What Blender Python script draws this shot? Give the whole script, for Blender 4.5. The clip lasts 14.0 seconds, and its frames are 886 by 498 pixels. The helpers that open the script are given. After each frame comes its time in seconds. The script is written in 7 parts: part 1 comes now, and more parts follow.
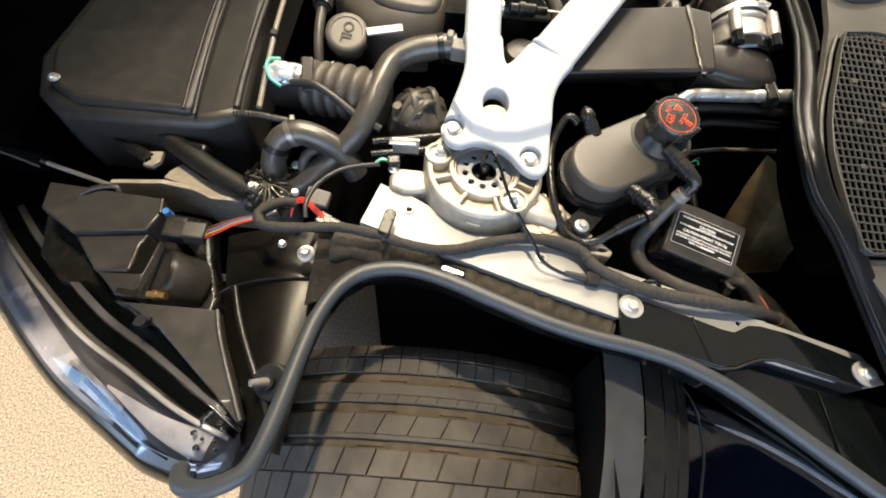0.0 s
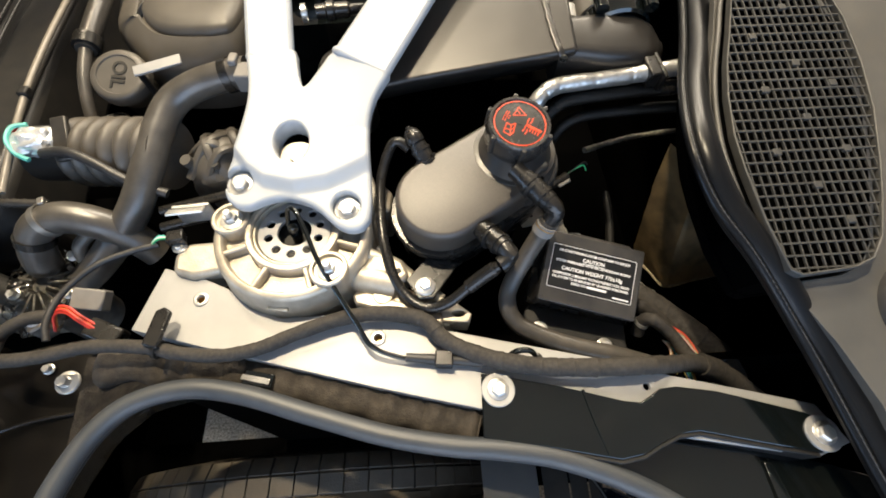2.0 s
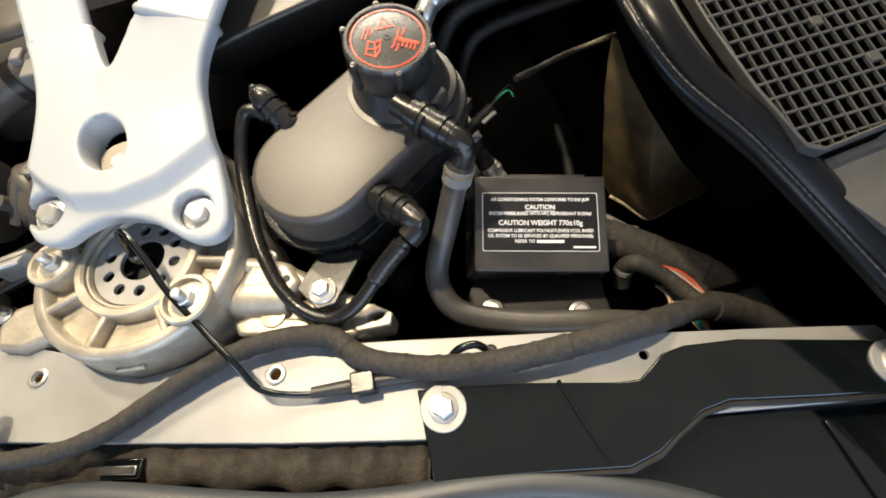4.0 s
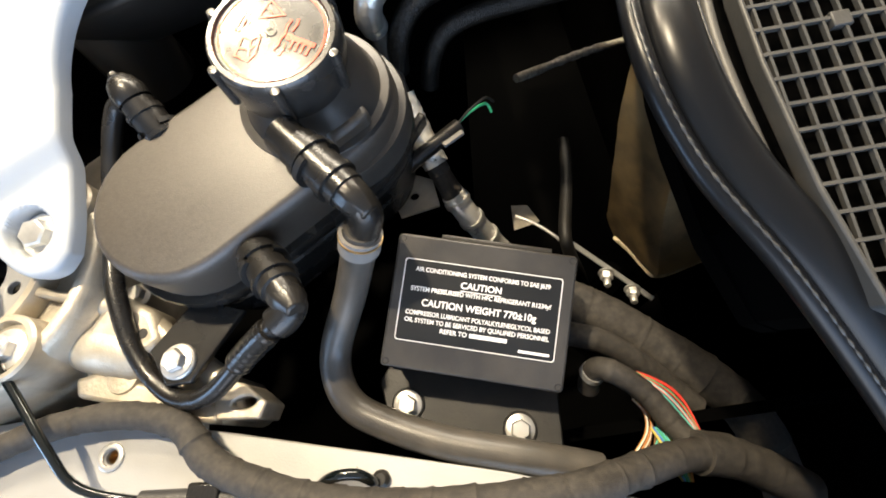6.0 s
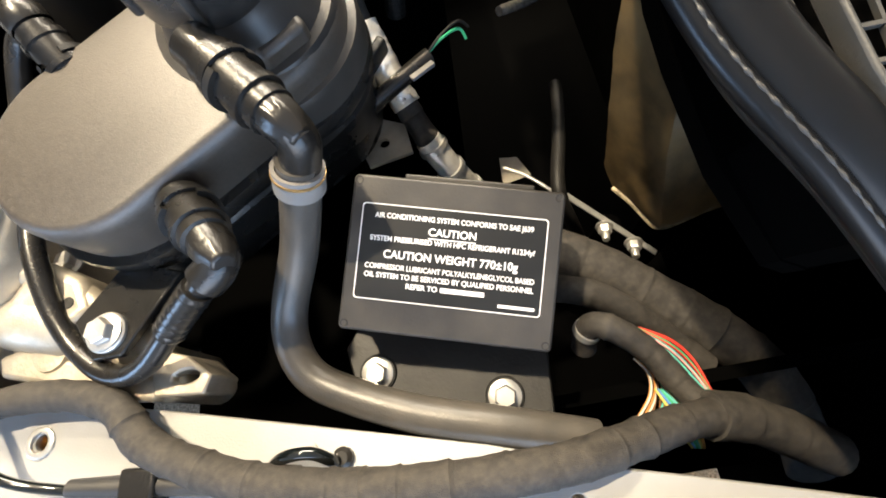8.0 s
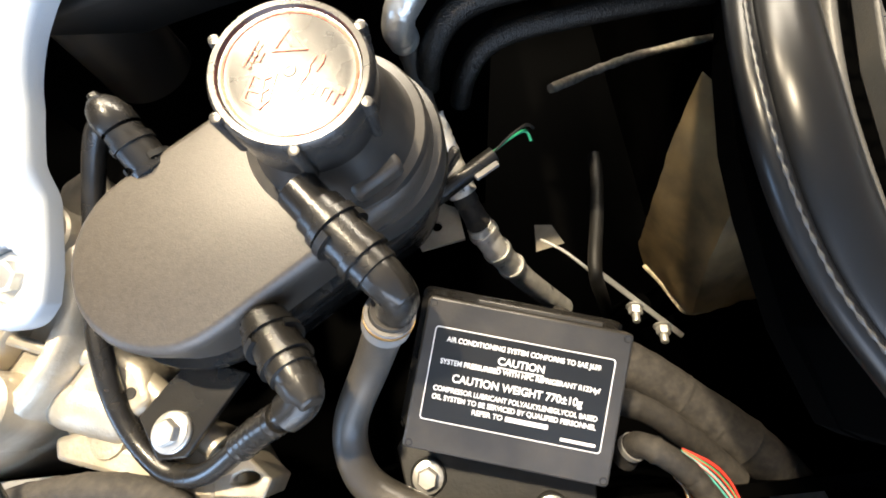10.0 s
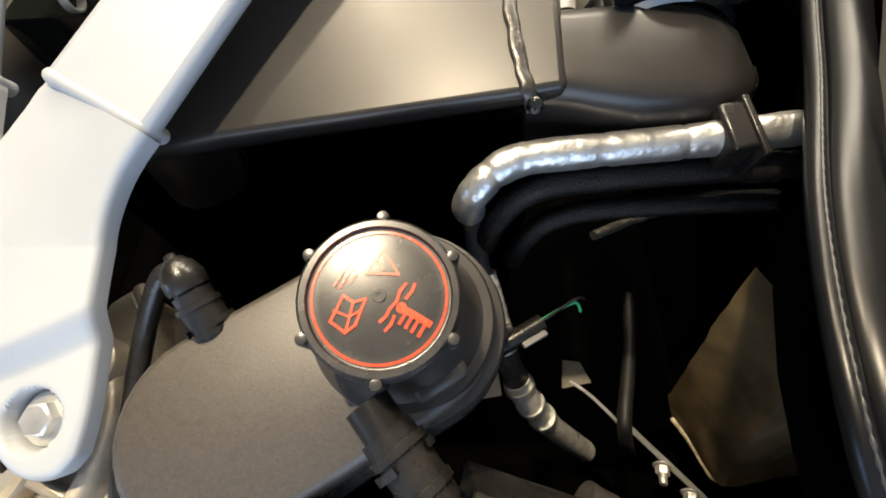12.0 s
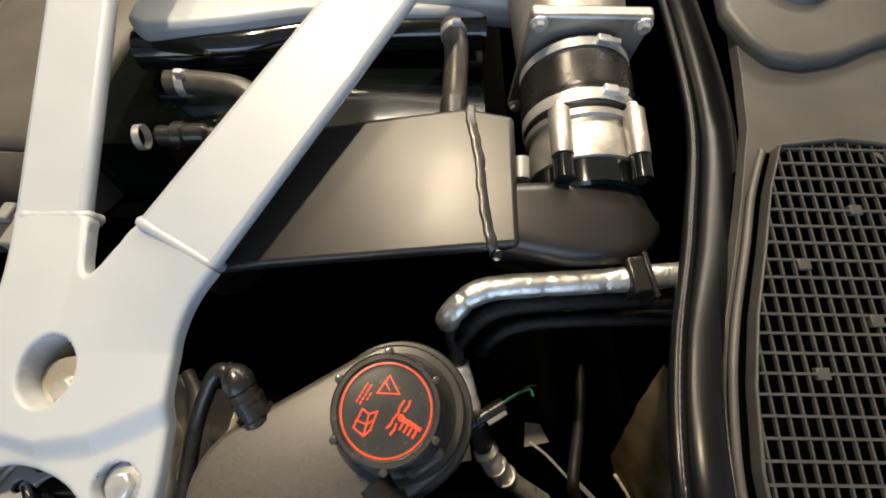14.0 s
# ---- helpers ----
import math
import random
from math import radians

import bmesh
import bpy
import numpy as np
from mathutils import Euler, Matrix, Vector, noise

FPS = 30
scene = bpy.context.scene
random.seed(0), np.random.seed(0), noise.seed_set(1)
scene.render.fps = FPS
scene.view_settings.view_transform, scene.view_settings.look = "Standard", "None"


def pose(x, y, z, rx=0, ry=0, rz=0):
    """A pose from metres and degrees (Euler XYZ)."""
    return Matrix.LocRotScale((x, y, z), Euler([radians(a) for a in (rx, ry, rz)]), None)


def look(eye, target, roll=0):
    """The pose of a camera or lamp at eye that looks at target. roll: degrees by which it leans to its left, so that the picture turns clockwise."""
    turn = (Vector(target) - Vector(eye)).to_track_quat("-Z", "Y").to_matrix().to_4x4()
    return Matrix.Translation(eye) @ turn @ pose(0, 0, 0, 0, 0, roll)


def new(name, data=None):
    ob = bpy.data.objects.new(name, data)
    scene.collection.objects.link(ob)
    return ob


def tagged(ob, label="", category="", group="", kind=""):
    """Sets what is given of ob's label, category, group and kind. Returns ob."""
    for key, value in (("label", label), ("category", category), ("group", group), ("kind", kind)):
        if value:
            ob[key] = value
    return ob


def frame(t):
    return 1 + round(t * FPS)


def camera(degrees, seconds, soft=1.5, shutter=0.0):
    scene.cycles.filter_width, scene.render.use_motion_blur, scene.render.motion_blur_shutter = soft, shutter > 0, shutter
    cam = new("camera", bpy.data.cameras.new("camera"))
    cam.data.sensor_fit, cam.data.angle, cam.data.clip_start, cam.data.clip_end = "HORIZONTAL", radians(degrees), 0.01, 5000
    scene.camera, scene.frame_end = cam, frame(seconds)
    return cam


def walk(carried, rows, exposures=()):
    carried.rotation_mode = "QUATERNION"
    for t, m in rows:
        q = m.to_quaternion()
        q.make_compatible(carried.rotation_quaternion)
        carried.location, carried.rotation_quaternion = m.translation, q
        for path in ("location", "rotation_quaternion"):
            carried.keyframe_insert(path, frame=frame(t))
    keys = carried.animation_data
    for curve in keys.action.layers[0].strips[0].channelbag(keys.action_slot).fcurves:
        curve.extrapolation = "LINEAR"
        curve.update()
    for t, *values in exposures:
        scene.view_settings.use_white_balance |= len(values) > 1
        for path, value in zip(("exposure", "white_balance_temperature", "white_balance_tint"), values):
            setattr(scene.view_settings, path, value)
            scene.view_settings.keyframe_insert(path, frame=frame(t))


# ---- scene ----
cam = camera(89.6, 14.0, 1.8)
PATH = [
    (0, (0.07, -0.004, 1.404), (0.149, 0.981, -0.336), 10.2),
    (0.5, (0.113, 0.029, 1.393), (0.188, 1.035, -0.335), 7.8),
    (1, (0.179, 0.072, 1.371), (0.281, 1.078, -0.355), 6.2),
    (1.5, (0.241, 0.113, 1.345), (0.354, 1.101, -0.39), 4.7),
    (2, (0.283, 0.15, 1.321), (0.375, 1.127, -0.421), 1.5),
    (2.5, (0.306, 0.178, 1.302), (0.376, 1.15, -0.445), -2.2),
    (3, (0.334, 0.185, 1.266), (0.389, 1.159, -0.48), -5.5),
    (3.5, (0.349, 0.183, 1.231), (0.413, 1.117, -0.536), -8.1),
    (4, (0.367, 0.186, 1.203), (0.455, 1.126, -0.56), -12.0),
    (4.2, (0.392, 0.214, 1.199), (0.482, 1.15, -0.566), -10.4),
    (6.3, (0.461, 0.278, 1.136), (0.384, 1.071, -0.698), -14.4),
    (6.5, (0.465, 0.277, 1.131), (0.39, 1.056, -0.709), -14.8),
    (7, (0.473, 0.266, 1.105), (0.389, 1.037, -0.738), -16.9),
    (7.2, (0.476, 0.267, 1.099), (0.377, 1.031, -0.746), -18.2),
    (9.3, (0.457, 0.303, 1.102), (0.369, 0.999, -0.77), -17.1),
    (9.5, (0.455, 0.311, 1.109), (0.369, 1.013, -0.762), -15.6),
    (10, (0.441, 0.34, 1.131), (0.376, 1.036, -0.743), -11.8),
    (10.5, (0.439, 0.365, 1.148), (0.382, 1.088, -0.716), -9.3),
    (11, (0.435, 0.384, 1.159), (0.385, 1.232, -0.651), -6.7),
    (11.5, (0.424, 0.4, 1.161), (0.372, 1.309, -0.62), -4.6),
    (12, (0.415, 0.406, 1.159), (0.359, 1.316, -0.621), -3.4),
    (12.5, (0.414, 0.406, 1.159), (0.35, 1.304, -0.626), -3.2),
    (13, (0.418, 0.401, 1.176), (0.357, 1.293, -0.612), -2.6),
    (13.5, (0.411, 0.398, 1.218), (0.362, 1.373, -0.528), -1.3),
    (14, (0.413, 0.416, 1.266), (0.439, 1.439, -0.452), 2.4),
]
EXPOSURES = [(0, 0.75), (1, 0.75), (2, 0.65), (3, 0.48), (4, 0.58), (5.2, 0.89), (6.4, 1.25), (7.2, 1.34), (9.3, 1.65), (10.0, 1.61), (10.5, 1.21), (11, 0.83), (12, 0.71), (13, 0.73), (14, 0.23)]
walk(cam, [(t, look(eye, target, roll)) for t, eye, target, roll in PATH], EXPOSURES)

# ---------------------------------------------------------------- light
world = bpy.data.worlds.new("showroom_world")
scene.world = world
world.use_nodes = True
wn = world.node_tree
sky = wn.nodes.new("ShaderNodeTexSky")
sky.sky_type, sky.sun_disc = "NISHITA", False
sky.sun_elevation, sky.sun_rotation = radians(35), radians(200)
wn.links.new(sky.outputs["Color"], wn.nodes["Background"].inputs["Color"])
wn.nodes["Background"].inputs["Strength"].default_value = 0.12


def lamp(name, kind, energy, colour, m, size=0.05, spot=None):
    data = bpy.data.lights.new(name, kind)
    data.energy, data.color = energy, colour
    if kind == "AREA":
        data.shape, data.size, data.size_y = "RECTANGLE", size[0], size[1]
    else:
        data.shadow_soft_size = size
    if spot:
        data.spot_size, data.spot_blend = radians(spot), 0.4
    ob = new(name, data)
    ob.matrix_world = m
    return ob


KEY = (-0.05, 1.05, 3.08)
WARM = (1.0, 0.83, 0.58)
lamp("spot_key", "SPOT", 172, WARM, look(KEY, (0.28, 0.33, 0.85)), 0.045, 44)
for i, (x, y, watts) in enumerate(((-0.47, 2.08, 105),)):
    lamp("spot_row", "SPOT", watts, WARM, look((x, y, 3.08), (0.50 + 0.25 * x, 0.04 + 0.2 * y, 0.8)), 0.06, 40)
lamp("spot_front", "SPOT", 430, WARM, look((-1.15, -0.30, 3.08), (-0.98, -0.12, 0.0)), 0.06, 36)
# two broad fill lamps added overhead to lift the shadows
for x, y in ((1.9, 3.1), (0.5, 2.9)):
    lamp("ceiling_fill", "AREA", 62, (1.0, 0.88, 0.70), look((x, y, 3.17), (x, y, 0)), (1.2, 0.5))
lamp("window_light", "AREA", 53, (0.36, 0.60, 1.0), look((0.75, -2.98, 1.70), (0.75, 0, 1.60)), (4.4, 2.5))
lamp("side_window_light", "AREA", 60, (0.36, 0.60, 1.0), look((-5.9, -1.85, 1.9), (0, 0, 0.9)), (2.1, 1.9))

# ---------------------------------------------------------------- materials
def mat(name, base, rough=0.5, metal=0.0, var=0.2, scale=30.0, bump=0.1, bscale=300.0, dust=0.0, coat=0.0, dust_col=(0.30, 0.25, 0.19), spec=0.5, bdist=0.001):
    m = bpy.data.materials.new(name)
    m.use_nodes = True
    t = m.node_tree
    n, l = t.nodes, t.links
    p = n["Principled BSDF"]
    co = n.new("ShaderNodeTexCoord")
    big = n.new("ShaderNodeTexNoise")
    big.inputs["Scale"].default_value, big.inputs["Detail"].default_value = scale, 5
    l.new(co.outputs["Object"], big.inputs["Vector"])
    fine = n.new("ShaderNodeTexNoise")
    fine.inputs["Scale"].default_value, fine.inputs["Detail"].default_value = bscale, 3
    l.new(co.outputs["Object"], fine.inputs["Vector"])
    ramp = n.new("ShaderNodeValToRGB")
    ramp.color_ramp.elements[0].position, ramp.color_ramp.elements[1].position = 0.3, 0.7
    ramp.color_ramp.elements[0].color = (*[c * (1 - var) for c in base], 1)
    ramp.color_ramp.elements[1].color = (*[min(1, c * (1 + var)) for c in base], 1)
    l.new(big.outputs["Fac"], ramp.inputs["Fac"])
    colour = ramp.outputs["Color"]
    if dust:
        mix = n.new("ShaderNodeMix")
        mix.data_type = "RGBA"
        mul = n.new("ShaderNodeMath")
        mul.operation = "MULTIPLY"
        patch = n.new("ShaderNodeTexNoise")
        patch.inputs["Scale"].default_value, patch.inputs["Detail"].default_value = scale * 2.3, 8
        l.new(co.outputs["Object"], patch.inputs["Vector"])
        clip = n.new("ShaderNodeMapRange")
        clip.inputs["From Min"].default_value, clip.inputs["From Max"].default_value = 0.4, 0.8
        l.new(patch.outputs["Fac"], clip.inputs["Value"])
        l.new(clip.outputs["Result"], mul.inputs[0])
        mul.inputs[1].default_value = dust
        l.new(mul.outputs[0], mix.inputs["Factor"])
        l.new(colour, mix.inputs["A"])
        mix.inputs["B"].default_value = (*dust_col, 1)
        colour = mix.outputs["Result"]
    l.new(colour, p.inputs["Base Color"])
    rr = n.new("ShaderNodeMapRange")
    rr.inputs["To Min"].default_value, rr.inputs["To Max"].default_value = max(0.02, rough - 0.08), min(1, rough + 0.08)
    l.new(big.outputs["Fac"], rr.inputs["Value"])
    l.new(rr.outputs["Result"], p.inputs["Roughness"])
    p.inputs["Metallic"].default_value = metal
    p.inputs["Coat Weight"].default_value = coat
    p.inputs["Coat Roughness"].default_value = 0.05
    p.inputs["Specular IOR Level"].default_value = spec
    if bump:
        b = n.new("ShaderNodeBump")
        b.inputs["Strength"].default_value, b.inputs["Distance"].default_value = bump, bdist
        l.new(fine.outputs["Fac"], b.inputs["Height"])
        l.new(b.outputs["Normal"], p.inputs["Normal"])
    return m


def clear(name, tint=(1, 1, 1), rough=0.0):
    """Thin clear plastic: see-through, with a gloss that grows at grazing angles."""
    m = bpy.data.materials.new(name)
    m.use_nodes = True
    t = m.node_tree
    t.nodes.clear()
    out = t.nodes.new("ShaderNodeOutputMaterial")
    mix, tr, gl, fr = (t.nodes.new(k) for k in ("ShaderNodeMixShader", "ShaderNodeBsdfTransparent", "ShaderNodeBsdfGlossy", "ShaderNodeFresnel"))
    tr.inputs["Color"].default_value = (*tint, 1)
    gl.inputs["Roughness"].default_value = rough
    fr.inputs["IOR"].default_value = 1.5
    t.links.new(fr.outputs[0], mix.inputs[0])
    t.links.new(tr.outputs[0], mix.inputs[1])
    t.links.new(gl.outputs[0], mix.inputs[2])
    t.links.new(mix.outputs[0], out.inputs[0])
    return m


M_TANK = mat("grained_black_plastic", (0.050, 0.042, 0.034), 0.46, 0, 0.20, 420, 0.13, 1300, 0.05, spec=0.85)
M_PLASTIC = mat("black_plastic", (0.012, 0.0115, 0.011), 0.27, 0, 0.2, 40, 0.10, 900, 0.025)
M_SATIN = mat("satin_black_plastic", (0.032, 0.030, 0.028), 0.34, 0, 0.15, 20, 0.08, 700, 0.08)
M_DULL = mat("dull_dark_plastic", (0.0055, 0.0055, 0.0055), 0.55, 0, 0.25, 25, 0.2, 500, 0.04)
M_GLOSS = mat("gloss_black_paint", (0.0035, 0.0052, 0.0055), 0.10, 0, 0.1, 20, 0.0, 200, 0.01, 0.5)
# far darker than paint: the bay's deep shade is put into this colour
M_BAY = mat("bay_shade_black", (0.0004, 0.0004, 0.0004), 0.70, 0, 0.6, 14, 0.2, 90, spec=0.02)
M_RUBBER = mat("black_rubber", (0.026, 0.026, 0.027), 0.42, 0, 0.15, 40, 0.15, 700, 0.05)
M_SEAL = mat("smooth_seal_rubber", (0.0045, 0.0050, 0.0060), 0.31, 0, 0.10, 9, 0.0, spec=0.30)
M_BELLOWS = mat("grey_bellows_rubber", (0.085, 0.076, 0.064), 0.46, 0, 0.15, 40, 0.15, 700, 0.08)
M_AIRBOX = mat("grained_airbox_plastic", (0.027, 0.026, 0.025), 0.40, 0, 0.12, 20, 0.12, 900, 0.06)
M_COOLANT = mat("smooth_coolant_hose", (0.062, 0.057, 0.050), 0.34, 0, 0.25, 45, 0.12, 700, 0.10, spec=0.9)
M_WSEAL = mat("matt_seal_rubber", (0.036, 0.042, 0.050), 0.47, 0, 0.12, 25, 0.12, 700, 0.04, spec=0.7)
M_HOSE = mat("hose_rubber", (0.058, 0.053, 0.047), 0.36, 0, 0.15, 30, 0.15, 900, 0.10)
M_TAPE = mat("cloth_loom_tape", (0.027, 0.024, 0.021), 0.72, 0, 0.35, 120, 0.5, 1700, 0.10)
M_FOAM = mat("dark_foam", (0.040, 0.034, 0.028), 0.95, 0, 0.35, 60, 0.9, 500, 0.12)
M_TYRE = mat("tyre_rubber", (0.088, 0.077, 0.061), 0.72, 0, 0.30, 25, 0.4, 500, 0.16, 0, (0.14, 0.09, 0.055))
M_GROOVE = mat("dusty_groove_rubber", (0.098, 0.079, 0.055), 0.85, 0, 0.35, 40, 0.5, 500, 0.3, 0, (0.14, 0.10, 0.060))
M_ALU = mat("brushed_aluminium", (0.365, 0.365, 0.362), 0.46, 0.3, 0.06, 30, 0.1, 900)
M_CAST = mat("cast_aluminium", (0.52, 0.475, 0.395), 0.44, 0.55, 0.20, 45, 0.30, 420, 0.35, 0, (0.33, 0.26, 0.16))
M_STEEL = mat("zinc_steel", (0.72, 0.71, 0.68), 0.34, 0.72, 0.15, 80, 0.15, 900)
M_BRACE = mat("silver_white_paint", (0.44, 0.465, 0.490), 0.42, 0.05, 0.03, 18, 0.14, 1400, 0, 0.12)
M_SHIELD = mat("satin_black_metal", (0.024, 0.022, 0.020), 0.36, 0.15, 0.06, 25, 0.03, 900, 0.0, spec=0.60)
M_FOIL = mat("crinkled_foil", (0.60, 0.60, 0.58), 0.34, 0.85, 0.20, 90, 0.40, 260, bdist=0.0012)
M_BRONZE = mat("dusty_bronze_shield", (0.19, 0.138, 0.072), 0.40, 0.1, 0.5, 22, 0.25, 60, 0.55, 0, (0.40, 0.28, 0.13))
M_COWL = mat("grey_cowl_plastic", (0.074, 0.072, 0.067), 0.46, 0, 0.12, 15, 0.2, 900, 0.08)
M_MESH = mat("grey_grille_plastic", (0.046, 0.046, 0.044), 0.5, 0, 0.12, 30, 0.15, 900, 0.08)
M_CARPET = mat("beige_loop_carpet", (0.47, 0.39, 0.29), 0.95, 0, 0.60, 190, 1.0, 260, bdist=0.004)
M_RED = mat("red_orange_print", (0.75, 0.08, 0.03), 0.28, 0, 0.08, 80, 0, spec=0.8)
M_WHITE = mat("white_print", (0.78, 0.77, 0.74), 0.5, 0, 0.05, 80, 0)
M_LABEL = mat("black_label_film", (0.008, 0.008, 0.008), 0.35, 0, 0.1, 40, 0)
M_CAP = mat("black_cap_plastic", (0.026, 0.025, 0.024), 0.26, 0, 0.15, 40, 0.05, 900, 0.06, spec=0.8)
M_CHROME = mat("chrome_reflector", (0.85, 0.86, 0.88), 0.06, 1.0, 0.05, 20, 0)
M_LENS = clear("clear_lamp_lens")
M_WRAP = clear("clear_plastic_wrap", (0.93, 0.95, 0.95), 0.1)
M_WALL = mat("white_wall_paint", (0.72, 0.70, 0.67), 0.8, 0, 0.05, 3, 0.1, 300)
M_GREYPL = mat("grey_connector_plastic", (0.20, 0.19, 0.18), 0.5, 0, 0.1, 60, 0.1, 600)
M_WIRES = {k: mat(k + "_wire", c, 0.4, 0, 0.1, 80, 0) for k, c in dict(red=(0.62, 0.05, 0.035), orange=(0.58, 0.24, 0.06), yellow=(0.60, 0.46, 0.10), green=(0.03, 0.34, 0.15), blue=(0.06, 0.20, 0.52), white=(0.75, 0.72, 0.66), brown=(0.18, 0.08, 0.03), teal=(0.10, 0.45, 0.40), pink=(0.7, 0.3, 0.3)).items()}
M_BRASS = mat("aged_brass", (0.50, 0.33, 0.14), 0.35, 0.9, 0.2, 60, 0.2, 500)


# ---------------------------------------------------------------- mesh helpers
def V(*a):
    return Vector(a)


def thing(name, at, label, category, group="", kind=""):
    ob = new(name)
    ob.location = at
    ob.empty_display_size = 0.02
    return tagged(ob, label, category, group, kind)


def link(name, bm, material, parent=None, label="", bevel=0.0, seg=2, smooth=True):
    origin = V(0, 0, 0)
    p = parent
    while p is not None:
        origin += p.location
        p = p.parent
    bmesh.ops.recalc_face_normals(bm, faces=bm.faces)
    bm.transform(Matrix.Translation(-origin))
    me = bpy.data.meshes.new(name)
    bm.to_mesh(me)
    bm.free()
    me.materials.append(material)
    ob = new(name, me)
    ob.parent = parent
    if smooth:
        me.shade_smooth()
        me.set_sharp_from_angle(angle=radians(40))
    if bevel:
        b = ob.modifiers.new("bevel", "BEVEL")
        b.width, b.segments, b.limit_method, b.angle_limit = bevel, seg, "ANGLE", radians(35)
        b.harden_normals = False
    return tagged(ob, label)


def part(name, bm, material, parent, label="", bevel=0.0, seg=2, smooth=True):
    return link(name, bm, material, parent, label, bevel, seg, smooth)


def whole(name, bm, material, label, category, bevel=0.0, seg=2, kind="", group=""):
    return tagged(link(name, bm, material, None, "", bevel, seg), label, category, group, kind)


def frame_from(o, z, x):
    """A frame at o whose z axis is z and whose x axis is near x."""
    z = Vector(z).normalized()
    x = (Vector(x) - z * Vector(x).dot(z)).normalized()
    y = z.cross(x)
    return Matrix(((x[0], y[0], z[0], o[0]), (x[1], y[1], z[1], o[1]), (x[2], y[2], z[2], o[2]), (0, 0, 0, 1)))


def glide(pts, n=8, closed=False):
    """A smooth curve through the points."""
    pts = [Vector(p) for p in pts]
    k = len(pts)
    out = []
    for i in range(k if closed else k - 1):
        if closed:
            a, b, c, d = (pts[(i + j) % k] for j in (-1, 0, 1, 2))
        else:
            a, b, c, d = pts[max(i - 1, 0)], pts[i], pts[i + 1], pts[min(i + 2, k - 1)]
        for j in range(n):
            t = j / n
            out.append(0.5 * (2 * b + (c - a) * t + (2 * a - 5 * b + 4 * c - d) * t * t + (3 * b - a - 3 * c + d) * t ** 3))
    if not closed:
        out.append(pts[-1])
    return out


def tube(pts, r, seg=14, n=8, radius=None, flat=1.0, bm=None, straight=False):
    """A round bar along a smooth line. radius(length so far, total) scales r; flat squeezes it along its side axis."""
    line = [Vector(p) for p in pts] if straight else glide(pts, n)
    bm = bm or bmesh.new()
    total = sum((b - a).length for a, b in zip(line, line[1:]))
    side, s, rings = None, 0.0, []
    for i, p in enumerate(line):
        d = (line[min(i + 1, len(line) - 1)] - line[max(i - 1, 0)]).normalized()
        if side is None:
            side = d.orthogonal().normalized() if abs(d.z) > 0.9 else d.cross(V(0, 0, 1)).normalized()
        side = (side - d * side.dot(d)).normalized()
        up = d.cross(side)
        if i:
            s += (p - line[i - 1]).length
        q = r * (radius(s, total) if radius else 1)
        rings.append([bm.verts.new(p + side * math.cos(a) * q + up * math.sin(a) * q * flat) for a in (2 * math.pi * j / seg for j in range(seg))])
    for a, b in zip(rings, rings[1:]):
        for j in range(seg):
            bm.faces.new((a[j], a[(j + 1) % seg], b[(j + 1) % seg], b[j]))
    bm.faces.new(rings[0])
    bm.faces.new(rings[-1][::-1])
    return bm


def lathe(profile, m=None, seg=40, bm=None, closed=False, start=0.0, sweep=360.0):
    """Turns (radius, height) pairs round the z axis of m."""
    bm = bm or bmesh.new()
    m = m or Matrix()
    full = sweep >= 360
    count = seg if full else seg + 1
    rings = []
    for r, z in profile:
        if r < 1e-6:
            rings.append([bm.verts.new(m @ V(0, 0, z))])
        else:
            rings.append([bm.verts.new(m @ V(r * math.cos(a), r * math.sin(a), z)) for a in (radians(start + sweep * j / seg) for j in range(count))])
    pairs = list(zip(rings, rings[1:])) + ([(rings[-1], rings[0])] if closed else [])
    for a, b in pairs:
        for j in range(count if full else count - 1):
            k = (j + 1) % count
            if len(a) == 1 and len(b) == 1:
                continue
            if len(a) == 1:
                bm.faces.new((a[0], b[k], b[j]))
            elif len(b) == 1:
                bm.faces.new((a[j], a[k], b[0]))
            else:
                bm.faces.new((a[j], a[k], b[k], b[j]))
    return bm


def box(size, m=None, bm=None):
    bm = bm or bmesh.new()
    bmesh.ops.create_cube(bm, size=1, matrix=(m or Matrix()) @ Matrix.Diagonal((*size, 1)))
    return bm


def prism(outline, z0, z1, m=None, holes=(), bm=None):
    """A plate with that outline (x, y) between two heights, with holes cut through it."""
    bm = bm or bmesh.new()
    m = m or Matrix()
    made = bmesh.new()
    edges = []
    for loop in (outline, *holes):
        vs = [made.verts.new((p[0], p[1], z1)) for p in loop]
        edges += [made.edges.new((a, b)) for a, b in zip(vs, vs[1:] + vs[:1])]
    if holes:
        bmesh.ops.triangle_fill(made, use_beauty=True, use_dissolve=False, edges=edges)
    else:
        made.faces.new(made.verts[:])
    got = bmesh.ops.extrude_face_region(made, geom=made.faces[:])
    for v in got["geom"]:
        if isinstance(v, bmesh.types.BMVert):
            v.co.z = z0
    made.transform(m)
    me = bpy.data.meshes.new("tmp")
    made.to_mesh(me)
    made.free()
    bm.from_mesh(me)
    bpy.data.meshes.remove(me)
    return bm


def ring_points(cx, cy, rx, ry=None, n=28):
    ry = ry or rx
    return [(cx + rx * math.cos(2 * math.pi * i / n), cy + ry * math.sin(2 * math.pi * i / n)) for i in range(n)]


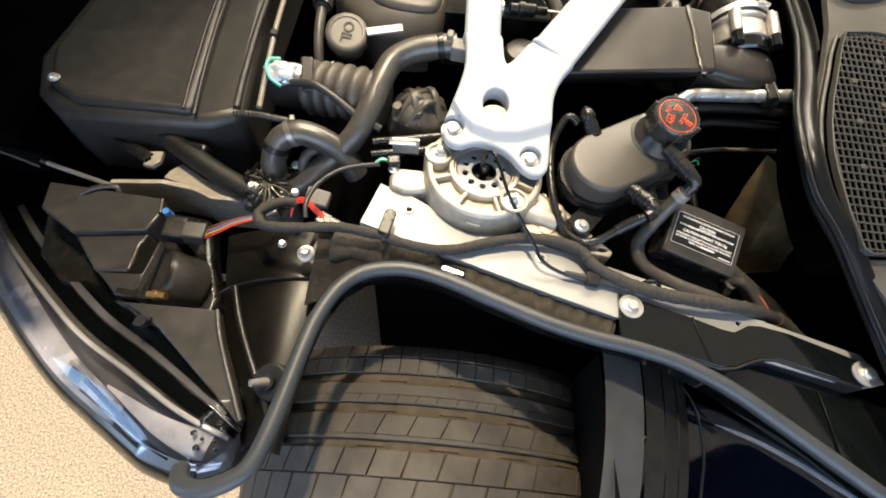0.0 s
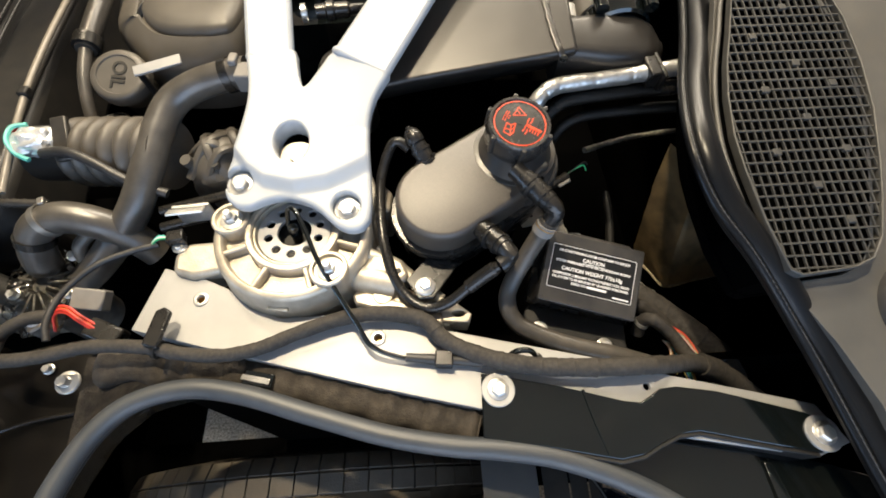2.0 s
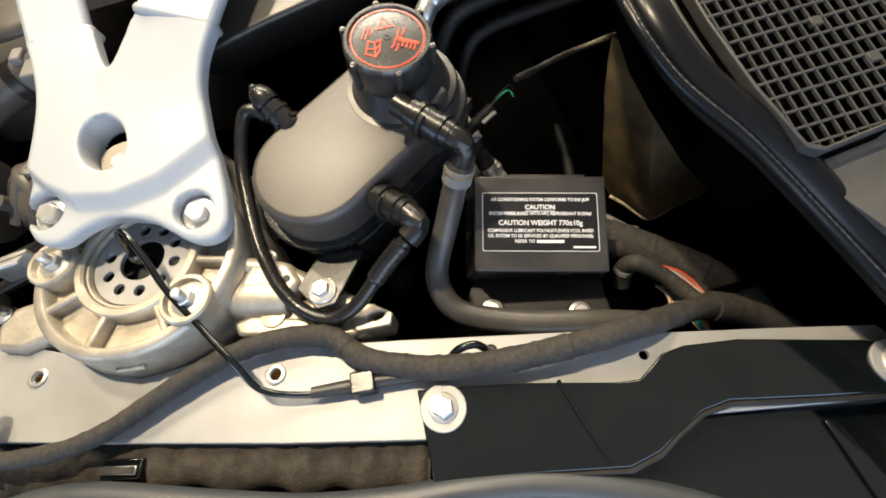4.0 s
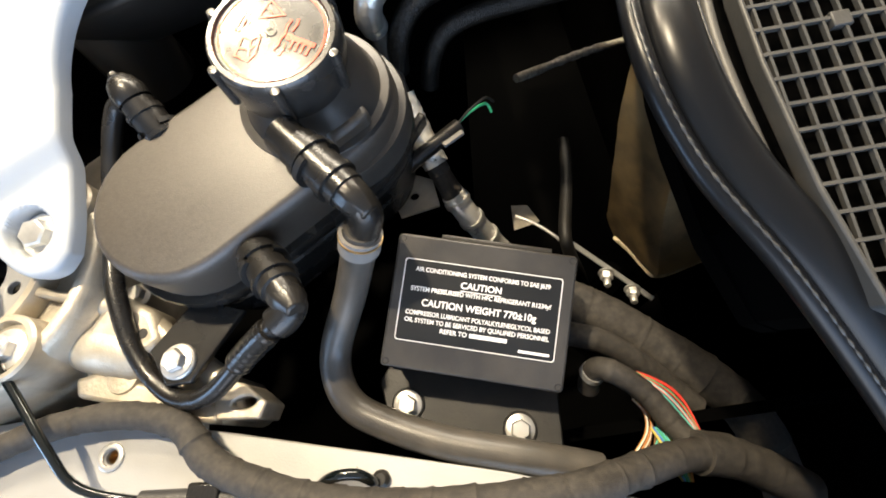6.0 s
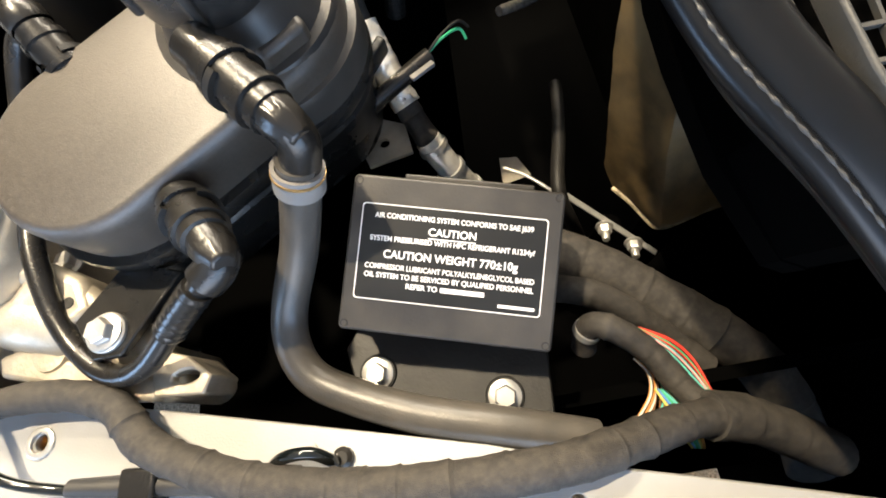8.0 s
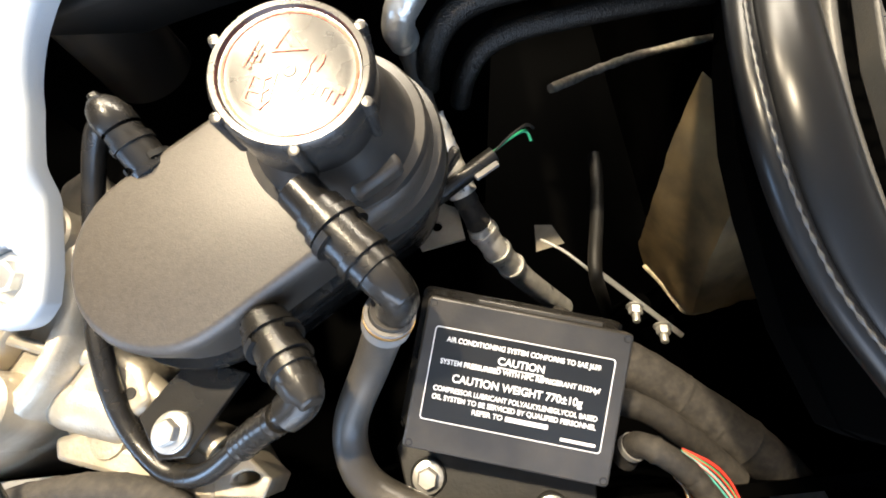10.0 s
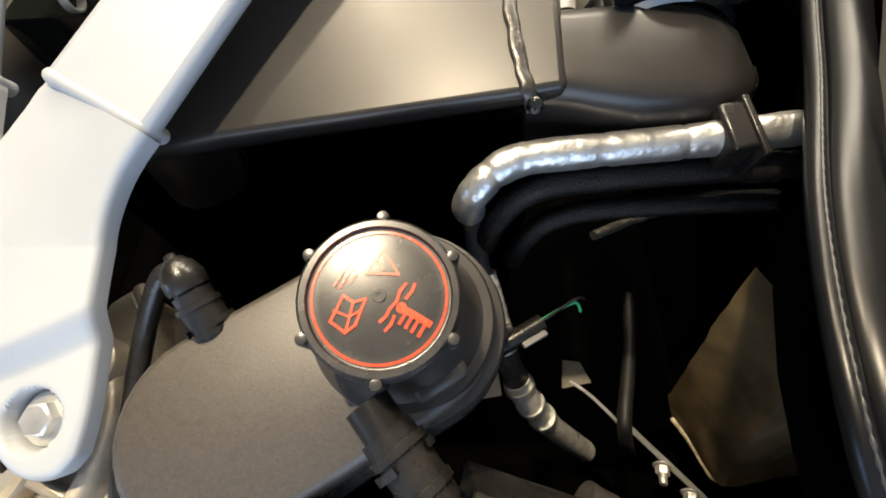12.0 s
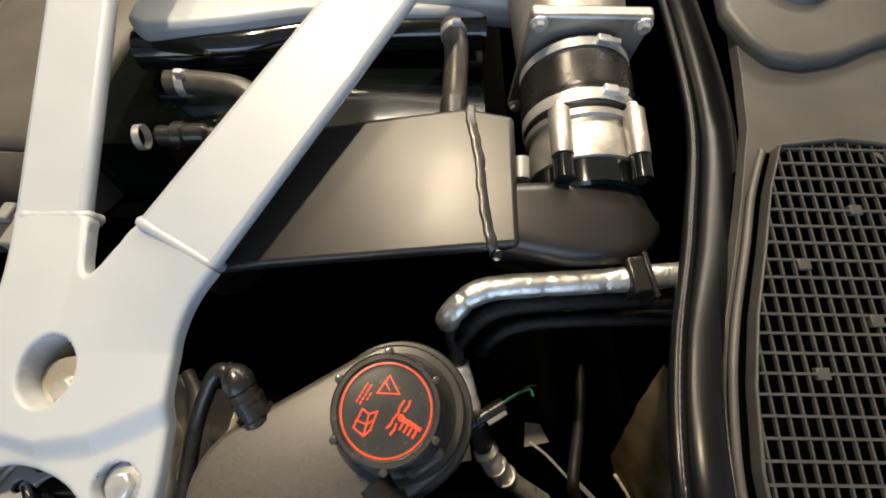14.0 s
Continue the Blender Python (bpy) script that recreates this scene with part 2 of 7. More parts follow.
def stadium(r, x0, x1, n=16):
    a = [(x1 + r * math.cos(t), r * math.sin(t)) for t in (math.pi * (i / n - 0.5) for i in range(n + 1))]
    b = [(x0 - r * math.cos(t), -r * math.sin(t)) for t in (math.pi * (i / n - 0.5) for i in range(n + 1))]
    return a + b


def rounded(w, h, r, n=5):
    out = []
    for cx, cy, a0 in ((w / 2 - r, h / 2 - r, 0), (-w / 2 + r, h / 2 - r, 90), (-w / 2 + r, -h / 2 + r, 180), (w / 2 - r, -h / 2 + r, 270)):
        out += [(cx + r * math.cos(radians(a0 + 90 * i / n)), cy + r * math.sin(radians(a0 + 90 * i / n))) for i in range(n + 1)]
    return out


def loft(sections, bm=None, cap=True):
    """A skin over rings of equally many points."""
    bm = bm or bmesh.new()
    rings = [[bm.verts.new(p) for p in s] for s in sections]
    for a, b in zip(rings, rings[1:]):
        for j in range(len(a)):
            k = (j + 1) % len(a)
            bm.faces.new((a[j], a[k], b[k], b[j]))
    if cap:
        bm.faces.new(rings[0])
        bm.faces.new(rings[-1][::-1])
    return bm


def sheet(f, nu, nv, thick=0.002, bm=None):
    """A thin curved panel over f(u, v), u and v from 0 to 1."""
    bm = bm or bmesh.new()
    vs = [[bm.verts.new(f(i / nu, j / nv)) for j in range(nv + 1)] for i in range(nu + 1)]
    faces = [bm.faces.new((vs[i][j], vs[i + 1][j], vs[i + 1][j + 1], vs[i][j + 1])) for i in range(nu) for j in range(nv)]
    bmesh.ops.solidify(bm, geom=faces, thickness=thick)
    return bm


def bolt(parent, at, up=(0, 0, 1), hexr=0.0075, height=0.006, flange=0.0105, washer=0.0, name="bolt", material=None, washer_material=None, turn=0.3, stud=0.0):
    """A hexagon bolt or nut with its flange, and a washer of its own if it has one. The head's underside sits at 'at'."""
    m = frame_from(at, up, (math.cos(turn), math.sin(turn), 0.01))
    w = 0.0
    bm = bmesh.new()
    if washer:
        w = 0.002
    lathe([(0, w), (flange, w), (flange, w + 0.0012), (hexr * 1.05, w + 0.0022), (0, w + 0.0022)], m, 28, bm)
    lathe([(0, w + 0.001), (hexr, w + 0.001), (hexr, w + height - 0.001), (hexr * 0.86, w + height), (0, w + height)], m, 6, bm)
    if stud:
        lathe([(0, w + height - 0.001), (stud, w + height - 0.001), (stud, w + height + 0.007), (stud * 0.8, w + height + 0.008), (0, w + height + 0.008)], m, 14, bm)
    ob = part(name, bm, material or M_STEEL, parent)
    if washer:
        part("washer", lathe([(flange * 0.6, 0), (washer, 0), (washer, 0.0016), (washer - 0.0006, 0.0022), (flange * 0.6, 0.0022)], m, 36, None, True), washer_material or M_STEEL, ob)
    return ob


def writing(text, size, m, material, parent, name="lettering", depth=0.0002, align="CENTER", squeeze=1.0, label="", bold=0.018):
    cu = bpy.data.curves.new("tmp_text", "FONT")
    cu.body, cu.size, cu.align_x, cu.align_y, cu.extrude = text, size, align, "CENTER", depth
    cu.offset = size * bold
    ob = bpy.data.objects.new("tmp_text", cu)
    scene.collection.objects.link(ob)
    bpy.context.view_layer.update()
    me = bpy.data.meshes.new_from_object(ob.evaluated_get(bpy.context.evaluated_depsgraph_get()))
    bpy.data.objects.remove(ob)
    bm = bmesh.new()
    bm.from_mesh(me)
    bpy.data.meshes.remove(me)
    bm.transform(m @ Matrix.Diagonal((squeeze, 1, 1, 1)))
    return part(name, bm, material, parent, label, smooth=False)


def along(a, b):
    """A frame at a whose z axis points at b."""
    d = Vector(b) - Vector(a)
    return frame_from(a, d, (0, 0, 1) if abs(d.normalized().z) < 0.9 else (1, 0, 0))


def rod(a, b, r, seg=16, bm=None, r2=None):
    h = (Vector(b) - Vector(a)).length
    return lathe([(0, 0), (r, 0), (r2 or r, h), (0, h)], along(a, b), seg, bm)


def ribs(pitch, depth):
    return lambda s, total: 1 - depth * (0.5 + 0.5 * math.cos(2 * math.pi * s / pitch))

# ---------------------------------------------------------------- showroom
def wall_box(name, lo, hi, material, label, category="wall"):
    c = [(a + b) / 2 for a, b in zip(lo, hi)]
    return whole(name, box([b - a for a, b in zip(lo, hi)], Matrix.Translation(c)), material, label, category, kind="structure")


wall_box("floor", (-6, -3.15, -0.05), (6, 6, 0), M_CARPET, "beige looped showroom carpet under the car", "floor")
wall_box("ceiling", (-6, -3.15, 3.2), (6, 6, 3.3), M_WALL, "plain white showroom ceiling", "ceiling")
wall_box("wall_west", (-6.15, -0.7, 0), (-6, 6, 3.2), M_WALL, "plain white showroom wall")
wall_box("wall_west_low", (-6.15, -3, 0), (-6, -0.7, 0.8), M_WALL, "plain white wall under the side window")
wall_box("wall_west_high", (-6.15, -3, 3.0), (-6, -0.7, 3.2), M_WALL, "plain white lintel over the side window")
wall_box("wall_east", (6, -3, 0), (6.15, 6, 3.2), M_WALL, "plain white showroom wall")
wall_box("wall_north", (-6, 6, 0), (6, 6.15, 3.2), M_WALL, "plain white showroom wall")
wall_box("wall_south_low", (-6, -3.15, 0), (6, -3, 0.4), M_WALL, "plain white wall under the show window")
wall_box("wall_south_high", (-6, -3.15, 3.0), (6, -3, 3.2), M_WALL, "plain white lintel over the show window")
wall_box("wall_south_left", (-6, -3.15, 0.4), (-1.5, -3, 3.0), M_WALL, "plain white wall beside the show window")
wall_box("wall_south_right", (3.0, -3.15, 0.4), (6, -3, 3.0), M_WALL, "plain white wall beside the show window")

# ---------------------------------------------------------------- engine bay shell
# near black shell; the deep shade of the bay sits in its colour
wall_box("bay_floor", (-0.005, 0.16, 0.36), (0.95, 1.5, 0.38), M_BAY, "near black engine bay floor, deep shade in its colour", "bay floor")
wall_box("bay_front_floor", (-0.95, 0.62, 0.30), (-0.10, 1.5, 0.32), M_BAY, "near black undertray below the radiator, shade in its colour", "undertray")
wall_box("bulkhead", (0.78, 0.20, 0.30), (0.80, 1.5, 0.95), M_BAY, "near black bulkhead behind the engine, shade in its colour", "bulkhead")
wall_box("inner_wing_front", (0.0, 0.272, 0.38), (0.80, 0.28, 0.80), M_BAY, "near black inner wing below the rail, shade in its colour", "inner wing")
# three dark plates added to keep the carpet out of sight
wall_box("bay_rear_floor", (0.56, -0.35, 0.58), (1.05, 0.165, 0.60), M_BAY, "added dark plate hiding the floor behind the wheel arch", "sill")
wall_box("bulkhead_side", (0.78, -0.30, 0.30), (0.80, 0.20, 0.80), M_BAY, "added dark bulkhead end hiding the floor", "bulkhead")
wall_box("bay_mid_floor", (-0.24, 0.47, 0.34), (0.02, 1.30, 0.36), M_BAY, "added dark plate closing the gap below the engine front", "undertray")
# unseen plate, added to stop window light reaching under the car
wall_box("sill_light_block", (0.48, -0.32, 0.12), (1.05, -0.30, 0.62), M_BAY, "unseen dark plate blocking window light behind the front wheel", "sill")
wall_box("engine_block", (0.02, 0.69, 0.40), (0.50, 1.5, 0.86), M_BAY, "engine block with its shade put in the colour", "engine")
# dark boxes and slabs added where only blackness should show
wall_box("bay_front_box", (-0.95, 0.41, 0.45), (-0.22, 0.64, 0.69), M_BAY, "added dark box filling the gap behind the headlamp", "front panel")
wall_box("arch_front_floor", (-0.62, 0.20, 0.12), (-0.285, 0.43, 0.36), M_BAY, "added dark slab hiding the floor in front of the wheel", "undertray")
wall_box("arch_inner_floor", (-0.29, 0.228, 0.12), (0.30, 0.282, 0.36), M_BAY, "added dark slab hiding the floor beside the wheel", "undertray")
wall_box("front_shade_box", (-1.10, 0.47, 0.30), (-0.625, 1.5, 0.79), M_BAY, "added dark box for the shaded front corner", "shroud")


def build_bonnet():
    def skin(u, v):
        return V(-0.95 + 0.59 * v - 0.05 * math.sin(math.pi * v), 0.05 + 1.7 * u, 0.74 + 1.10 * v - 0.08 * (2 * u - 1) ** 2 * v)
    bm = bmesh.new()
    vs = [[bm.verts.new(skin(i / 24, j / 12)) for j in range(13)] for i in range(25)]
    fs = [bm.faces.new((vs[i][j], vs[i + 1][j], vs[i + 1][j + 1], vs[i][j + 1])) for i in range(24) for j in range(12)]
    bmesh.ops.solidify(bm, geom=fs, thickness=0.02)
    whole("open_bonnet", bm, M_GLOSS, "dark gloss painted bonnet standing open over the front", "bonnet")


build_bonnet()
wall_box("bay_far_wall", (-0.95, 1.48, 0.30), (0.95, 1.5, 0.98), M_BAY, "far side of the engine bay, near black for its shade", "inner wing")

# ---------------------------------------------------------------- rail, foam, bracket
def build_rail():
    t = thing("front_rail", (0.3, 0.28, 0.84), "bright aluminium rail plate along the inner wing", "rail")
    top = [(-0.006, 0.398), (0.038, 0.383), (0.068, 0.368), (0.095, 0.344), (0.128, 0.330), (0.20, 0.330), (0.311, 0.303), (0.387, 0.283), (0.463, 0.263), (0.524, 0.243), (0.594, 0.224), (0.658, 0.206), (0.676, 0.170)]
    low = [(0.640, 0.160), (0.52, 0.185), (0.331, 0.2235), (0.236, 0.249), (0.103, 0.288), (-0.025, 0.327)]
    holes = [ring_points(0.041, 0.357, 0.0042, n=16), ring_points(0.232, 0.301, 0.0042, n=16), ring_points(0.498, 0.2335, 0.0035, n=14)]
    part("plate", prism(top + low, 0.865, 0.870, holes=holes), M_ALU, t, bevel=0.0008)
    front = low[2:]
    web = front + [(x, y + 0.006) for x, y in front[::-1]]
    part("web", prism(web, 0.80, 0.8655), M_ALU, t)
    for x, y in ((0.041, 0.357), (0.232, 0.301)):
        part("rivet_nut", lathe([(0.0042, 0.868), (0.0080, 0.868), (0.0080, 0.8712), (0.0070, 0.8718), (0.0050, 0.8715), (0.0042, 0.866)], Matrix.Translation((x, y, 0)), 24), M_STEEL, t)
        part("thread", lathe([(0, 0.860), (0.0042, 0.860), (0.0042, 0.867)], Matrix.Translation((x, y, 0)), 16), M_BRASS, t)
    part("edge_tab", prism([(0.348, 0.268), (0.362, 0.277), (0.380, 0.277), (0.390, 0.262)], 0.8702, 0.8715), M_ALU, t)


def build_bracket():
    t = thing("wing_bracket", (0.5, 0.2, 0.874), "gloss black stepped bracket bolted onto the aluminium rail", "bracket")
    out = [(0.334, 0.257), (0.407, 0.240), (0.470, 0.221), (0.486, 0.2185), (0.497, 0.224), (0.508, 0.230), (0.525, 0.231), (0.563, 0.224), (0.640, 0.199), (0.658, 0.190), (0.664, 0.176), (0.655, 0.164), (0.640, 0.163), (0.586, 0.176), (0.535, 0.189), (0.515, 0.188), (0.495, 0.181), (0.477, 0.173), (0.455, 0.170), (0.384, 0.186), (0.330, 0.197)]
    part("plate", prism(out, 0.8705, 0.8745), M_GLOSS, t, bevel=0.001)
    skirt = [(0.330, 0.197), (0.384, 0.186), (0.455, 0.170), (0.477, 0.173), (0.495, 0.181), (0.515, 0.188), (0.535, 0.189), (0.586, 0.176), (0.640, 0.163)]
    part("skirt", prism(skirt + [(x, y - 0.004) for x, y in skirt[::-1]], 0.82, 0.873), M_DULL, t, bevel=0.001)
    for x, y in ((0.349, 0.2395), (0.649, 0.179)):
        bolt(t, (x, y, 0.8745), hexr=0.0078, height=0.007, flange=0.0105, washer=0.0165, washer_material=M_ALU)
    part("crease", tube([(0.432, 0.234, 0.8745), (0.437, 0.205, 0.8745), (0.444, 0.175, 0.8745)], 0.0016, 8), M_GLOSS, t)


def build_foam():
    bm = bmesh.new()
    pts = [(-0.06, 0.300), (0.0, 0.296), (0.05, 0.290), (0.103, 0.279), (0.17, 0.260), (0.236, 0.240), (0.29, 0.224), (0.330, 0.211)]
    line = glide([(x, y, 0.845) for x, y in pts], 14)
    n = len(line)
    for i, p in enumerate(line):
        line[i] = p
    rings = []
    for i, p in enumerate(line):
        d = (line[min(i + 1, n - 1)] - line[max(i - 1, 0)]).normalized()
        s = V(-d.y, d.x, 0)
        w = 0.022 + 0.003 * math.sin(i * 0.55)
        h = 0.014 + 0.004 * abs(math.sin(i * 0.55)) + 0.0015 * noise.noise(p * 90)
        rings.append([bm.verts.new(p + s * math.cos(a) * w + V(0, 0, 1) * math.sin(a) * h) for a in (2 * math.pi * j / 16 for j in range(16))])
    for a, b in zip(rings, rings[1:]):
        for j in range(16):
            bm.faces.new((a[j], a[(j + 1) % 16], b[(j + 1) % 16], b[j]))
    bm.faces.new(rings[0])
    bm.faces.new(rings[-1][::-1])
    t = thing("foam_strip", (0.1, 0.28, 0.83), "dark scalloped foam strip between rail and wing seal", "foam strip")
    part("strip", bm, M_FOAM, t)
    clip = box((0.030, 0.014, 0.004), pose(0.112, 0.268, 0.865, 0, 0, -14))
    part("clip", clip, M_GLOSS, t, "small glossy clip", bevel=0.001)
    # added tab, tilted to mirror the key lamp as the clip's glint
    part("glint_tab", box((0.030, 0.006, 0.002), pose(0.110, 0.2675, 0.868, 2, -2, -15)), mat("clip_glint_metal", (0.8, 0.79, 0.76), 0.24, 1.0, 0.05, 60, 0.0), t, "narrow metal tab added as the clip's bright glint", bevel=0.0005)


build_rail()
build_bracket()
build_foam()


# ---------------------------------------------------------------- strut tower
def build_tower():
    c = (0.143, 0.420)
    t = thing("strut_tower", (*c, 0.84), "cast aluminium suspension strut tower with ribbed pockets", "strut tower")
    m = Matrix.Translation((*c, 0))
    prof = [(0.090, 0.80), (0.090, 0.868), (0.088, 0.876), (0.086, 0.898), (0.0845, 0.9035), (0.082, 0.9055), (0.077, 0.9055), (0.0755, 0.904), (0.0745, 0.893), (0.053, 0.893), (0.052, 0.904), (0.0505, 0.9055), (0.046, 0.9055), (0.0445, 0.904), (0.044, 0.885)]
    part("casting", lathe(prof, m, 72), M_CAST, t)
    for a in (-160, -118, -72, -20, 10, 45):
        part("rib", box((0.027, 0.006, 0.014), m @ pose(0, 0, 0.897, 0, 0, a) @ Matrix.Translation((0.064, 0, 0))), M_CAST, t, bevel=0.002)
    for x, y in ((0.075, 0.435), (0.185, 0.366), (0.20, 0.46)):
        b = part("boss", lathe([(0, 0.87), (0.0215, 0.87), (0.0205, 0.9085), (0.0190, 0.910), (0.0165, 0.910), (0.0155, 0.905), (0, 0.905)], Matrix.Translation((x, y, 0)), 36), M_CAST, t)
        bolt(t, (x, y, 0.905), hexr=0.0075, height=0.008, flange=0.0125, name="nut", stud=0.0042)
    # damper head
    part("bushing", lathe([(0.0445, 0.880), (0.0445, 0.900), (0.0435, 0.9020), (0.0420, 0.9020), (0.0412, 0.900), (0.040, 0.880)], m, 48), M_CAST, t)
    holes = [ring_points(0.0285 * math.cos(radians(a)), 0.0285 * math.sin(radians(a)), 0.0046, n=14) for a in range(15, 375, 36)]
    holes.append(ring_points(0, 0, 0.0185, n=28))
    part("perforated_disc", prism(ring_points(0, 0, 0.0400, n=48), 0.894, 0.8985, m, holes), M_ALU, t, "steel disc with a ring of holes", bevel=0.0006)
    part("well", lathe([(0, 0.880), (0.036, 0.880), (0.036, 0.897)], m, 32), M_DULL, t)
    part("damper_rod", lathe([(0, 0.88), (0.006, 0.88), (0.006, 0.906), (0.004, 0.909), (0, 0.909)], m, 18), M_GLOSS, t)
    # side castings
    part("front_lug", prism([(0.008, 0.388), (0.030, 0.380), (0.062, 0.385), (0.070, 0.40), (0.055, 0.425), (0.018, 0.424), (0.006, 0.41)], 0.84, 0.880), M_CAST, t, bevel=0.006, seg=3)
    bolt(t, (0.0105, 0.4185, 0.880), hexr=0.0055, height=0.006, flange=0.008)
    side = [(0.205, 0.352), (0.222, 0.338), (0.262, 0.321), (0.306, 0.308), (0.316, 0.318), (0.303, 0.338), (0.262, 0.356), (0.244, 0.385), (0.225, 0.40), (0.205, 0.39)]
    part("rear_lug", prism(side, 0.82, 0.874), M_CAST, t, bevel=0.006, seg=3)
    part("rear_rib", prism([(0.215, 0.375), (0.23, 0.352), (0.255, 0.352), (0.270, 0.362), (0.262, 0.382), (0.232, 0.40)], 0.86, 0.890), M_CAST, t, bevel=0.006, seg=3)
    part("barrel", lathe([(0, -0.030), (0.012, -0.030), (0.0165, -0.026), (0.0175, -0.020), (0.0175, 0.016), (0.0155, 0.022), (0.008, 0.025), (0, 0.025)], frame_from((0.233, 0.364, 0.874), (0.95, -0.30, 0.02), (0, 0, 1)), 32), M_CAST, t)
    part("post", lathe([(0, 0.84), (0.0135, 0.84), (0.0125, 0.852), (0.0115, 0.875), (0.0100, 0.879), (0, 0.880)], Matrix.Translation((0.238, 0.346, 0)), 28), M_CAST, t)
    part("foot_flange", prism([(0.205, 0.350), (0.208, 0.338), (0.240, 0.328), (0.276, 0.314), (0.300, 0.310), (0.303, 0.320), (0.280, 0.330), (0.246, 0.342), (0.222, 0.352)], 0.862, 0.8775), M_CAST, t, bevel=0.003, seg=3)
    part("gusset", prism([(0.296, 0.338), (0.318, 0.330), (0.331, 0.318), (0.327, 0.309), (0.300, 0.312)], 0.852, 0.879, None, [ring_points(0.317, 0.3195, 0.0075, 0.0035, n=18)]), M_CAST, t, bevel=0.002)
    part("web", tube([(0.205, 0.395, 0.886), (0.226, 0.392, 0.884), (0.250, 0.380, 0.882), (0.275, 0.358, 0.880), (0.300, 0.336, 0.876)], 0.0075, 14, 8), M_CAST, t)
    # no hole is cut: a dark disc gives the shade inside it
    part("hole_shade_disc", lathe([(0, 0.8885), (0.0033, 0.8885), (0.0033, 0.8905), (0, 0.8905)], Matrix.Translation((0.256, 0.368, 0)), 14), M_DULL, t)
    part("rear_wall", prism([(0.190, 0.440), (0.214, 0.425), (0.228, 0.440), (0.230, 0.470), (0.220, 0.500), (0.206, 0.518), (0.188, 0.505)], 0.82, 0.893), M_CAST, t, bevel=0.007, seg=3)
    part("rear_step", prism([(0.215, 0.470), (0.246, 0.462), (0.250, 0.492), (0.236, 0.508), (0.216, 0.510)], 0.80, 0.866), M_CAST, t, bevel=0.006, seg=3)
    part("rear_rib", tube([(0.222, 0.430, 0.893), (0.229, 0.455, 0.896), (0.224, 0.490, 0.894), (0.208, 0.515, 0.890)], 0.0052, 12, 8), M_CAST, t)
    part("stop", prism([(0.120, 0.3325), (0.142, 0.329), (0.142, 0.3345), (0.120, 0.338)], 0.885, 0.890), M_CAST, t, bevel=0.0015)
    bolt(t, (0.236, 0.402, 0.872), hexr=0.006, height=0.007, flange=0.0085)


build_tower()


# ---------------------------------------------------------------- brace
def build_brace():
    t = thing("strut_brace", (0.15, 0.5, 0.93), "silver white painted cast strut brace with two welded arms", "strut brace")
    k = math.sqrt(1 + 0.27 ** 2)
    m = frame_from((0.15, 0.5, 0.958), (0, -0.27, 1), (1, 0, 0))

    def loc(pts):
        return [(x - 0.15, (y - 0.5) * k) for x, y in pts]

    # one cast body: a patch between four edge lines, with a shoulder, rounded rims and three holes
    def evenly(pts, n, closed_corner=4):
        line = glide([(x, y, 0) for x, y in pts], 10)
        acc = [0.0]
        for p, q in zip(line, line[1:]):
            acc.append(acc[-1] + (q - p).length)
        return np.array([[np.interp(acc[-1] * i / n, acc, [p[c] for p in line]) for c in (0, 1)] for i in range(n + 1)])

    nu, nv = 150, 130
    low = evenly(loc([(0.0765, 0.449), (0.081, 0.438), (0.092, 0.4305), (0.104, 0.430), (0.120, 0.436), (0.137, 0.438), (0.155, 0.434), (0.172, 0.426), (0.186, 0.413), (0.196, 0.404), (0.208, 0.399), (0.221, 0.401), (0.2290, 0.410)]), nu)
    high = evenly(loc([(0.0945, 0.606), (0.120, 0.6065), (0.1485, 0.607), (0.153, 0.592), (0.1555, 0.574), (0.160, 0.563), (0.167, 0.567), (0.180, 0.583), (0.1955, 0.597), (0.225, 0.581), (0.2565, 0.564)]), nu)
    west = evenly(loc([(0.0765, 0.449), (0.0775, 0.468), (0.082, 0.484), (0.0875, 0.500), (0.0945, 0.527), (0.0985, 0.552), (0.098, 0.578), (0.0945, 0.606)]), nv)
    east = evenly(loc([(0.2290, 0.410), (0.2315, 0.430), (0.2315, 0.465), (0.2315, 0.500), (0.2335, 0.522), (0.2420, 0.544), (0.2565, 0.564)]), nv)
    rim = np.vstack([low, west, east, high[int(nu * 0.24):int(nu * 0.68)]])
    st = np.array(loc([(0.07, 0.509), (0.0865, 0.4985), (0.100, 0.479), (0.118, 0.464), (0.150, 0.456), (0.185, 0.461), (0.212, 0.473), (0.25, 0.492)]))
    sl = np.array(loc([(0.07, 0.491), (0.0865, 0.482), (0.100, 0.464), (0.118, 0.449), (0.150, 0.4400), (0.185, 0.443), (0.212, 0.453), (0.25, 0.470)]))
    pits = [(loc([(0.148, 0.4975)])[0], 0.0185, 0.0235), (loc([(0.0905, 0.4595)])[0], 0.0150, 0.0152), (loc([(0.2045, 0.4265)])[0], 0.0150, 0.0152)]
    bm = bmesh.new()
    grid = []
    for i in range(nu + 1):
        u = i / nu
        col = []
        for j in range(nv + 1):
            v = j / nv
            p = (1 - v) * low[i] + v * high[i] + (1 - u) * west[j] + u * east[j] - (1 - u) * (1 - v) * low[0] - u * (1 - v) * low[-1] - (1 - u) * v * high[0] - u * v * high[-1]
            yt, yl = np.interp(p[0], st[:, 0], st[:, 1]), np.interp(p[0], sl[:, 0], sl[:, 1])
            f = min(1.0, max(0.0, (yt - p[1]) / (yt - yl)))
            z = -0.0085 * f * f * (3 - 2 * f) + max(0.0, p[1] - 0.01) * 0.22 * min(1.0, max(0.0, p[0] / 0.10))
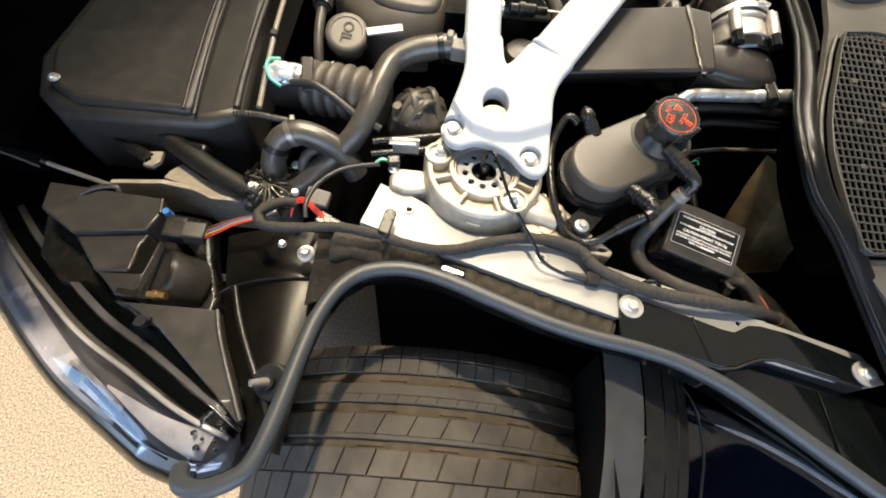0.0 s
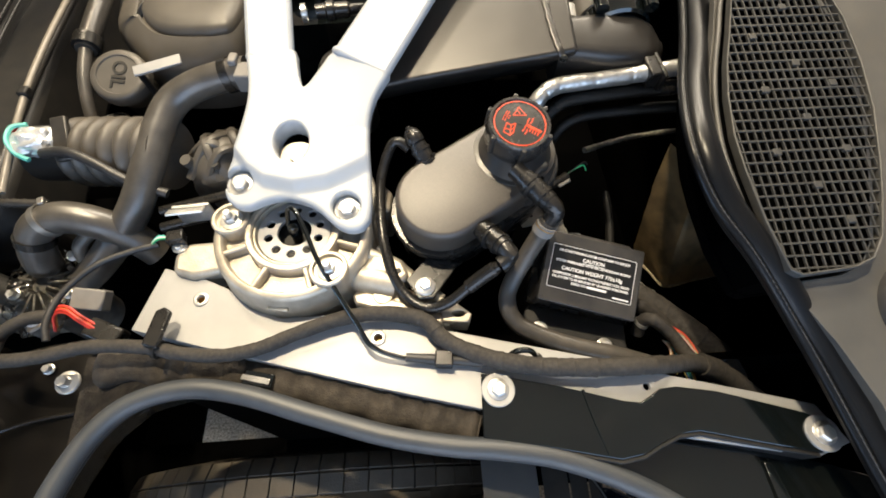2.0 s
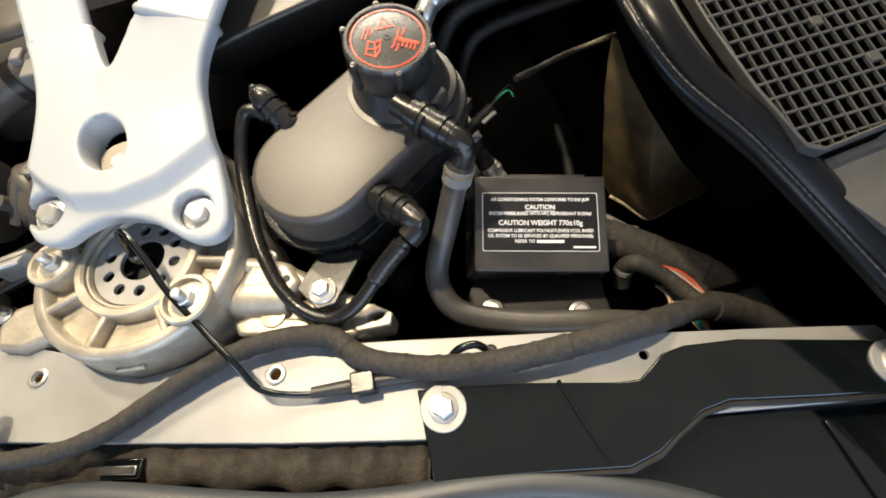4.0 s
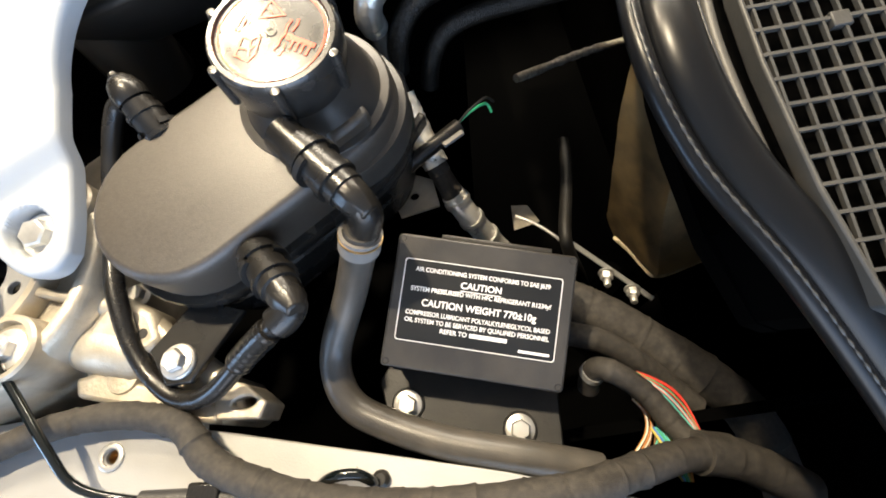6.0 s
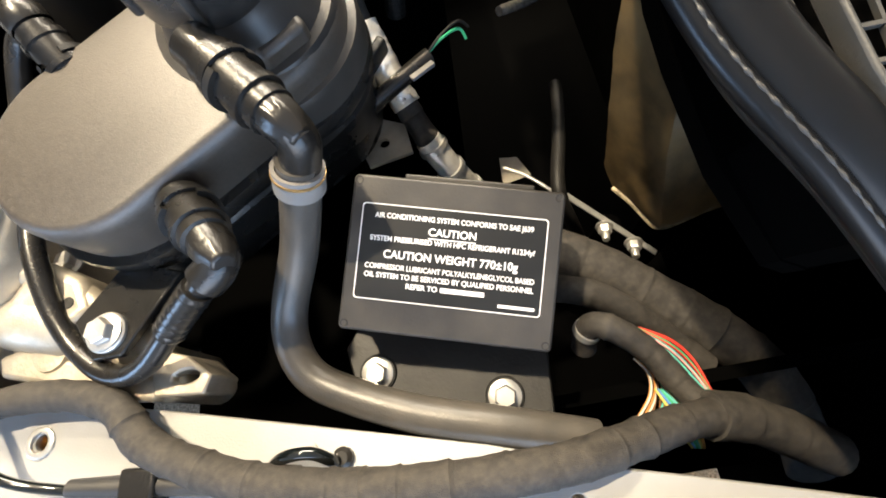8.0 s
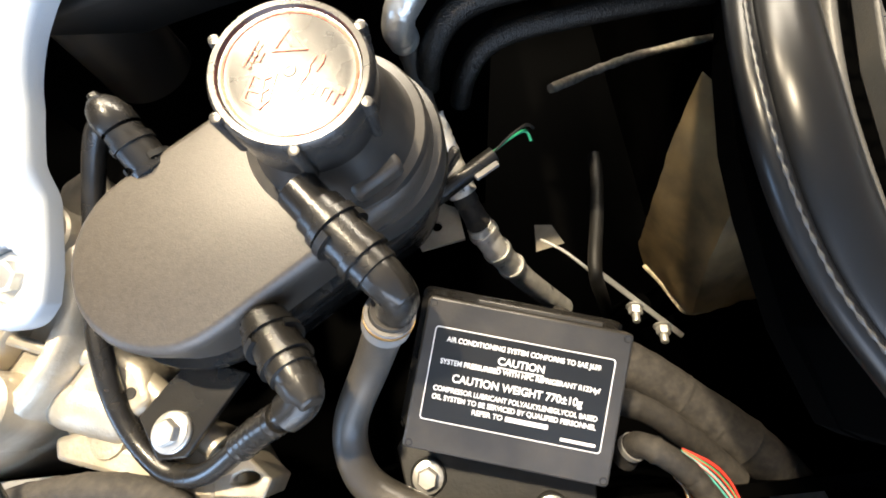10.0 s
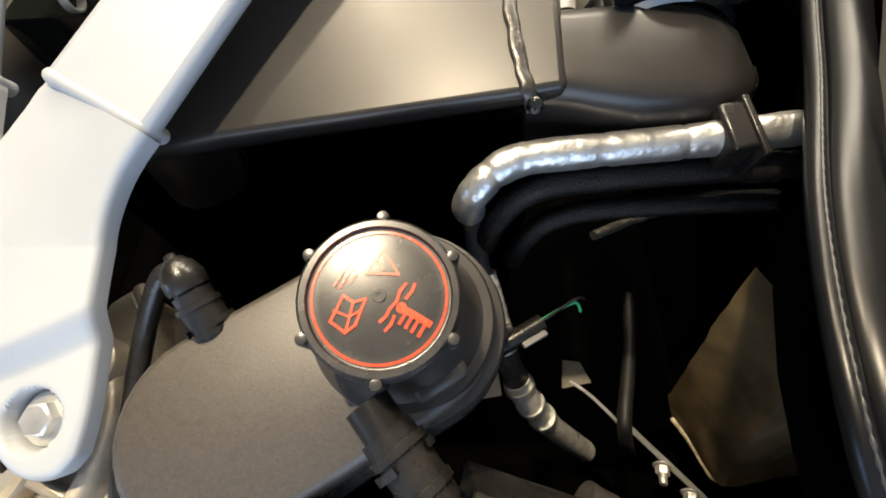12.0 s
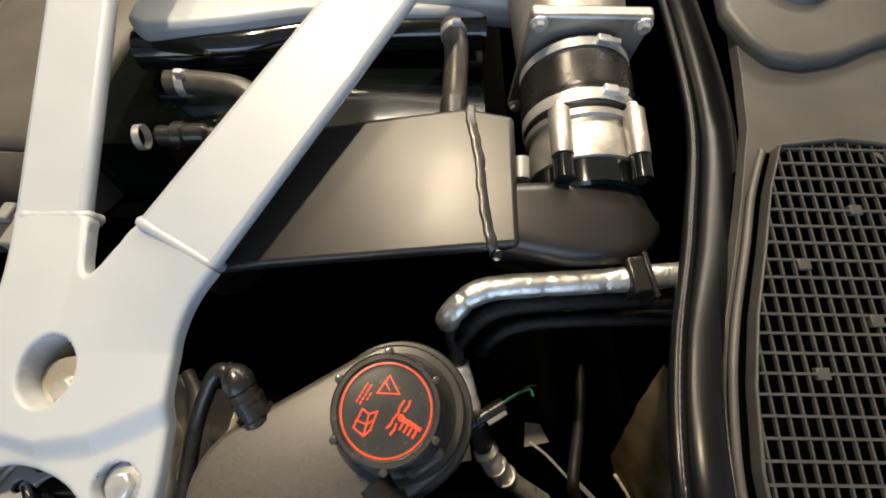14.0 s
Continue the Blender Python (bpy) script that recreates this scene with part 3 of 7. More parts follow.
            e = float(np.sqrt(((rim - p) ** 2).sum(1)).min())
            for (cx, cy), rx, ry in pits:
                e = min(e, max(0.0, (math.hypot((p[0] - cx) / rx, (p[1] - cy) / ry) - 1) * rx * 2.2))
            if e < 0.0055:
                z -= 0.0055 * (1 - math.sqrt(1 - (1 - e / 0.0055) ** 2)) * 0.8
            col.append(bm.verts.new((p[0], p[1], z)))
        grid.append(col)
    for i in range(nu):
        for j in range(nv):
            q = [grid[i][j], grid[i + 1][j], grid[i + 1][j + 1], grid[i][j + 1]]
            c = sum((w.co for w in q), V(0, 0, 0)) / 4
            if all(math.hypot((c.x - cx) / rx, (c.y - cy) / ry) > 1.0 for (cx, cy), rx, ry in pits):
                bm.faces.new(q)
    bmesh.ops.delete(bm, geom=[w for w in bm.verts if not w.link_faces], context="VERTS")
    edge = [g for g in bm.edges if len(g.link_faces) == 1]
    for w in {w for g in edge for w in g.verts}:
        for (cx, cy), rx, ry in pits:
            d = math.hypot((w.co.x - cx) / rx, (w.co.y - cy) / ry)
            if d < 1.2:
                w.co.x, w.co.y = cx + (w.co.x - cx) / d, cy + (w.co.y - cy) / d
    got = bmesh.ops.extrude_edge_only(bm, edges=edge)
    for w in got["geom"]:
        if isinstance(w, bmesh.types.BMVert):
            deep = any(math.hypot((w.co.x - cx) / rx, (w.co.y - cy) / ry) < 1.05 for (cx, cy), rx, ry in pits)
            w.co.z -= 0.024 if deep else 0.008
    bm.transform(m)
    part("centre", bm, M_BRACE, t)
    for x, y in ((0.0905, 0.4595), (0.2045, 0.4265)):
        q = m @ V(x - 0.15, (y - 0.5) * k, -0.030)
        up = m.to_3x3() @ V(0, 0, 1)
        part("seat", lathe([(0, 0), (0.0165, 0), (0.0165, 0.009), (0, 0.009)], frame_from(q, up, (1, 0, 0)), 30), M_BRACE, t)
        bolt(t, q + up * 0.009, up, hexr=0.0088, height=0.0085, flange=0.0125, washer=0.0140, turn=0.1)
    bolt(t, (0.152, 0.489, 0.936), (0, -0.15, 1), hexr=0.0078, height=0.008, flange=0.0100)
    part("pad", lathe([(0, 0), (0.026, 0), (0.026, 0.012), (0, 0.012)], frame_from((0.150, 0.490, 0.922), (0, -0.2, 1), (1, 0, 0)), 24), M_CAST, t)
    # welded arms, each rising a little more steeply than the body
    for o, rise, corners, bead in (((0.1, 0.606, 0.986), 0.38, [(0.0942, 0.6013), (0.1484, 0.6024), (0.1410, 0.7756), (0.1262, 1.1140), (0.0705, 1.1115), (0.0863, 0.7741)], ((0.0942, 0.6053), (0.1484, 0.6064))), ((0.27, 0.589, 0.997), 0.40, [(0.1957, 0.5917), (0.2550, 0.5608), (0.3898, 0.7610), (0.5651, 1.0161), (0.4707, 0.9710), (0.3152, 0.7589)], ((0.1957, 0.5957), (0.2550, 0.5648)))):
        am = frame_from(o, (0, -rise, 1), (1, 0, 0))
        ak = math.sqrt(1 + rise * rise)
        part("arm", prism([(x - o[0], (y - o[1]) * ak) for x, y in corners], -0.013, 0.0, am), M_BRACE, t, bevel=0.0055, seg=3)
        p, q = (am @ V(x - o[0], (y - o[1]) * ak, -0.0040) for x, y in bead)
        d = q - p
        dn = am.to_3x3() @ V(0, 0, -0.014)
        line = [p + d * 0.07 + dn, p + d * 0.05 + dn * 0.25, p + d * 0.12, p + d * 0.3, p + d * 0.55, p + d * 0.8, q - d * 0.10, q - d * 0.035 + dn * 0.2, q - d * 0.05 + dn]
        part("weld_bead", tube(line, 0.0048, 16, 8, lambda s, total: 1 + 0.18 * noise.noise(V(s * 140, 1, 0))), M_BRACE, t)


build_brace()


# ---------------------------------------------------------------- coolant reservoir
def build_reservoir():
    up = V(0.0, -0.12, 0.99).normalized()
    m = frame_from((0.387, 0.4735, 0.952), up, (0.852, 0.512, 0.10))
    t = thing("coolant_reservoir", (0.345, 0.44, 0.86), "grained black plastic coolant reservoir with screw cap and hose stubs", "reservoir")
    x0 = -0.0955

    def ringed(r, z, n=16):
        return [m @ V(x, y, z) for x, y in stadium(r, x0, 0.0, n)]

    part("lid", loft([ringed(0.0490, -0.034), ringed(0.0484, -0.0085), ringed(0.0478, -0.0050), ringed(0.0464, -0.0022), ringed(0.0445, -0.0006), ringed(0.0425, 0.0)]), M_TANK, t)
    part("flange", loft([ringed(0.0500, -0.045), ringed(0.0538, -0.0445), ringed(0.0550, -0.042), ringed(0.0550, -0.0365), ringed(0.0540, -0.034), ringed(0.0490, -0.0335)]), M_PLASTIC, t)
    part("weld_bead", loft([ringed(0.0495, -0.056), ringed(0.0520, -0.055), ringed(0.0525, -0.052), ringed(0.0510, -0.0495), ringed(0.0495, -0.049)]), M_PLASTIC, t)
    part("body", loft([ringed(0.040, -0.115), ringed(0.046, -0.105), ringed(0.0505, -0.050), ringed(0.0510, -0.0425)]), M_PLASTIC, t)
    # neck with steps
    dome = [(0.0525, -0.038), (0.0525, -0.020), (0.0510, -0.0165), (0.0470, -0.0155), (0.0460, -0.0130), (0.0455, -0.002), (0.0440, 0.0005), (0.0395, 0.0012), (0.0380, 0.004), (0.0345, 0.013), (0.0315, 0.018), (0.0290, 0.024), (0.028, 0.036)]
    nx = m @ Matrix.Translation((0.002, 0, 0))
    part("neck", lathe(dome, nx, 56), M_SATIN, t)
    part("neck_web", prism([(-0.012, -0.040), (0.014, -0.040), (0.016, -0.020), (-0.012, -0.020)], -0.004, 0.010, nx), M_TANK, t, bevel=0.003)
    # cap
    cm = frame_from(V(0.386, 0.467, 1.002), (0.053, -0.165, 0.985), (1, -0.03, 0))
    DOME = 0.70
    skirt = [(r, -0.0015 - r * r / DOME) for r in (0.0, 0.0045, 0.009, 0.0135, 0.018, 0.0225, 0.0268)] + [(0.0274, -0.0024), (0.0281, -0.0008), (0.0304, -0.0008), (0.0318, -0.0026), (0.0322, -0.006), (0.0322, -0.026), (0.0310, -0.028), (0.0, -0.028)]
    cap = part("cap", lathe(skirt, cm, 72), M_CAP, t, "round black cap with red warning print")
    for i in range(6):
        a = radians(92 + 60 * i)
        q = cm @ Matrix.Translation((0.0325 * math.cos(a), 0.0325 * math.sin(a), 0))
        part("grip_lobe", lathe([(0.0028, -0.026), (0.0028, -0.003), (0.0022, -0.0012), (0, -0.0008)], q, 12), M_CAP, cap)
    flat = cm @ Matrix.Translation((0, 0, -0.0014))
    def domed(bm):
        """Lays flat print onto the slightly domed top."""
        for v in bm.verts:
            q = flat.inverted() @ v.co
            q.z -= (q.x * q.x + q.y * q.y) / DOME
            v.co = flat @ q
        return bm

    def stroke(pts, w=0.0007, closed=False):
        bm = bmesh.new()
        seq = pts + ([pts[0]] if closed else [])
        for a, b in zip(seq, seq[1:]):
            d = V(b[0] - a[0], b[1] - a[1], 0)
            box((d.length + w, w, 0.0003), flat @ Matrix.Translation(((a[0] + b[0]) / 2, (a[1] + b[1]) / 2, 0.0003)) @ Matrix.Rotation(math.atan2(d.y, d.x), 4, "Z"), bm)
        return domed(bm)

    part("print_ring", domed(lathe([(0.0252, 0), (0.0263, 0), (0.0263, 0.0003), (0.0252, 0.0003)], flat, 72, None, True)), M_RED, cap)
    part("centre_pip", lathe([(0.0013, 0), (0.0013, 0.0005), (0.0026, 0.0005), (0.0028, 0)], flat, 20), M_CAP, cap)
    part("warning_triangle", stroke([(-0.006, 0.0085), (0.0068, 0.0085), (0.0004, 0.0185)], 0.0009, True), M_RED, cap)
    part("exclamation_mark", stroke([(0.0008, 0.0105), (-0.0016, 0.0145)], 0.0008), M_RED, cap)
    part("book_outline", stroke([(-0.0175, -0.0105), (-0.0135, -0.0005), (-0.0095, -0.003), (-0.0050, -0.0015), (-0.0080, -0.0115), (-0.0115, -0.0145)], 0.0011, True), M_RED, cap)
    part("book_lines", stroke([(-0.0115, -0.0145), (-0.0095, -0.003)], 0.0010), M_RED, cap)
    part("book_page", stroke([(-0.0165, -0.0065), (-0.0105, -0.0085), (-0.0065, -0.0060)], 0.0009), M_RED, cap)
    part("steam_line", stroke([(0.0098, 0.0048), (0.0078, 0.0020), (0.0068, -0.0020), (0.0044, -0.0050), (0.0032, -0.0078), (0.0012, -0.0098)], 0.0012), M_RED, cap)
    part("steam_line", stroke([(0.0132, 0.0048), (0.0124, 0.0022), (0.0104, -0.0006)], 0.0012), M_RED, cap)
    part("steam_line", stroke([(0.0062, -0.0078), (0.0052, -0.0108), (0.0034, -0.0130)], 0.0012), M_RED, cap)
    part("heat_symbol", stroke([(0.0090, -0.0046), (0.0140, -0.0070), (0.0192, -0.0098)], 0.0026), M_RED, cap)
    part("heat_symbol_bulb", domed(lathe([(0, 0), (0.0021, 0), (0.0021, 0.0003), (0, 0.0003)], flat @ Matrix.Translation((0.0088, -0.0044, 0.0002)), 18)), M_RED, cap)
    for x, y in ((0.0104, -0.0064), (0.0128, -0.0078), (0.0152, -0.0092), (0.0178, -0.0106)):
        part("heat_symbol_mark", stroke([(x, y), (x - 0.0020, y - 0.0038)], 0.0013), M_RED, cap)
    # small printing that cannot be read
    a = radians(62)
    along_line, across = V(math.cos(a), math.sin(a), 0), V(-math.sin(a), math.cos(a), 0)
    for row, count in ((-1, 5), (0, 5), (1, 2)):
        for k in range(count):
            o = V(-0.0125, 0.0075, 0) - across * 0.0023 * row + along_line * 0.0026 * (k - 0.5 * (count - 1))
            d = along_line * 0.0005
            part("print_bar", stroke([tuple((o - d)[:2]), tuple((o + d)[:2])], 0.0010), M_RED, cap)

    # hose stubs
    def stub(a, b, elbow, r=0.0085):
        s = part("hose_stub", rod(a, b, r, 24), M_PLASTIC, t)
        d = (Vector(b) - Vector(a)).normalized()
        h = (Vector(b) - Vector(a)).length
        mm = along(a, b)
        part("collar", lathe([(r, h * 0.28), (r * 1.17, h * 0.28), (r * 1.17, h * 0.42), (r * 1.32, h * 0.425), (r * 1.32, h * 0.50), (r * 1.15, h * 0.505), (r * 1.15, h * 0.80), (r * 1.26, h * 0.805), (r * 1.26, h * 0.88), (r * 1.08, h * 0.885), (r * 1.08, h * 1.02), (r * 0.8, h * 1.03)], mm, 28), M_PLASTIC, s)
        part("locking_clip", lathe([(r * 1.30, h * 0.53), (r * 1.40, h * 0.53), (r * 1.40, h * 0.60), (r * 1.15, h * 0.60)], mm, 24, None, True, 20, 290), M_DULL, s)
        part("elbow", tube(elbow, r * 0.92, 18, 8), M_PLASTIC, s)
        e = Vector(elbow[len(elbow) // 2 - 1])
        part("elbow_knuckle", lathe([(0, -r * 1.1), (r * 0.98, -r * 1.1), (r * 1.02, -r * 0.2), (r * 0.92, r * 0.5), (r * 0.62, r * 0.95), (r * 0.55, r * 1.2), (0, r * 1.22)], frame_from(e, d, (0.3, 0.2, 1)), 8), M_PLASTIC, s, bevel=0.0012)
        return s

    stub((0.302, 0.458, 0.934), (0.284, 0.486, 0.955), [(0.285, 0.485, 0.9545), (0.282, 0.489, 0.957), (0.279, 0.4935, 0.9605)], 0.0088)
    part("domed_end", lathe([(0.0100, 0), (0.0104, 0.002), (0.0104, 0.007), (0.0096, 0.009), (0.0082, 0.013), (0.0050, 0.0165), (0.0030, 0.0175), (0.0026, 0.0195), (0, 0.020)], along((0.283, 0.488, 0.956), (0.275, 0.5005, 0.9655)), 24), M_PLASTIC, t)
    stub((0.341, 0.398, 0.927), (0.3640, 0.3640, 0.9365), [(0.3630, 0.3660, 0.9365), (0.3670, 0.3590, 0.9360), (0.3675, 0.3545, 0.9335), (0.3640, 0.3505, 0.9310), (0.3590, 0.3480, 0.9290)], 0.0098)
    stub((0.379, 0.432, 0.973), (0.408, 0.396, 0.966), [(0.405, 0.400, 0.967), (0.412, 0.391, 0.965), (0.415, 0.386, 0.958), (0.411, 0.383, 0.947)], 0.0095)
    part("side_tab", box((0.02, 0.006, 0.012), m @ pose(0.045, -0.03, -0.05, 0, 0, 20)), M_PLASTIC, t, bevel=0.0015)
    ear = prism([(0.264, 0.355), (0.277, 0.333), (0.292, 0.333), (0.322, 0.372), (0.29, 0.384)], 0.888, 0.893)
    part("mounting_ear", ear, M_PLASTIC, t, bevel=0.001)
    bolt(t, (0.284, 0.346, 0.893), hexr=0.0068, height=0.0065, flange=0.0095, washer=0.0105)


build_reservoir()


def hose(name, pts, r, material, label, category="hose", radius=None, n=8, seg=16):
    return whole(name, tube(pts, r, seg, n, radius), material, label, category)


def build_reservoir_hoses():
    v = thing("vent_hose", (0.267, 0.337, 0.87), "thin black rubber vent hose looping round the reservoir", "hose")
    part("tube", tube([(0.274, 0.496, 0.938), (0.263, 0.503, 0.943), (0.2530, 0.499, 0.938), (0.2405, 0.470, 0.918), (0.2390, 0.430, 0.906), (0.2410, 0.402, 0.9015), (0.2445, 0.3830, 0.897), (0.2500, 0.3630, 0.891), (0.2610, 0.3432, 0.886), (0.2765, 0.3285, 0.885), (0.2915, 0.3240, 0.887), (0.3085, 0.3268, 0.894), (0.3300, 0.3372, 0.908), (0.3460, 0.3440, 0.921), (0.3580, 0.3475, 0.9285)], 0.0057, 18), M_PLASTIC, v)
    part("end_sleeve", tube([(0.3270, 0.3358, 0.9062), (0.3400, 0.3415, 0.9160), (0.3545, 0.3465, 0.9265)], 0.0078, 18, 10, ribs(0.005, 0.10)), M_PLASTIC, v)
    t = thing("return_hose", (0.42, 0.31, 0.85), "grey black rubber return hose bending under the warning box", "hose")
    part("tube", tube([(0.411, 0.3835, 0.950), (0.4055, 0.3805, 0.935), (0.3915, 0.3670, 0.905), (0.3749, 0.3456, 0.8807), (0.3715, 0.3281, 0.8719), (0.3778, 0.3112, 0.8671), (0.3941, 0.299, 0.8651), (0.4308, 0.2823, 0.865), (0.4735, 0.2693, 0.865), (0.5046, 0.2596, 0.8618), (0.5143, 0.2563, 0.86)], 0.0094, 20, 10), M_HOSE, t)
    part("clamp", lathe([(0.0094, -0.006), (0.0112, -0.006), (0.0112, 0.006), (0.0094, 0.006)], along((0.4075, 0.3815, 0.941), (0.404, 0.379, 0.931)), 28, None, True), M_GREYPL, t, "grey crimp clamp")
    part("clamp_band", lathe([(0.0108, -0.0006), (0.0115, -0.0006), (0.0115, 0.0006), (0.0108, 0.0006)], along((0.4085, 0.382, 0.944), (0.404, 0.379, 0.931)), 28, None, True), M_BRASS, t)


build_reservoir_hoses()


# ---------------------------------------------------------------- warning box
def build_box():
    c = V(0.4625, 0.3478, 0.8938)
    x = V(0.100, -0.0295, -0.0095)
    y = V(0.023, 0.0705, 0.0235)
    m = frame_from(c, x.cross(y), x)
    w, h = 0.1047, 0.0775
    t = thing("control_box", (0.463, 0.348, 0.86), "black plastic control box with an air conditioning warning label", "control box")
    part("lid", prism(rounded(w, h, 0.0025), -0.008, 0.0, m), M_SATIN, t, bevel=0.0012)
    part("case", loft([[m @ V(px, py, z) for px, py in rounded(w * a, h * b, 0.003)] for a, b, z in ((1.10, 1.06, -0.045), (1.10, 1.06, -0.032), (1.0, 1.0, -0.026), (0.985, 0.985, -0.008))]), M_PLASTIC, t)
    part("top_lip", prism(rounded(w * 0.62, 0.003, 0.0008), -0.007, -0.003, m @ Matrix.Translation((0.005, h / 2 + 0.0012, 0))), M_SATIN, t, bevel=0.001)
    for sx in (-1, 1):
        for sy in (-1, 1):
            part("corner_pin", lathe([(0.0014, -0.001), (0.0014, 0.0002), (0.0020, 0.0003), (0.0022, -0.001)], m @ Matrix.Translation((sx * (w / 2 - 0.003), sy * (h / 2 - 0.003), 0)), 14), M_DULL, t)
    lw, lh = 0.0915, 0.0475
    lm = m @ Matrix.Translation((-0.0005, 0.001, 0.0))
    lab = part("label", prism(rounded(lw, lh, 0.0018), 0.0002, 0.0005, lm), M_LABEL, t, "black film label with white capitals")
    outer, inner = rounded(lw, lh, 0.0018), rounded(lw - 0.0009, lh - 0.0009, 0.0015)
    part("label_border", prism(outer, 0.0005, 0.0007, lm, [inner]), M_WHITE, lab)
    lines = [("AIR CONDITIONING SYSTEM CONFORMS TO SAE J639", 0.0180, 0.078, 0.0036), ("CAUTION", 0.0118, 0.0235, 0.0052), ("SYSTEM PRESSURISED WITH HFC REFRIGERANT R1234yf", 0.0066, 0.081, 0.0036), ("CAUTION WEIGHT 770\u00b110g", -0.0010, 0.066, 0.0056), ("COMPRESSOR LUBRICANT POLYALKYLENEGLYCOL BASED", -0.0072, 0.083, 0.0036), ("OIL SYSTEM TO BE SERVICED BY QUALIFIED PERSONNEL", -0.0115, 0.083, 0.0036)]
    for text, yy, width, size in lines:
        ob = writing(text, size, lm @ Matrix.Translation((0, yy, 0.0006)), M_WHITE, lab)
        inv = lm.inverted() @ Matrix.Translation(t.location)
        xs = [(inv @ v.co).x for v in ob.data.vertices]
        k = width / (max(xs) - min(xs))
        fix = inv.inverted() @ Matrix.Diagonal((k, 1, 1, 1)) @ inv
        ob.data.transform(fix)
    part("underline", box((0.0235, 0.0005, 0.0003), lm @ Matrix.Translation((0, 0.0087, 0.0006))), M_WHITE, lab)
    ob = writing("REFER TO", 0.0036, lm @ Matrix.Translation((-0.0125, -0.0158, 0.0006)), M_WHITE, lab)
    part("print_bar", box((0.0215, 0.0023, 0.0003), lm @ Matrix.Translation((0.0075, -0.0158, 0.0006))), M_WHITE, lab)
    part("print_bar", box((0.0175, 0.0015, 0.0003), lm @ Matrix.Translation((0.034, -0.0203, 0.0006))), M_WHITE, lab)
    # bracket under the box
    br = prism([(0.391, 0.325), (0.396, 0.296), (0.416, 0.288), (0.478, 0.270), (0.500, 0.269), (0.505, 0.310), (0.46, 0.35), (0.41, 0.35)], 0.839, 0.843)
    part("mounting_plate", br, M_DULL, t, bevel=0.001)
    bolt(t, (0.4085, 0.308, 0.843), (0, -0.1, 1), hexr=0.0062, height=0.007, flange=0.0090, washer=0.0105, washer_material=M_DULL)
    bolt(t, (0.476, 0.284, 0.843), (0, -0.1, 1), hexr=0.0062, height=0.007, flange=0.0090, washer=0.0105, washer_material=M_DULL)
    part("bolt_boss", lathe([(0, 0.80), (0.014, 0.80), (0.014, 0.838), (0, 0.838)], Matrix.Translation((0.476, 0.284, 0)), 24), M_DULL, t)


build_box()


# ---------------------------------------------------------------- looms
def wrapped(s, total):
    turn = (s / 0.019 + 0.25 * math.sin(s * 61)) % 1.0
    return 1 + 0.085 * turn ** 9 + 0.02 * turn + 0.022 * math.sin(s * 173 + 1.3) + 0.014 * math.sin(s * 611)


def taped(s, total):
    turn = (s / 0.031 + 0.3 * math.sin(s * 43)) % 1.0
    return 1 + 0.060 * turn ** 9 + 0.020 * math.sin(s * 97 + 0.7) + 0.012 * math.sin(s * 431)


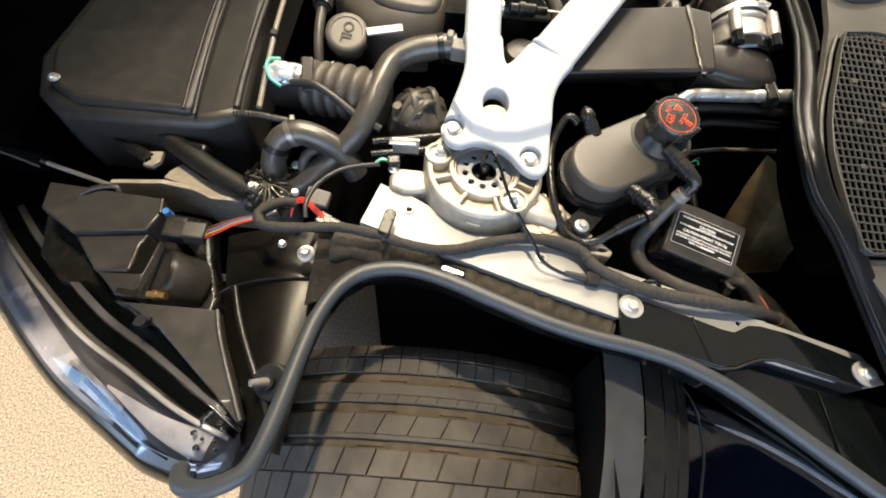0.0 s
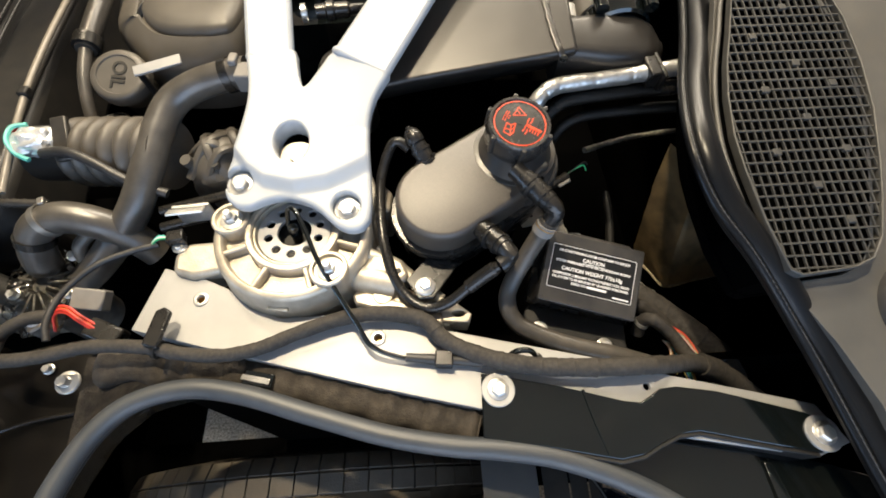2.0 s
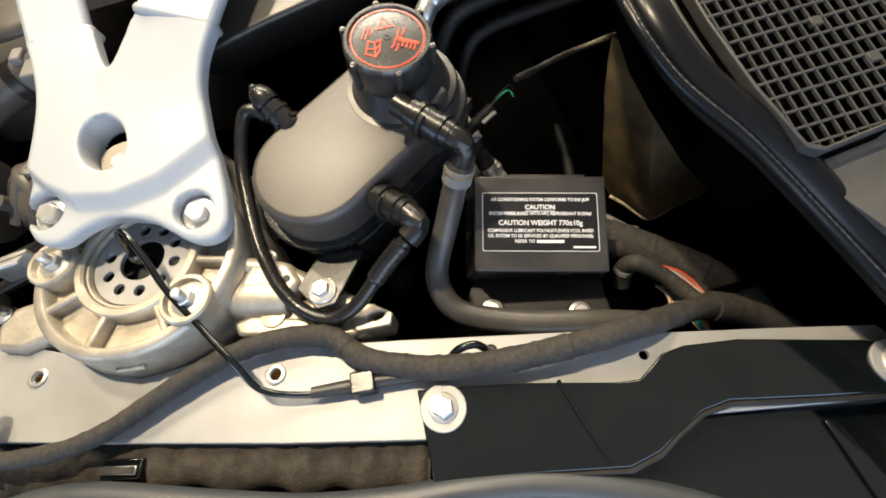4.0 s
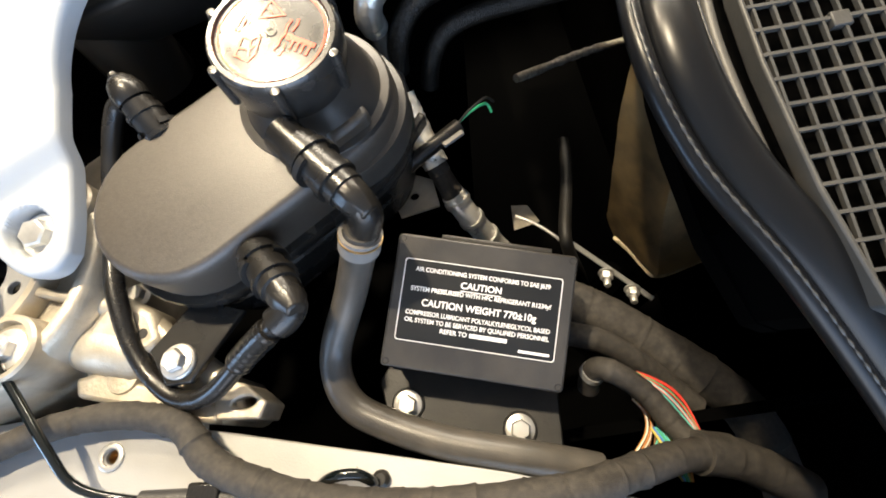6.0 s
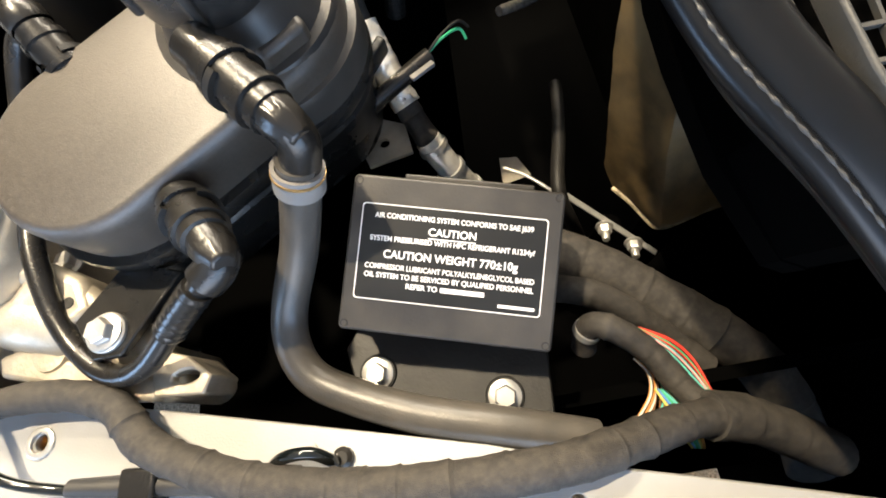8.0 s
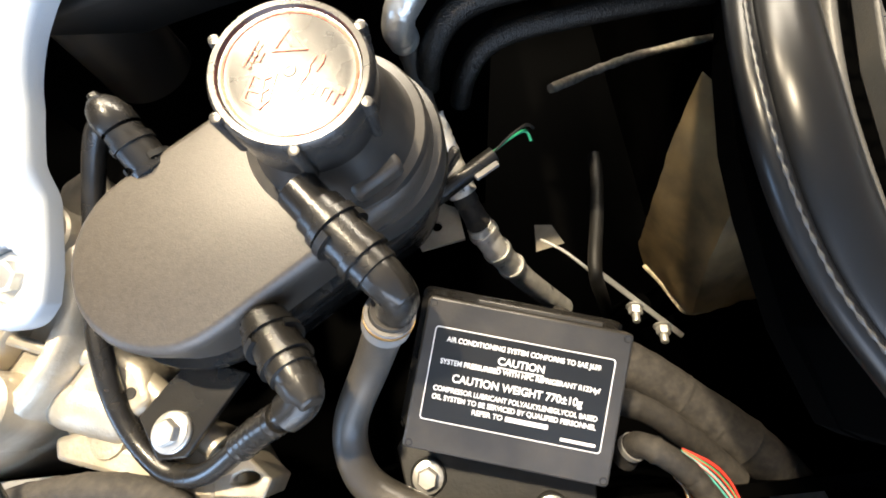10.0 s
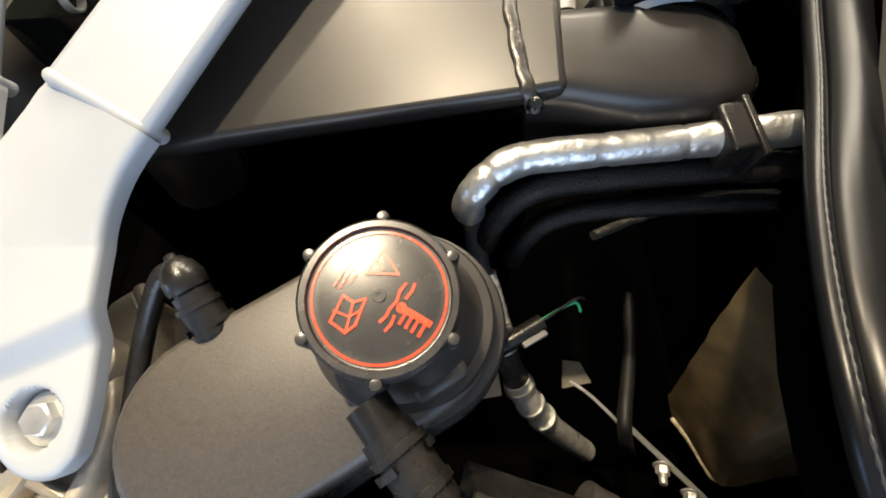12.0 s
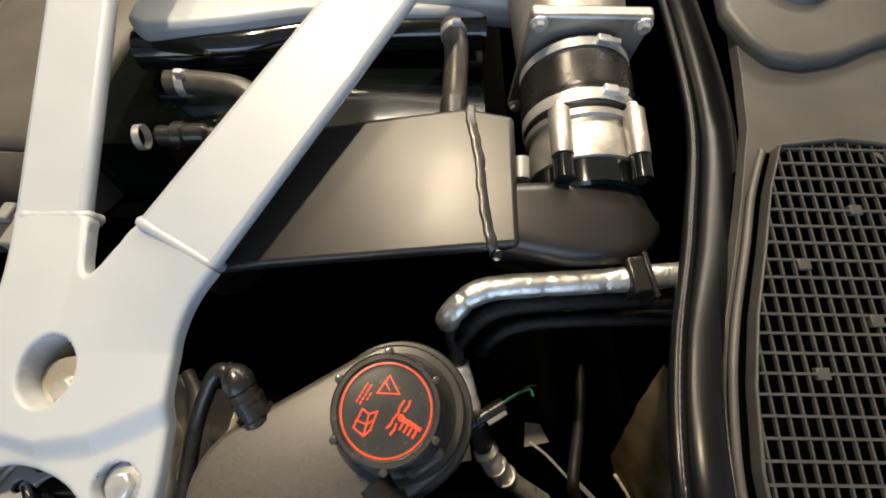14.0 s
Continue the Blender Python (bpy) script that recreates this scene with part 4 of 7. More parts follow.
def build_looms():
    t = thing("wiring_loom", (0.2, 0.3, 0.87), "tape wrapped black wiring loom lying along the aluminium rail", "wiring loom")
    main = [(-0.165, 0.335, 0.862), (-0.160, 0.310, 0.868), (-0.140, 0.300, 0.878), (-0.100, 0.299, 0.884), (-0.050, 0.306, 0.885), (0.002, 0.303, 0.882), (0.039, 0.294, 0.882), (0.080, 0.290, 0.881), (0.115, 0.295, 0.881), (0.155, 0.309, 0.882), (0.200, 0.321, 0.883), (0.245, 0.322, 0.884), (0.281, 0.312, 0.884), (0.3009, 0.2901, 0.883), (0.3269, 0.2756, 0.883), (0.3549, 0.265, 0.884), (0.3909, 0.2571, 0.8849), (0.4231, 0.2533, 0.8868), (0.4554, 0.2513, 0.8866), (0.4965, 0.2511, 0.8836), (0.5289, 0.254, 0.8687), (0.5585, 0.257, 0.8539), (0.582, 0.2562, 0.841)]
    part("trunk", tube(main, 0.0088, 18, 24, lambda s, total: wrapped(s, total) * (0.76 + 0.24 * min(1.0, max(0.0, s / total - 0.35) / 0.35))), M_TAPE, t)
    part("junction", tube([(0.5751, 0.2574, 0.8441), (0.5946, 0.2529, 0.8342), (0.6121, 0.2454, 0.8243), (0.6286, 0.237, 0.8145), (0.6506, 0.2246, 0.8)], 0.0122, 18, 16, taped), M_TAPE, t)
    part("collar_tape", tube([(0.5751, 0.2569, 0.8445), (0.5859, 0.2556, 0.8391)], 0.0116, 18, 4), M_TAPE, t)
    part("cable_tie", lathe([(0.0080, -0.002), (0.0096, -0.002), (0.0096, 0.002), (0.0080, 0.002)], along((0.015, 0.300, 0.882), (0.03, 0.297, 0.882)), 20, None, True), M_PLASTIC, t)
    part("clip_tab", prism([(0.004, 0.302), (0.020, 0.297), (0.026, 0.335), (0.018, 0.341), (0.010, 0.337)], 0.888, 0.894), M_PLASTIC, t, bevel=0.002)
    part("branch", tube([(-0.155, 0.305, 0.872), (-0.165, 0.325, 0.868), (-0.140, 0.345, 0.870), (-0.120, 0.350, 0.865)], 0.007, 12, 8, wrapped), M_TAPE, t)
    rear = [(0.4980, 0.3900, 0.815), (0.5280, 0.3740, 0.8055), (0.5580, 0.3545, 0.800), (0.5800, 0.3370, 0.796), (0.6020, 0.3180, 0.792), (0.6230, 0.2985, 0.788), (0.6410, 0.2770, 0.783), (0.6490, 0.2570, 0.778), (0.6540, 0.2360, 0.772), (0.6580, 0.2120, 0.764)]
    part("rear_trunk", tube(rear, 0.0165, 20, 24, taped, 0.8), M_TAPE, t)
    part("side_branch", tube([(0.5180, 0.3420, 0.826), (0.5420, 0.3330, 0.825), (0.5640, 0.3190, 0.815), (0.5860, 0.3010, 0.800), (0.6060, 0.2820, 0.790)], 0.0085, 16, 20, taped), M_TAPE, t)
    part("nub", tube([(0.5284, 0.3037, 0.8195), (0.5306, 0.3126, 0.837), (0.5394, 0.3094, 0.8449), (0.5576, 0.2951, 0.837), (0.5698, 0.2752, 0.8332), (0.5781, 0.2583, 0.8372)], 0.0072, 14, 16, wrapped), M_TAPE, t)
    part("nub_band", lathe([(0.0070, -0.002), (0.0082, -0.002), (0.0082, 0.002), (0.0070, 0.002)], along((0.5301, 0.3111, 0.8341), (0.5326, 0.3135, 0.8409)), 18, None, True), M_STEEL, t)
    cols = ["teal", "teal", "green", "red", "teal", "pink", "red", "red"]
    for i, c in enumerate(cols):
        o = V(0.0014 * (i % 4), 0.0016 * (i % 4) - 0.0010 * (i // 4), -0.0010 * (i % 4))
        part("wire", tube([V(0.5569, 0.3059, 0.8349) + o * 0.4, V(0.5693, 0.2919, 0.8349) + o * 1.3, V(0.5777, 0.2788, 0.8321) + o * 1.5, V(0.5842, 0.2659, 0.8312) + o * 0.6], 0.00055, 6, 6), M_WIRES[c], t, c + " wire")
    cols = ["orange", "white", "brown", "blue", "yellow", "white", "orange", "teal", "brown", "white"]
    for i, c in enumerate(cols):
        o = V(0.0020 * (i % 5), -0.0008 * (i % 5), 0.0016 * (i // 5))
        part("wire", tube([V(0.5536, 0.2922, 0.8234) + o * 0.5, V(0.5592, 0.2823, 0.8214) + o * 1.0, V(0.5559, 0.2706, 0.8215) + o * (1.7 if i % 2 else 0.9), V(0.5418, 0.2583, 0.8256) + o * (1.9 if i % 3 else 1.2)], 0.00055, 6, 6), M_WIRES[c], t, c + " wire")
    for i, c in enumerate(["yellow", "blue", "green", "teal", "yellow", "orange"]):
        o = V(0.0019 * i, -0.0004 * i, 0.0006 * (i % 2))
        part("wire", tube([V(0.5590, 0.2740, 0.8260) + o * 0.7, V(0.5620, 0.2630, 0.8290) + o, V(0.5640, 0.2510, 0.8290) + o, V(0.5690, 0.2420, 0.8240) + o * 0.6], 0.0008, 6, 6), M_WIRES[c], t, c + " wire")
    l = thing("rail_clip", (0.386, 0.279, 0.870), "small black looped cable clip on the rail", "clip")
    part("loop", tube([(0.36, 0.2685, 0.8694), (0.363, 0.2705, 0.8791), (0.3719, 0.2732, 0.8859), (0.3836, 0.2729, 0.8859), (0.3903, 0.2687, 0.8791), (0.3913, 0.2667, 0.8694)], 0.0030, 10, 8), M_GLOSS, l)
    part("foot", lathe([(0, 0.868), (0.005, 0.868), (0.005, 0.873), (0.003, 0.875), (0, 0.875)], Matrix.Translation((0.394, 0.2685, 0)), 16), M_PLASTIC, l)
    # sensor lead from the damper
    s = thing("sensor_lead", (0.2, 0.33, 0.88), "thin black sensor lead from the damper head with an inline plug", "cable")
    part("lead", tube([(0.138, 0.424, 0.905), (0.142, 0.430, 0.925), (0.152, 0.424, 0.932), (0.163, 0.402, 0.925), (0.175, 0.373, 0.915), (0.193, 0.342, 0.904), (0.214, 0.308, 0.896), (0.2276, 0.2872, 0.8871), (0.2546, 0.2766, 0.8793), (0.2819, 0.2728, 0.8773)], 0.0026, 10, 8), M_GLOSS, s)
    part("boot", rod((0.2605, 0.2764, 0.8792), (0.2897, 0.2726, 0.8773), 0.0042, 14, None, 0.0055), M_RUBBER, s)
    part("plug", box((0.018, 0.016, 0.014), pose(0.2985, 0.272, 0.878, 0, 0, -6)), M_PLASTIC, s, bevel=0.0015)
    part("tail", rod((0.3053, 0.2712, 0.8782), (0.3365, 0.2664, 0.8782), 0.0050, 14), M_RUBBER, s)


build_looms()

# ---------------------------------------------------------------- wheel
def build_wheel():
    cx, cy, cz, R = 0.115, 0.088, 0.352, 0.352
    m = frame_from((cx, cy, cz), (0, 1, 0), (0, 0, 1))
    t = thing("road_wheel", (cx, cy, 0.0), "dusty black road tyre on the front wheel", "wheel")
    tyre = part("tyre", lathe([(0.235, -0.115), (0.245, -0.126), (0.29, -0.134), (0.325, -0.128), (0.338, -0.118), (0.3450, -0.105), (0.3460, 0.105), (0.338, 0.118), (0.325, 0.128), (0.29, 0.134), (0.245, 0.126), (0.235, 0.115)], m, 96, None, True), M_GROOVE, t)
    part("rim", lathe([(0.236, -0.115), (0.225, -0.112), (0.215, -0.06), (0.20, -0.05), (0.20, 0.06), (0.225, 0.112), (0.236, 0.115)], m, 64), M_ALU, t)
    # tread: ribs cut into blocks, across the tyre from its outer to its inner shoulder; (from, to, pitch, slant, start, slot)
    bands = [(-0.124, -0.0690, 8.2, 0.30, 0.5, 0.75), (-0.0675, -0.0320, 8.2, 0.22, -1.1, 0.60), (-0.0190, -0.0125, 7.9, 0.0, 2.0, 0.0), (-0.0125, 0.0170, 7.9, 0.28, 2.0, 0.36), (0.0330, 0.0450, 5.0, 0.20, 4.2, 0.20), (0.0450, 0.0620, 5.0, 0.0, 4.2, 0.0), (0.0780, 0.1020, 4.9, 0.04, 0.8, 0.34), (0.1035, 0.124, 4.9, 0.04, 0.8, 0.42)]
    for y0, y1, step, slant, off, gap in bands:
        a = -80.0 + off
        while a < 80:
            lo, hi = a + gap / 2, a + step - gap / 2
            bm = bmesh.new()
            ring = []
            for yy, r in ((y0, 0.3425), (y0, 0.3508), (y0 + 0.0012, 0.352), (y1 - 0.0012, 0.352), (y1, 0.3508), (y1, 0.3425)):
                drop = (abs(yy) - 0.1) ** 2 * 14 if abs(yy) > 0.1 else 0.0
                sl = slant * (yy - y0) / (y1 - y0) * step
                ring.append([bm.verts.new(m @ V((r - drop) * math.cos(radians(ang + sl)), (r - drop) * math.sin(radians(ang + sl)), yy)) for ang in (lo, lo + (hi - lo) / 3, lo + (hi - lo) * 2 / 3, hi)])
            for p, q in zip(ring, ring[1:]):
                for j in range(3):
                    bm.faces.new((p[j], p[j + 1], q[j + 1], q[j]))
            bm.faces.new([p[0] for p in ring])
            bm.faces.new([p[3] for p in ring][::-1])
            part("tread_block", bm, M_TYRE, tyre)
            a += step
    for y0, y1 in ((-0.0320, -0.0190), (0.0170, 0.0330), (0.0620, 0.0780)):
        for k in range(-3, 4):
            a = k * 18.0 + y0 * 40
            part("wear_bar", lathe([(0.3455, y0 + 0.003), (0.3478, y0 + 0.004), (0.3478, y1 - 0.004), (0.3455, y1 - 0.003)], m, 6, None, False, a, 7.0), M_GROOVE, tyre)


build_wheel()


# ---------------------------------------------------------------- wing seal and arch
def build_wing():
    path = [(-0.172, 0.006, 0.832), (-0.160, -0.008, 0.850), (-0.136, -0.012, 0.862), (-0.108, -0.003, 0.868), (-0.086, 0.018, 0.870), (-0.073, 0.075, 0.870), (-0.063, 0.140, 0.870), (-0.053, 0.185, 0.870), (-0.034, 0.226, 0.870), (-0.004, 0.252, 0.870), (0.045, 0.262, 0.870), (0.100, 0.253, 0.870), (0.170, 0.229, 0.870), (0.240, 0.206, 0.870), (0.300, 0.193, 0.869), (0.350, 0.186, 0.868), (0.405, 0.174, 0.866), (0.468, 0.148, 0.863), (0.525, 0.113, 0.860), (0.585, 0.074, 0.856), (0.66, 0.026, 0.850), (0.76, -0.04, 0.842)]
    t = thing("wing_seal", (0.1, 0.25, 0.86), "fat black rubber bonnet seal along the wheel arch edge", "seal")
    part("bulb", tube(path, 0.0098, 16, 8), M_WSEAL, t)
    part("carrier", tube([V(*p) + V(0, 0, -0.010) for p in path], 0.0062, 10, 8), M_RUBBER, t)
    # inner edge flange below the seal
    def arch_edge(u, v):
        i = u * (len(path) - 1)
        k = min(int(i), len(path) - 2)
        p = Vector(path[k]).lerp(Vector(path[k + 1]), i - k)
        return p + V(0, 0, -0.014 - 0.03 * v)
    whole("arch_flange", sheet(arch_edge, 80, 2, 0.002), M_GLOSS, "black painted wheel arch flange under the seal", "flange", kind="structure")

    # closing panel between seal and rail, rear
    p = thing("wing_closing_panel", (0.52, 0.14, 0.86), "gloss black closing panel between seal and bracket", "panel")
    out = [(0.335, 0.195), (0.384, 0.184), (0.455, 0.168), (0.495, 0.178), (0.520, 0.186), (0.586, 0.173), (0.660, 0.155), (0.70, 0.14), (0.72, 0.0), (0.66, 0.03), (0.585, 0.078), (0.525, 0.117), (0.468, 0.152), (0.405, 0.178), (0.35, 0.19)]
    part("panel", prism(out, 0.846, 0.849), M_GLOSS, p, bevel=0.001)
    part("drop_edge", prism([(0.598, 0.160), (0.606, 0.158), (0.616, 0.10), (0.612, 0.062), (0.600, 0.07)], 0.849, 0.852), M_GLOSS, p, bevel=0.001)

    # outer wing below the seal, rear
    def wing(u, v):
        x = 0.462 + 0.40 * u
        edge = 0.150 - 0.62 * (x - 0.468) if x > 0.468 else 0.150
        d = 0.30 * v
        crest = 0.034 - 0.026 * min(1.0, u * 1.6)
        drop = 0.12 * d + 2.6 * max(0.0, math.sqrt((d - crest) ** 2 + 0.00005) + (d - crest) - 0.002) / 2 + 0.055 * max(0.0, (0.30 - u) / 0.30) ** 2
        return V(x - 0.02 * math.sin(v * 3.0) * (1 - u), edge - 0.6 * d, 0.826 - 0.02 * u - drop)
    w = thing("front_wing", (0.55, 0.05, 0.75), "gloss dark blue black painted front wing behind the wheel", "wing panel")
    part("skin", sheet(wing, 40, 60, 0.002), mat("deep_blue_black_paint", (0.003, 0.005, 0.011), 0.12, 0, 0.1, 20, 0.0, 200, 0.004, 1.0), w)
    part("lip", tube([(0.440, 0.168, 0.80), (0.458, 0.135, 0.80), (0.466, 0.085, 0.79), (0.460, 0.03, 0.775), (0.45, -0.04, 0.75)], 0.0022, 8), M_GLOSS, w)

    # liner behind the tyre, in bands
    l = thing("arch_liner", (0.4, 0.1, 0.7), "ribbed dark plastic wheel arch liner behind the tyre", "wheel arch liner")
    for x0, x1, z0, z1, mt in ((0.330, 0.389, 0.815, 0.800, M_COWLSTRIP), (0.396, 0.424, 0.792, 0.788, M_SATIN), (0.4265, 0.446, 0.786, 0.782, M_SATIN), (0.4485, 0.464, 0.780, 0.776, M_SATIN)):
        def band(u, v, x0=x0, x1=x1, z0=z0, z1=z1):
            y = 0.200 - 0.42 * v
            bow = -0.36 * (0.20 - y) ** 2 + 0.03 * (0.20 - y)
            return V(x0 + (x1 - x0) * u + bow * (1.0 if x0 < 0.39 else 0.6), y, z0 + (z1 - z0) * u - 0.2 * v * v)
        part("band", sheet(band, 4, 20, 0.004), mt, l)
    def skirt(u, v):
        return V(0.335 + 0.02 * u + 0.05 * v, 0.20 - 0.40 * u, 0.79 - 0.45 * v)
    part("apron", sheet(skirt, 12, 6, 0.002), M_DULL, l)


M_COWLSTRIP = mat("satin_grey_strip", (0.115, 0.119, 0.120), 0.45, 0, 0.1, 20, 0.1, 600, 0.1)
build_wing()


# ---------------------------------------------------------------- cowl
M_STITCH = mat("worn_seal_edge", (0.032, 0.034, 0.037), 0.42, 0, 0.25, 60, 0.2, 700, 0.1)
def build_cowl():
    left = [(0.655, 1.30, 1.005), (0.648, 1.05, 1.005), (0.642, 0.887, 1.005), (0.627, 0.716, 1.002), (0.595, 0.600, 1.002), (0.559, 0.503, 1.006), (0.5405, 0.4245, 1.008), (0.5525, 0.371, 0.990), (0.580, 0.320, 0.973), (0.612, 0.262, 0.945), (0.630, 0.210, 0.930), (0.652, 0.12, 0.912), (0.682, 0.02, 0.895), (0.72, -0.08, 0.88)]
    t = thing("cowl_seal", (0.6, 0.5, 0.95), "wide black rubber bonnet seal in front of the cowl", "seal")
    reach = [0.030 + 0.009 * min(1.0, max(0.0, (y - 0.50) / 0.12)) for x, y, z in left]
    part("bulb", tube([V(*p) + V(0.0040 + 0.5 * w, 0, -0.0065) for p, w in zip(left, reach)], 0.0138, 24, 8, lambda s, total: 1.14 - 0.28 * min(1.0, max(0.0, s / total - 0.36) / 0.2), 0.66), M_SEAL, t)
    part("bead", tube([V(*p) + V(0.0025, 0, -0.0045) for p in left], 0.0046, 14, 8), M_SEAL, t)
    part("valley", tube([V(*p) + V(0.0195, 0, -0.020) for p in left], 0.0085, 10, 8), M_DULL, t)
    part("stitched_edge", tube([V(*p) + V(0.0022, 0, 0.0000) for p in left], 0.0007, 8, 60, lambda s, total: 1 + 0.35 * math.sin(s * 1100)), M_STITCH, t, "row of small pale stitches")
    part("edge_lip", tube([V(*p) + V(w + 0.0008, 0, -0.0055) for p, w in zip(left, reach)], 0.0013, 8, 8), M_STITCH, t)

    def upstand(u, v):
        i = u * (len(left) - 1)
        k = min(int(i), len(left) - 2)
        p = Vector(left[k]).lerp(Vector(left[k + 1]), i - k)
        return p + V(0.024 + 0.03 * v, 0.006 * v, -0.014 - 0.016 * v)
    # shade under the seal is put into this near black sheet
    whole("cowl_upstand", sheet(upstand, 60, 3, 0.003), M_BAY, "near black upstand under the cowl seal, shade in its colour", "upstand", kind="structure")

    def zt(y):
        return 0.992 + 0.2 * (y - 0.42)
    grid = [(0.6495, 0.6385), (0.6348, 0.6042), (0.623, 0.5669), (0.6073, 0.5209), (0.5975, 0.4817), (0.5915, 0.4376), (0.5918, 0.4033), (0.5965, 0.3494), (0.6050, 0.3045), (0.6140, 0.2990), (0.6642, 0.3033), (0.6838, 0.3102), (0.6994, 0.3298), (0.7151, 0.369), (0.7279, 0.4082), (0.7426, 0.4621), (0.7504, 0.516), (0.7523, 0.5748), (0.7445, 0.6189), (0.7279, 0.6414), (0.6936, 0.6453)]
    k = math.sqrt(1.04)
    m = frame_from((0.67, 0.42, 0.998), (0, -0.2, 1), (1, 0, 0))

    def loc(pts):
        return [(x - 0.67, (y - 0.42) * k) for x, y in pts]

    outer = [(0.655, 1.4), (0.656, 0.80), (0.649, 0.716), (0.643, 0.665), (0.6255, 0.6042), (0.6135, 0.5669), (0.5975, 0.5209), (0.586, 0.4817), (0.579, 0.4376), (0.579, 0.4033), (0.5885, 0.3494), (0.611, 0.293), (0.640, 0.240), (0.660, 0.19), (0.69, 0.02), (1.15, 0.02), (1.15, 1.4)]
    inner = [(0.67 + (x - 0.67) * 1.03 - (0.004 if x < 0.645 and y > 0.31 else 0.0), 0.47 + (y - 0.47) * 1.02) for x, y in grid]
    ridge = [(0.67 + (x - 0.67) * 1.03 - 0.0050, 0.47 + (y - 0.47) * 1.01) for x, y in grid[:8]]
    c = thing("windscreen_cowl", (0.8, 0.5, 0.93), "grey plastic cowl below the windscreen", "cowl")
    rnd = ring_points(0.735 - 0.67, (0.262 - 0.42) * k, 0.045, n=36)
    part("panel", prism(loc(outer), -0.026, -0.016, m, [loc(inner), rnd]), M_COWL, c, bevel=0.004, seg=3)
    # near black well parts: shade below the grille is in their colour
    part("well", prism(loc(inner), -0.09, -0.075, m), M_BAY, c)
    part("ridge", tube([m @ V(x, y, -0.010) for x, y in loc(ridge)], 0.0026, 12, 6), M_COWL, c)
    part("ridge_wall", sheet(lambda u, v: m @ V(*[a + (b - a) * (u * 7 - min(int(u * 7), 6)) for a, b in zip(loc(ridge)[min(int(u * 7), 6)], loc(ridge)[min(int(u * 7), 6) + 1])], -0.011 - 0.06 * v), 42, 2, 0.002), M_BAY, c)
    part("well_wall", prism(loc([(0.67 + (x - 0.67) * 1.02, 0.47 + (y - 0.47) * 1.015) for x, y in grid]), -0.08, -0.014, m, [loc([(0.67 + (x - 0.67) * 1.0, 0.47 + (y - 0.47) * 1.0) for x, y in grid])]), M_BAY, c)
    part("raised_ramp", prism(loc([(0.640, 0.764), (0.652, 0.738), (0.668, 0.720), (0.693, 0.716), (0.722, 0.722), (0.756, 0.738), (0.80, 0.752), (1.0, 0.78), (1.0, 1.3), (0.66, 1.3), (0.645, 0.9)]), -0.020, -0.004, m), M_COWL, c, bevel=0.006, seg=5)
    rm = m @ Matrix.Translation((0.735 - 0.67, (0.262 - 0.42) * k, 0))
    ring = part("grommet", lathe([(0.030, -0.05), (0.030, -0.020), (0.033, -0.016), (0.036, -0.018), (0.038, -0.010), (0.043, -0.006), (0.047, -0.010), (0.048, -0.016)], rm, 48), M_RUBBER, c, "ribbed black rubber grommet")
    part("hub", lathe([(0, -0.022), (0.014, -0.022), (0.017, -0.028), (0.018, -0.05)], rm, 32), M_PLASTIC, ring)
    hm = m @ Matrix.Translation((0.705 - 0.67, (0.800 - 0.42) * k, -0.004))
    part("recess_cup", lathe([(0.0, 0.0005), (0.020, 0.0005), (0.024, 0.003), (0.026, 0.0075), (0.028, 0.006), (0.030, 0)], hm, 36), M_COWL, c)
    # grille
    g = thing("cowl_grille", (0.67, 0.45, 0.98), "grey plastic intake grille of crossed bars in the cowl", "grille")
    part("frame", prism(loc([(0.67 + (x - 0.67) * 1.015, 0.47 + (y - 0.47) * 1.008) for x, y in grid]), -0.009, 0.001, m, [loc([(0.67 + (x - 0.67) * 0.985, 0.47 + (y - 0.47) * 0.994) for x, y in grid])]), M_MESH, g, bevel=0.001)
    lg = loc(grid)

    def spans(value, axis):
        cuts = []
        for a, b in zip(lg, lg[1:] + lg[:1]):
            if (a[axis] - value) * (b[axis] - value) < 0:
                f = (value - a[axis]) / (b[axis] - a[axis])
                cuts.append(a[1 - axis] + f * (b[1 - axis] - a[1 - axis]))
        return sorted(cuts)
    y = (0.4885 - 0.42) * k - 16 * GR_Y
    while y < 0.24:
        s = spans(y, 1)
        if len(s) >= 2:
            part("bar", box((s[-1] - s[0], 0.0015, 0.0022), m @ Matrix.Translation(((s[0] + s[-1]) / 2, y, -0.0026))), M_MESH, g, smooth=False)
        y += GR_Y
    x = 0.6397 - 0.67 - 7 * GR_X
    while x < 0.09:
        s = spans(x, 0)
        if len(s) >= 2:
            part("slat", box((0.0013, s[-1] - s[0], 0.0022), m @ Matrix.Translation((x, (s[0] + s[-1]) / 2, -0.0029))), M_MESH, g, smooth=False)
        x += GR_X
    for px, py in ((0.6902, 0.5923), (0.6457, 0.5543), (0.6816, 0.5194), (0.6397, 0.4885), (0.7128, 0.494), (0.6725, 0.4557), (0.6299, 0.4187), (0.7006, 0.4196), (0.6588, 0.3831), (0.6786, 0.3475)):
        a, b = loc([(px, py)])[0]
        part("boss", box((0.0080, 0.0070, 0.004), m @ Matrix.Translation((a, b, -0.0030))), M_MESH, g, bevel=0.0006)


GR_X, GR_Y = 0.0085, 0.0117
build_cowl()

# ---------------------------------------------------------------- intake duct and throttle
M_SEAM = mat("painted_weld", (0.032, 0.029, 0.026), 0.30, 0.2, 0.2, 60, 0.3, 500, spec=0.8)
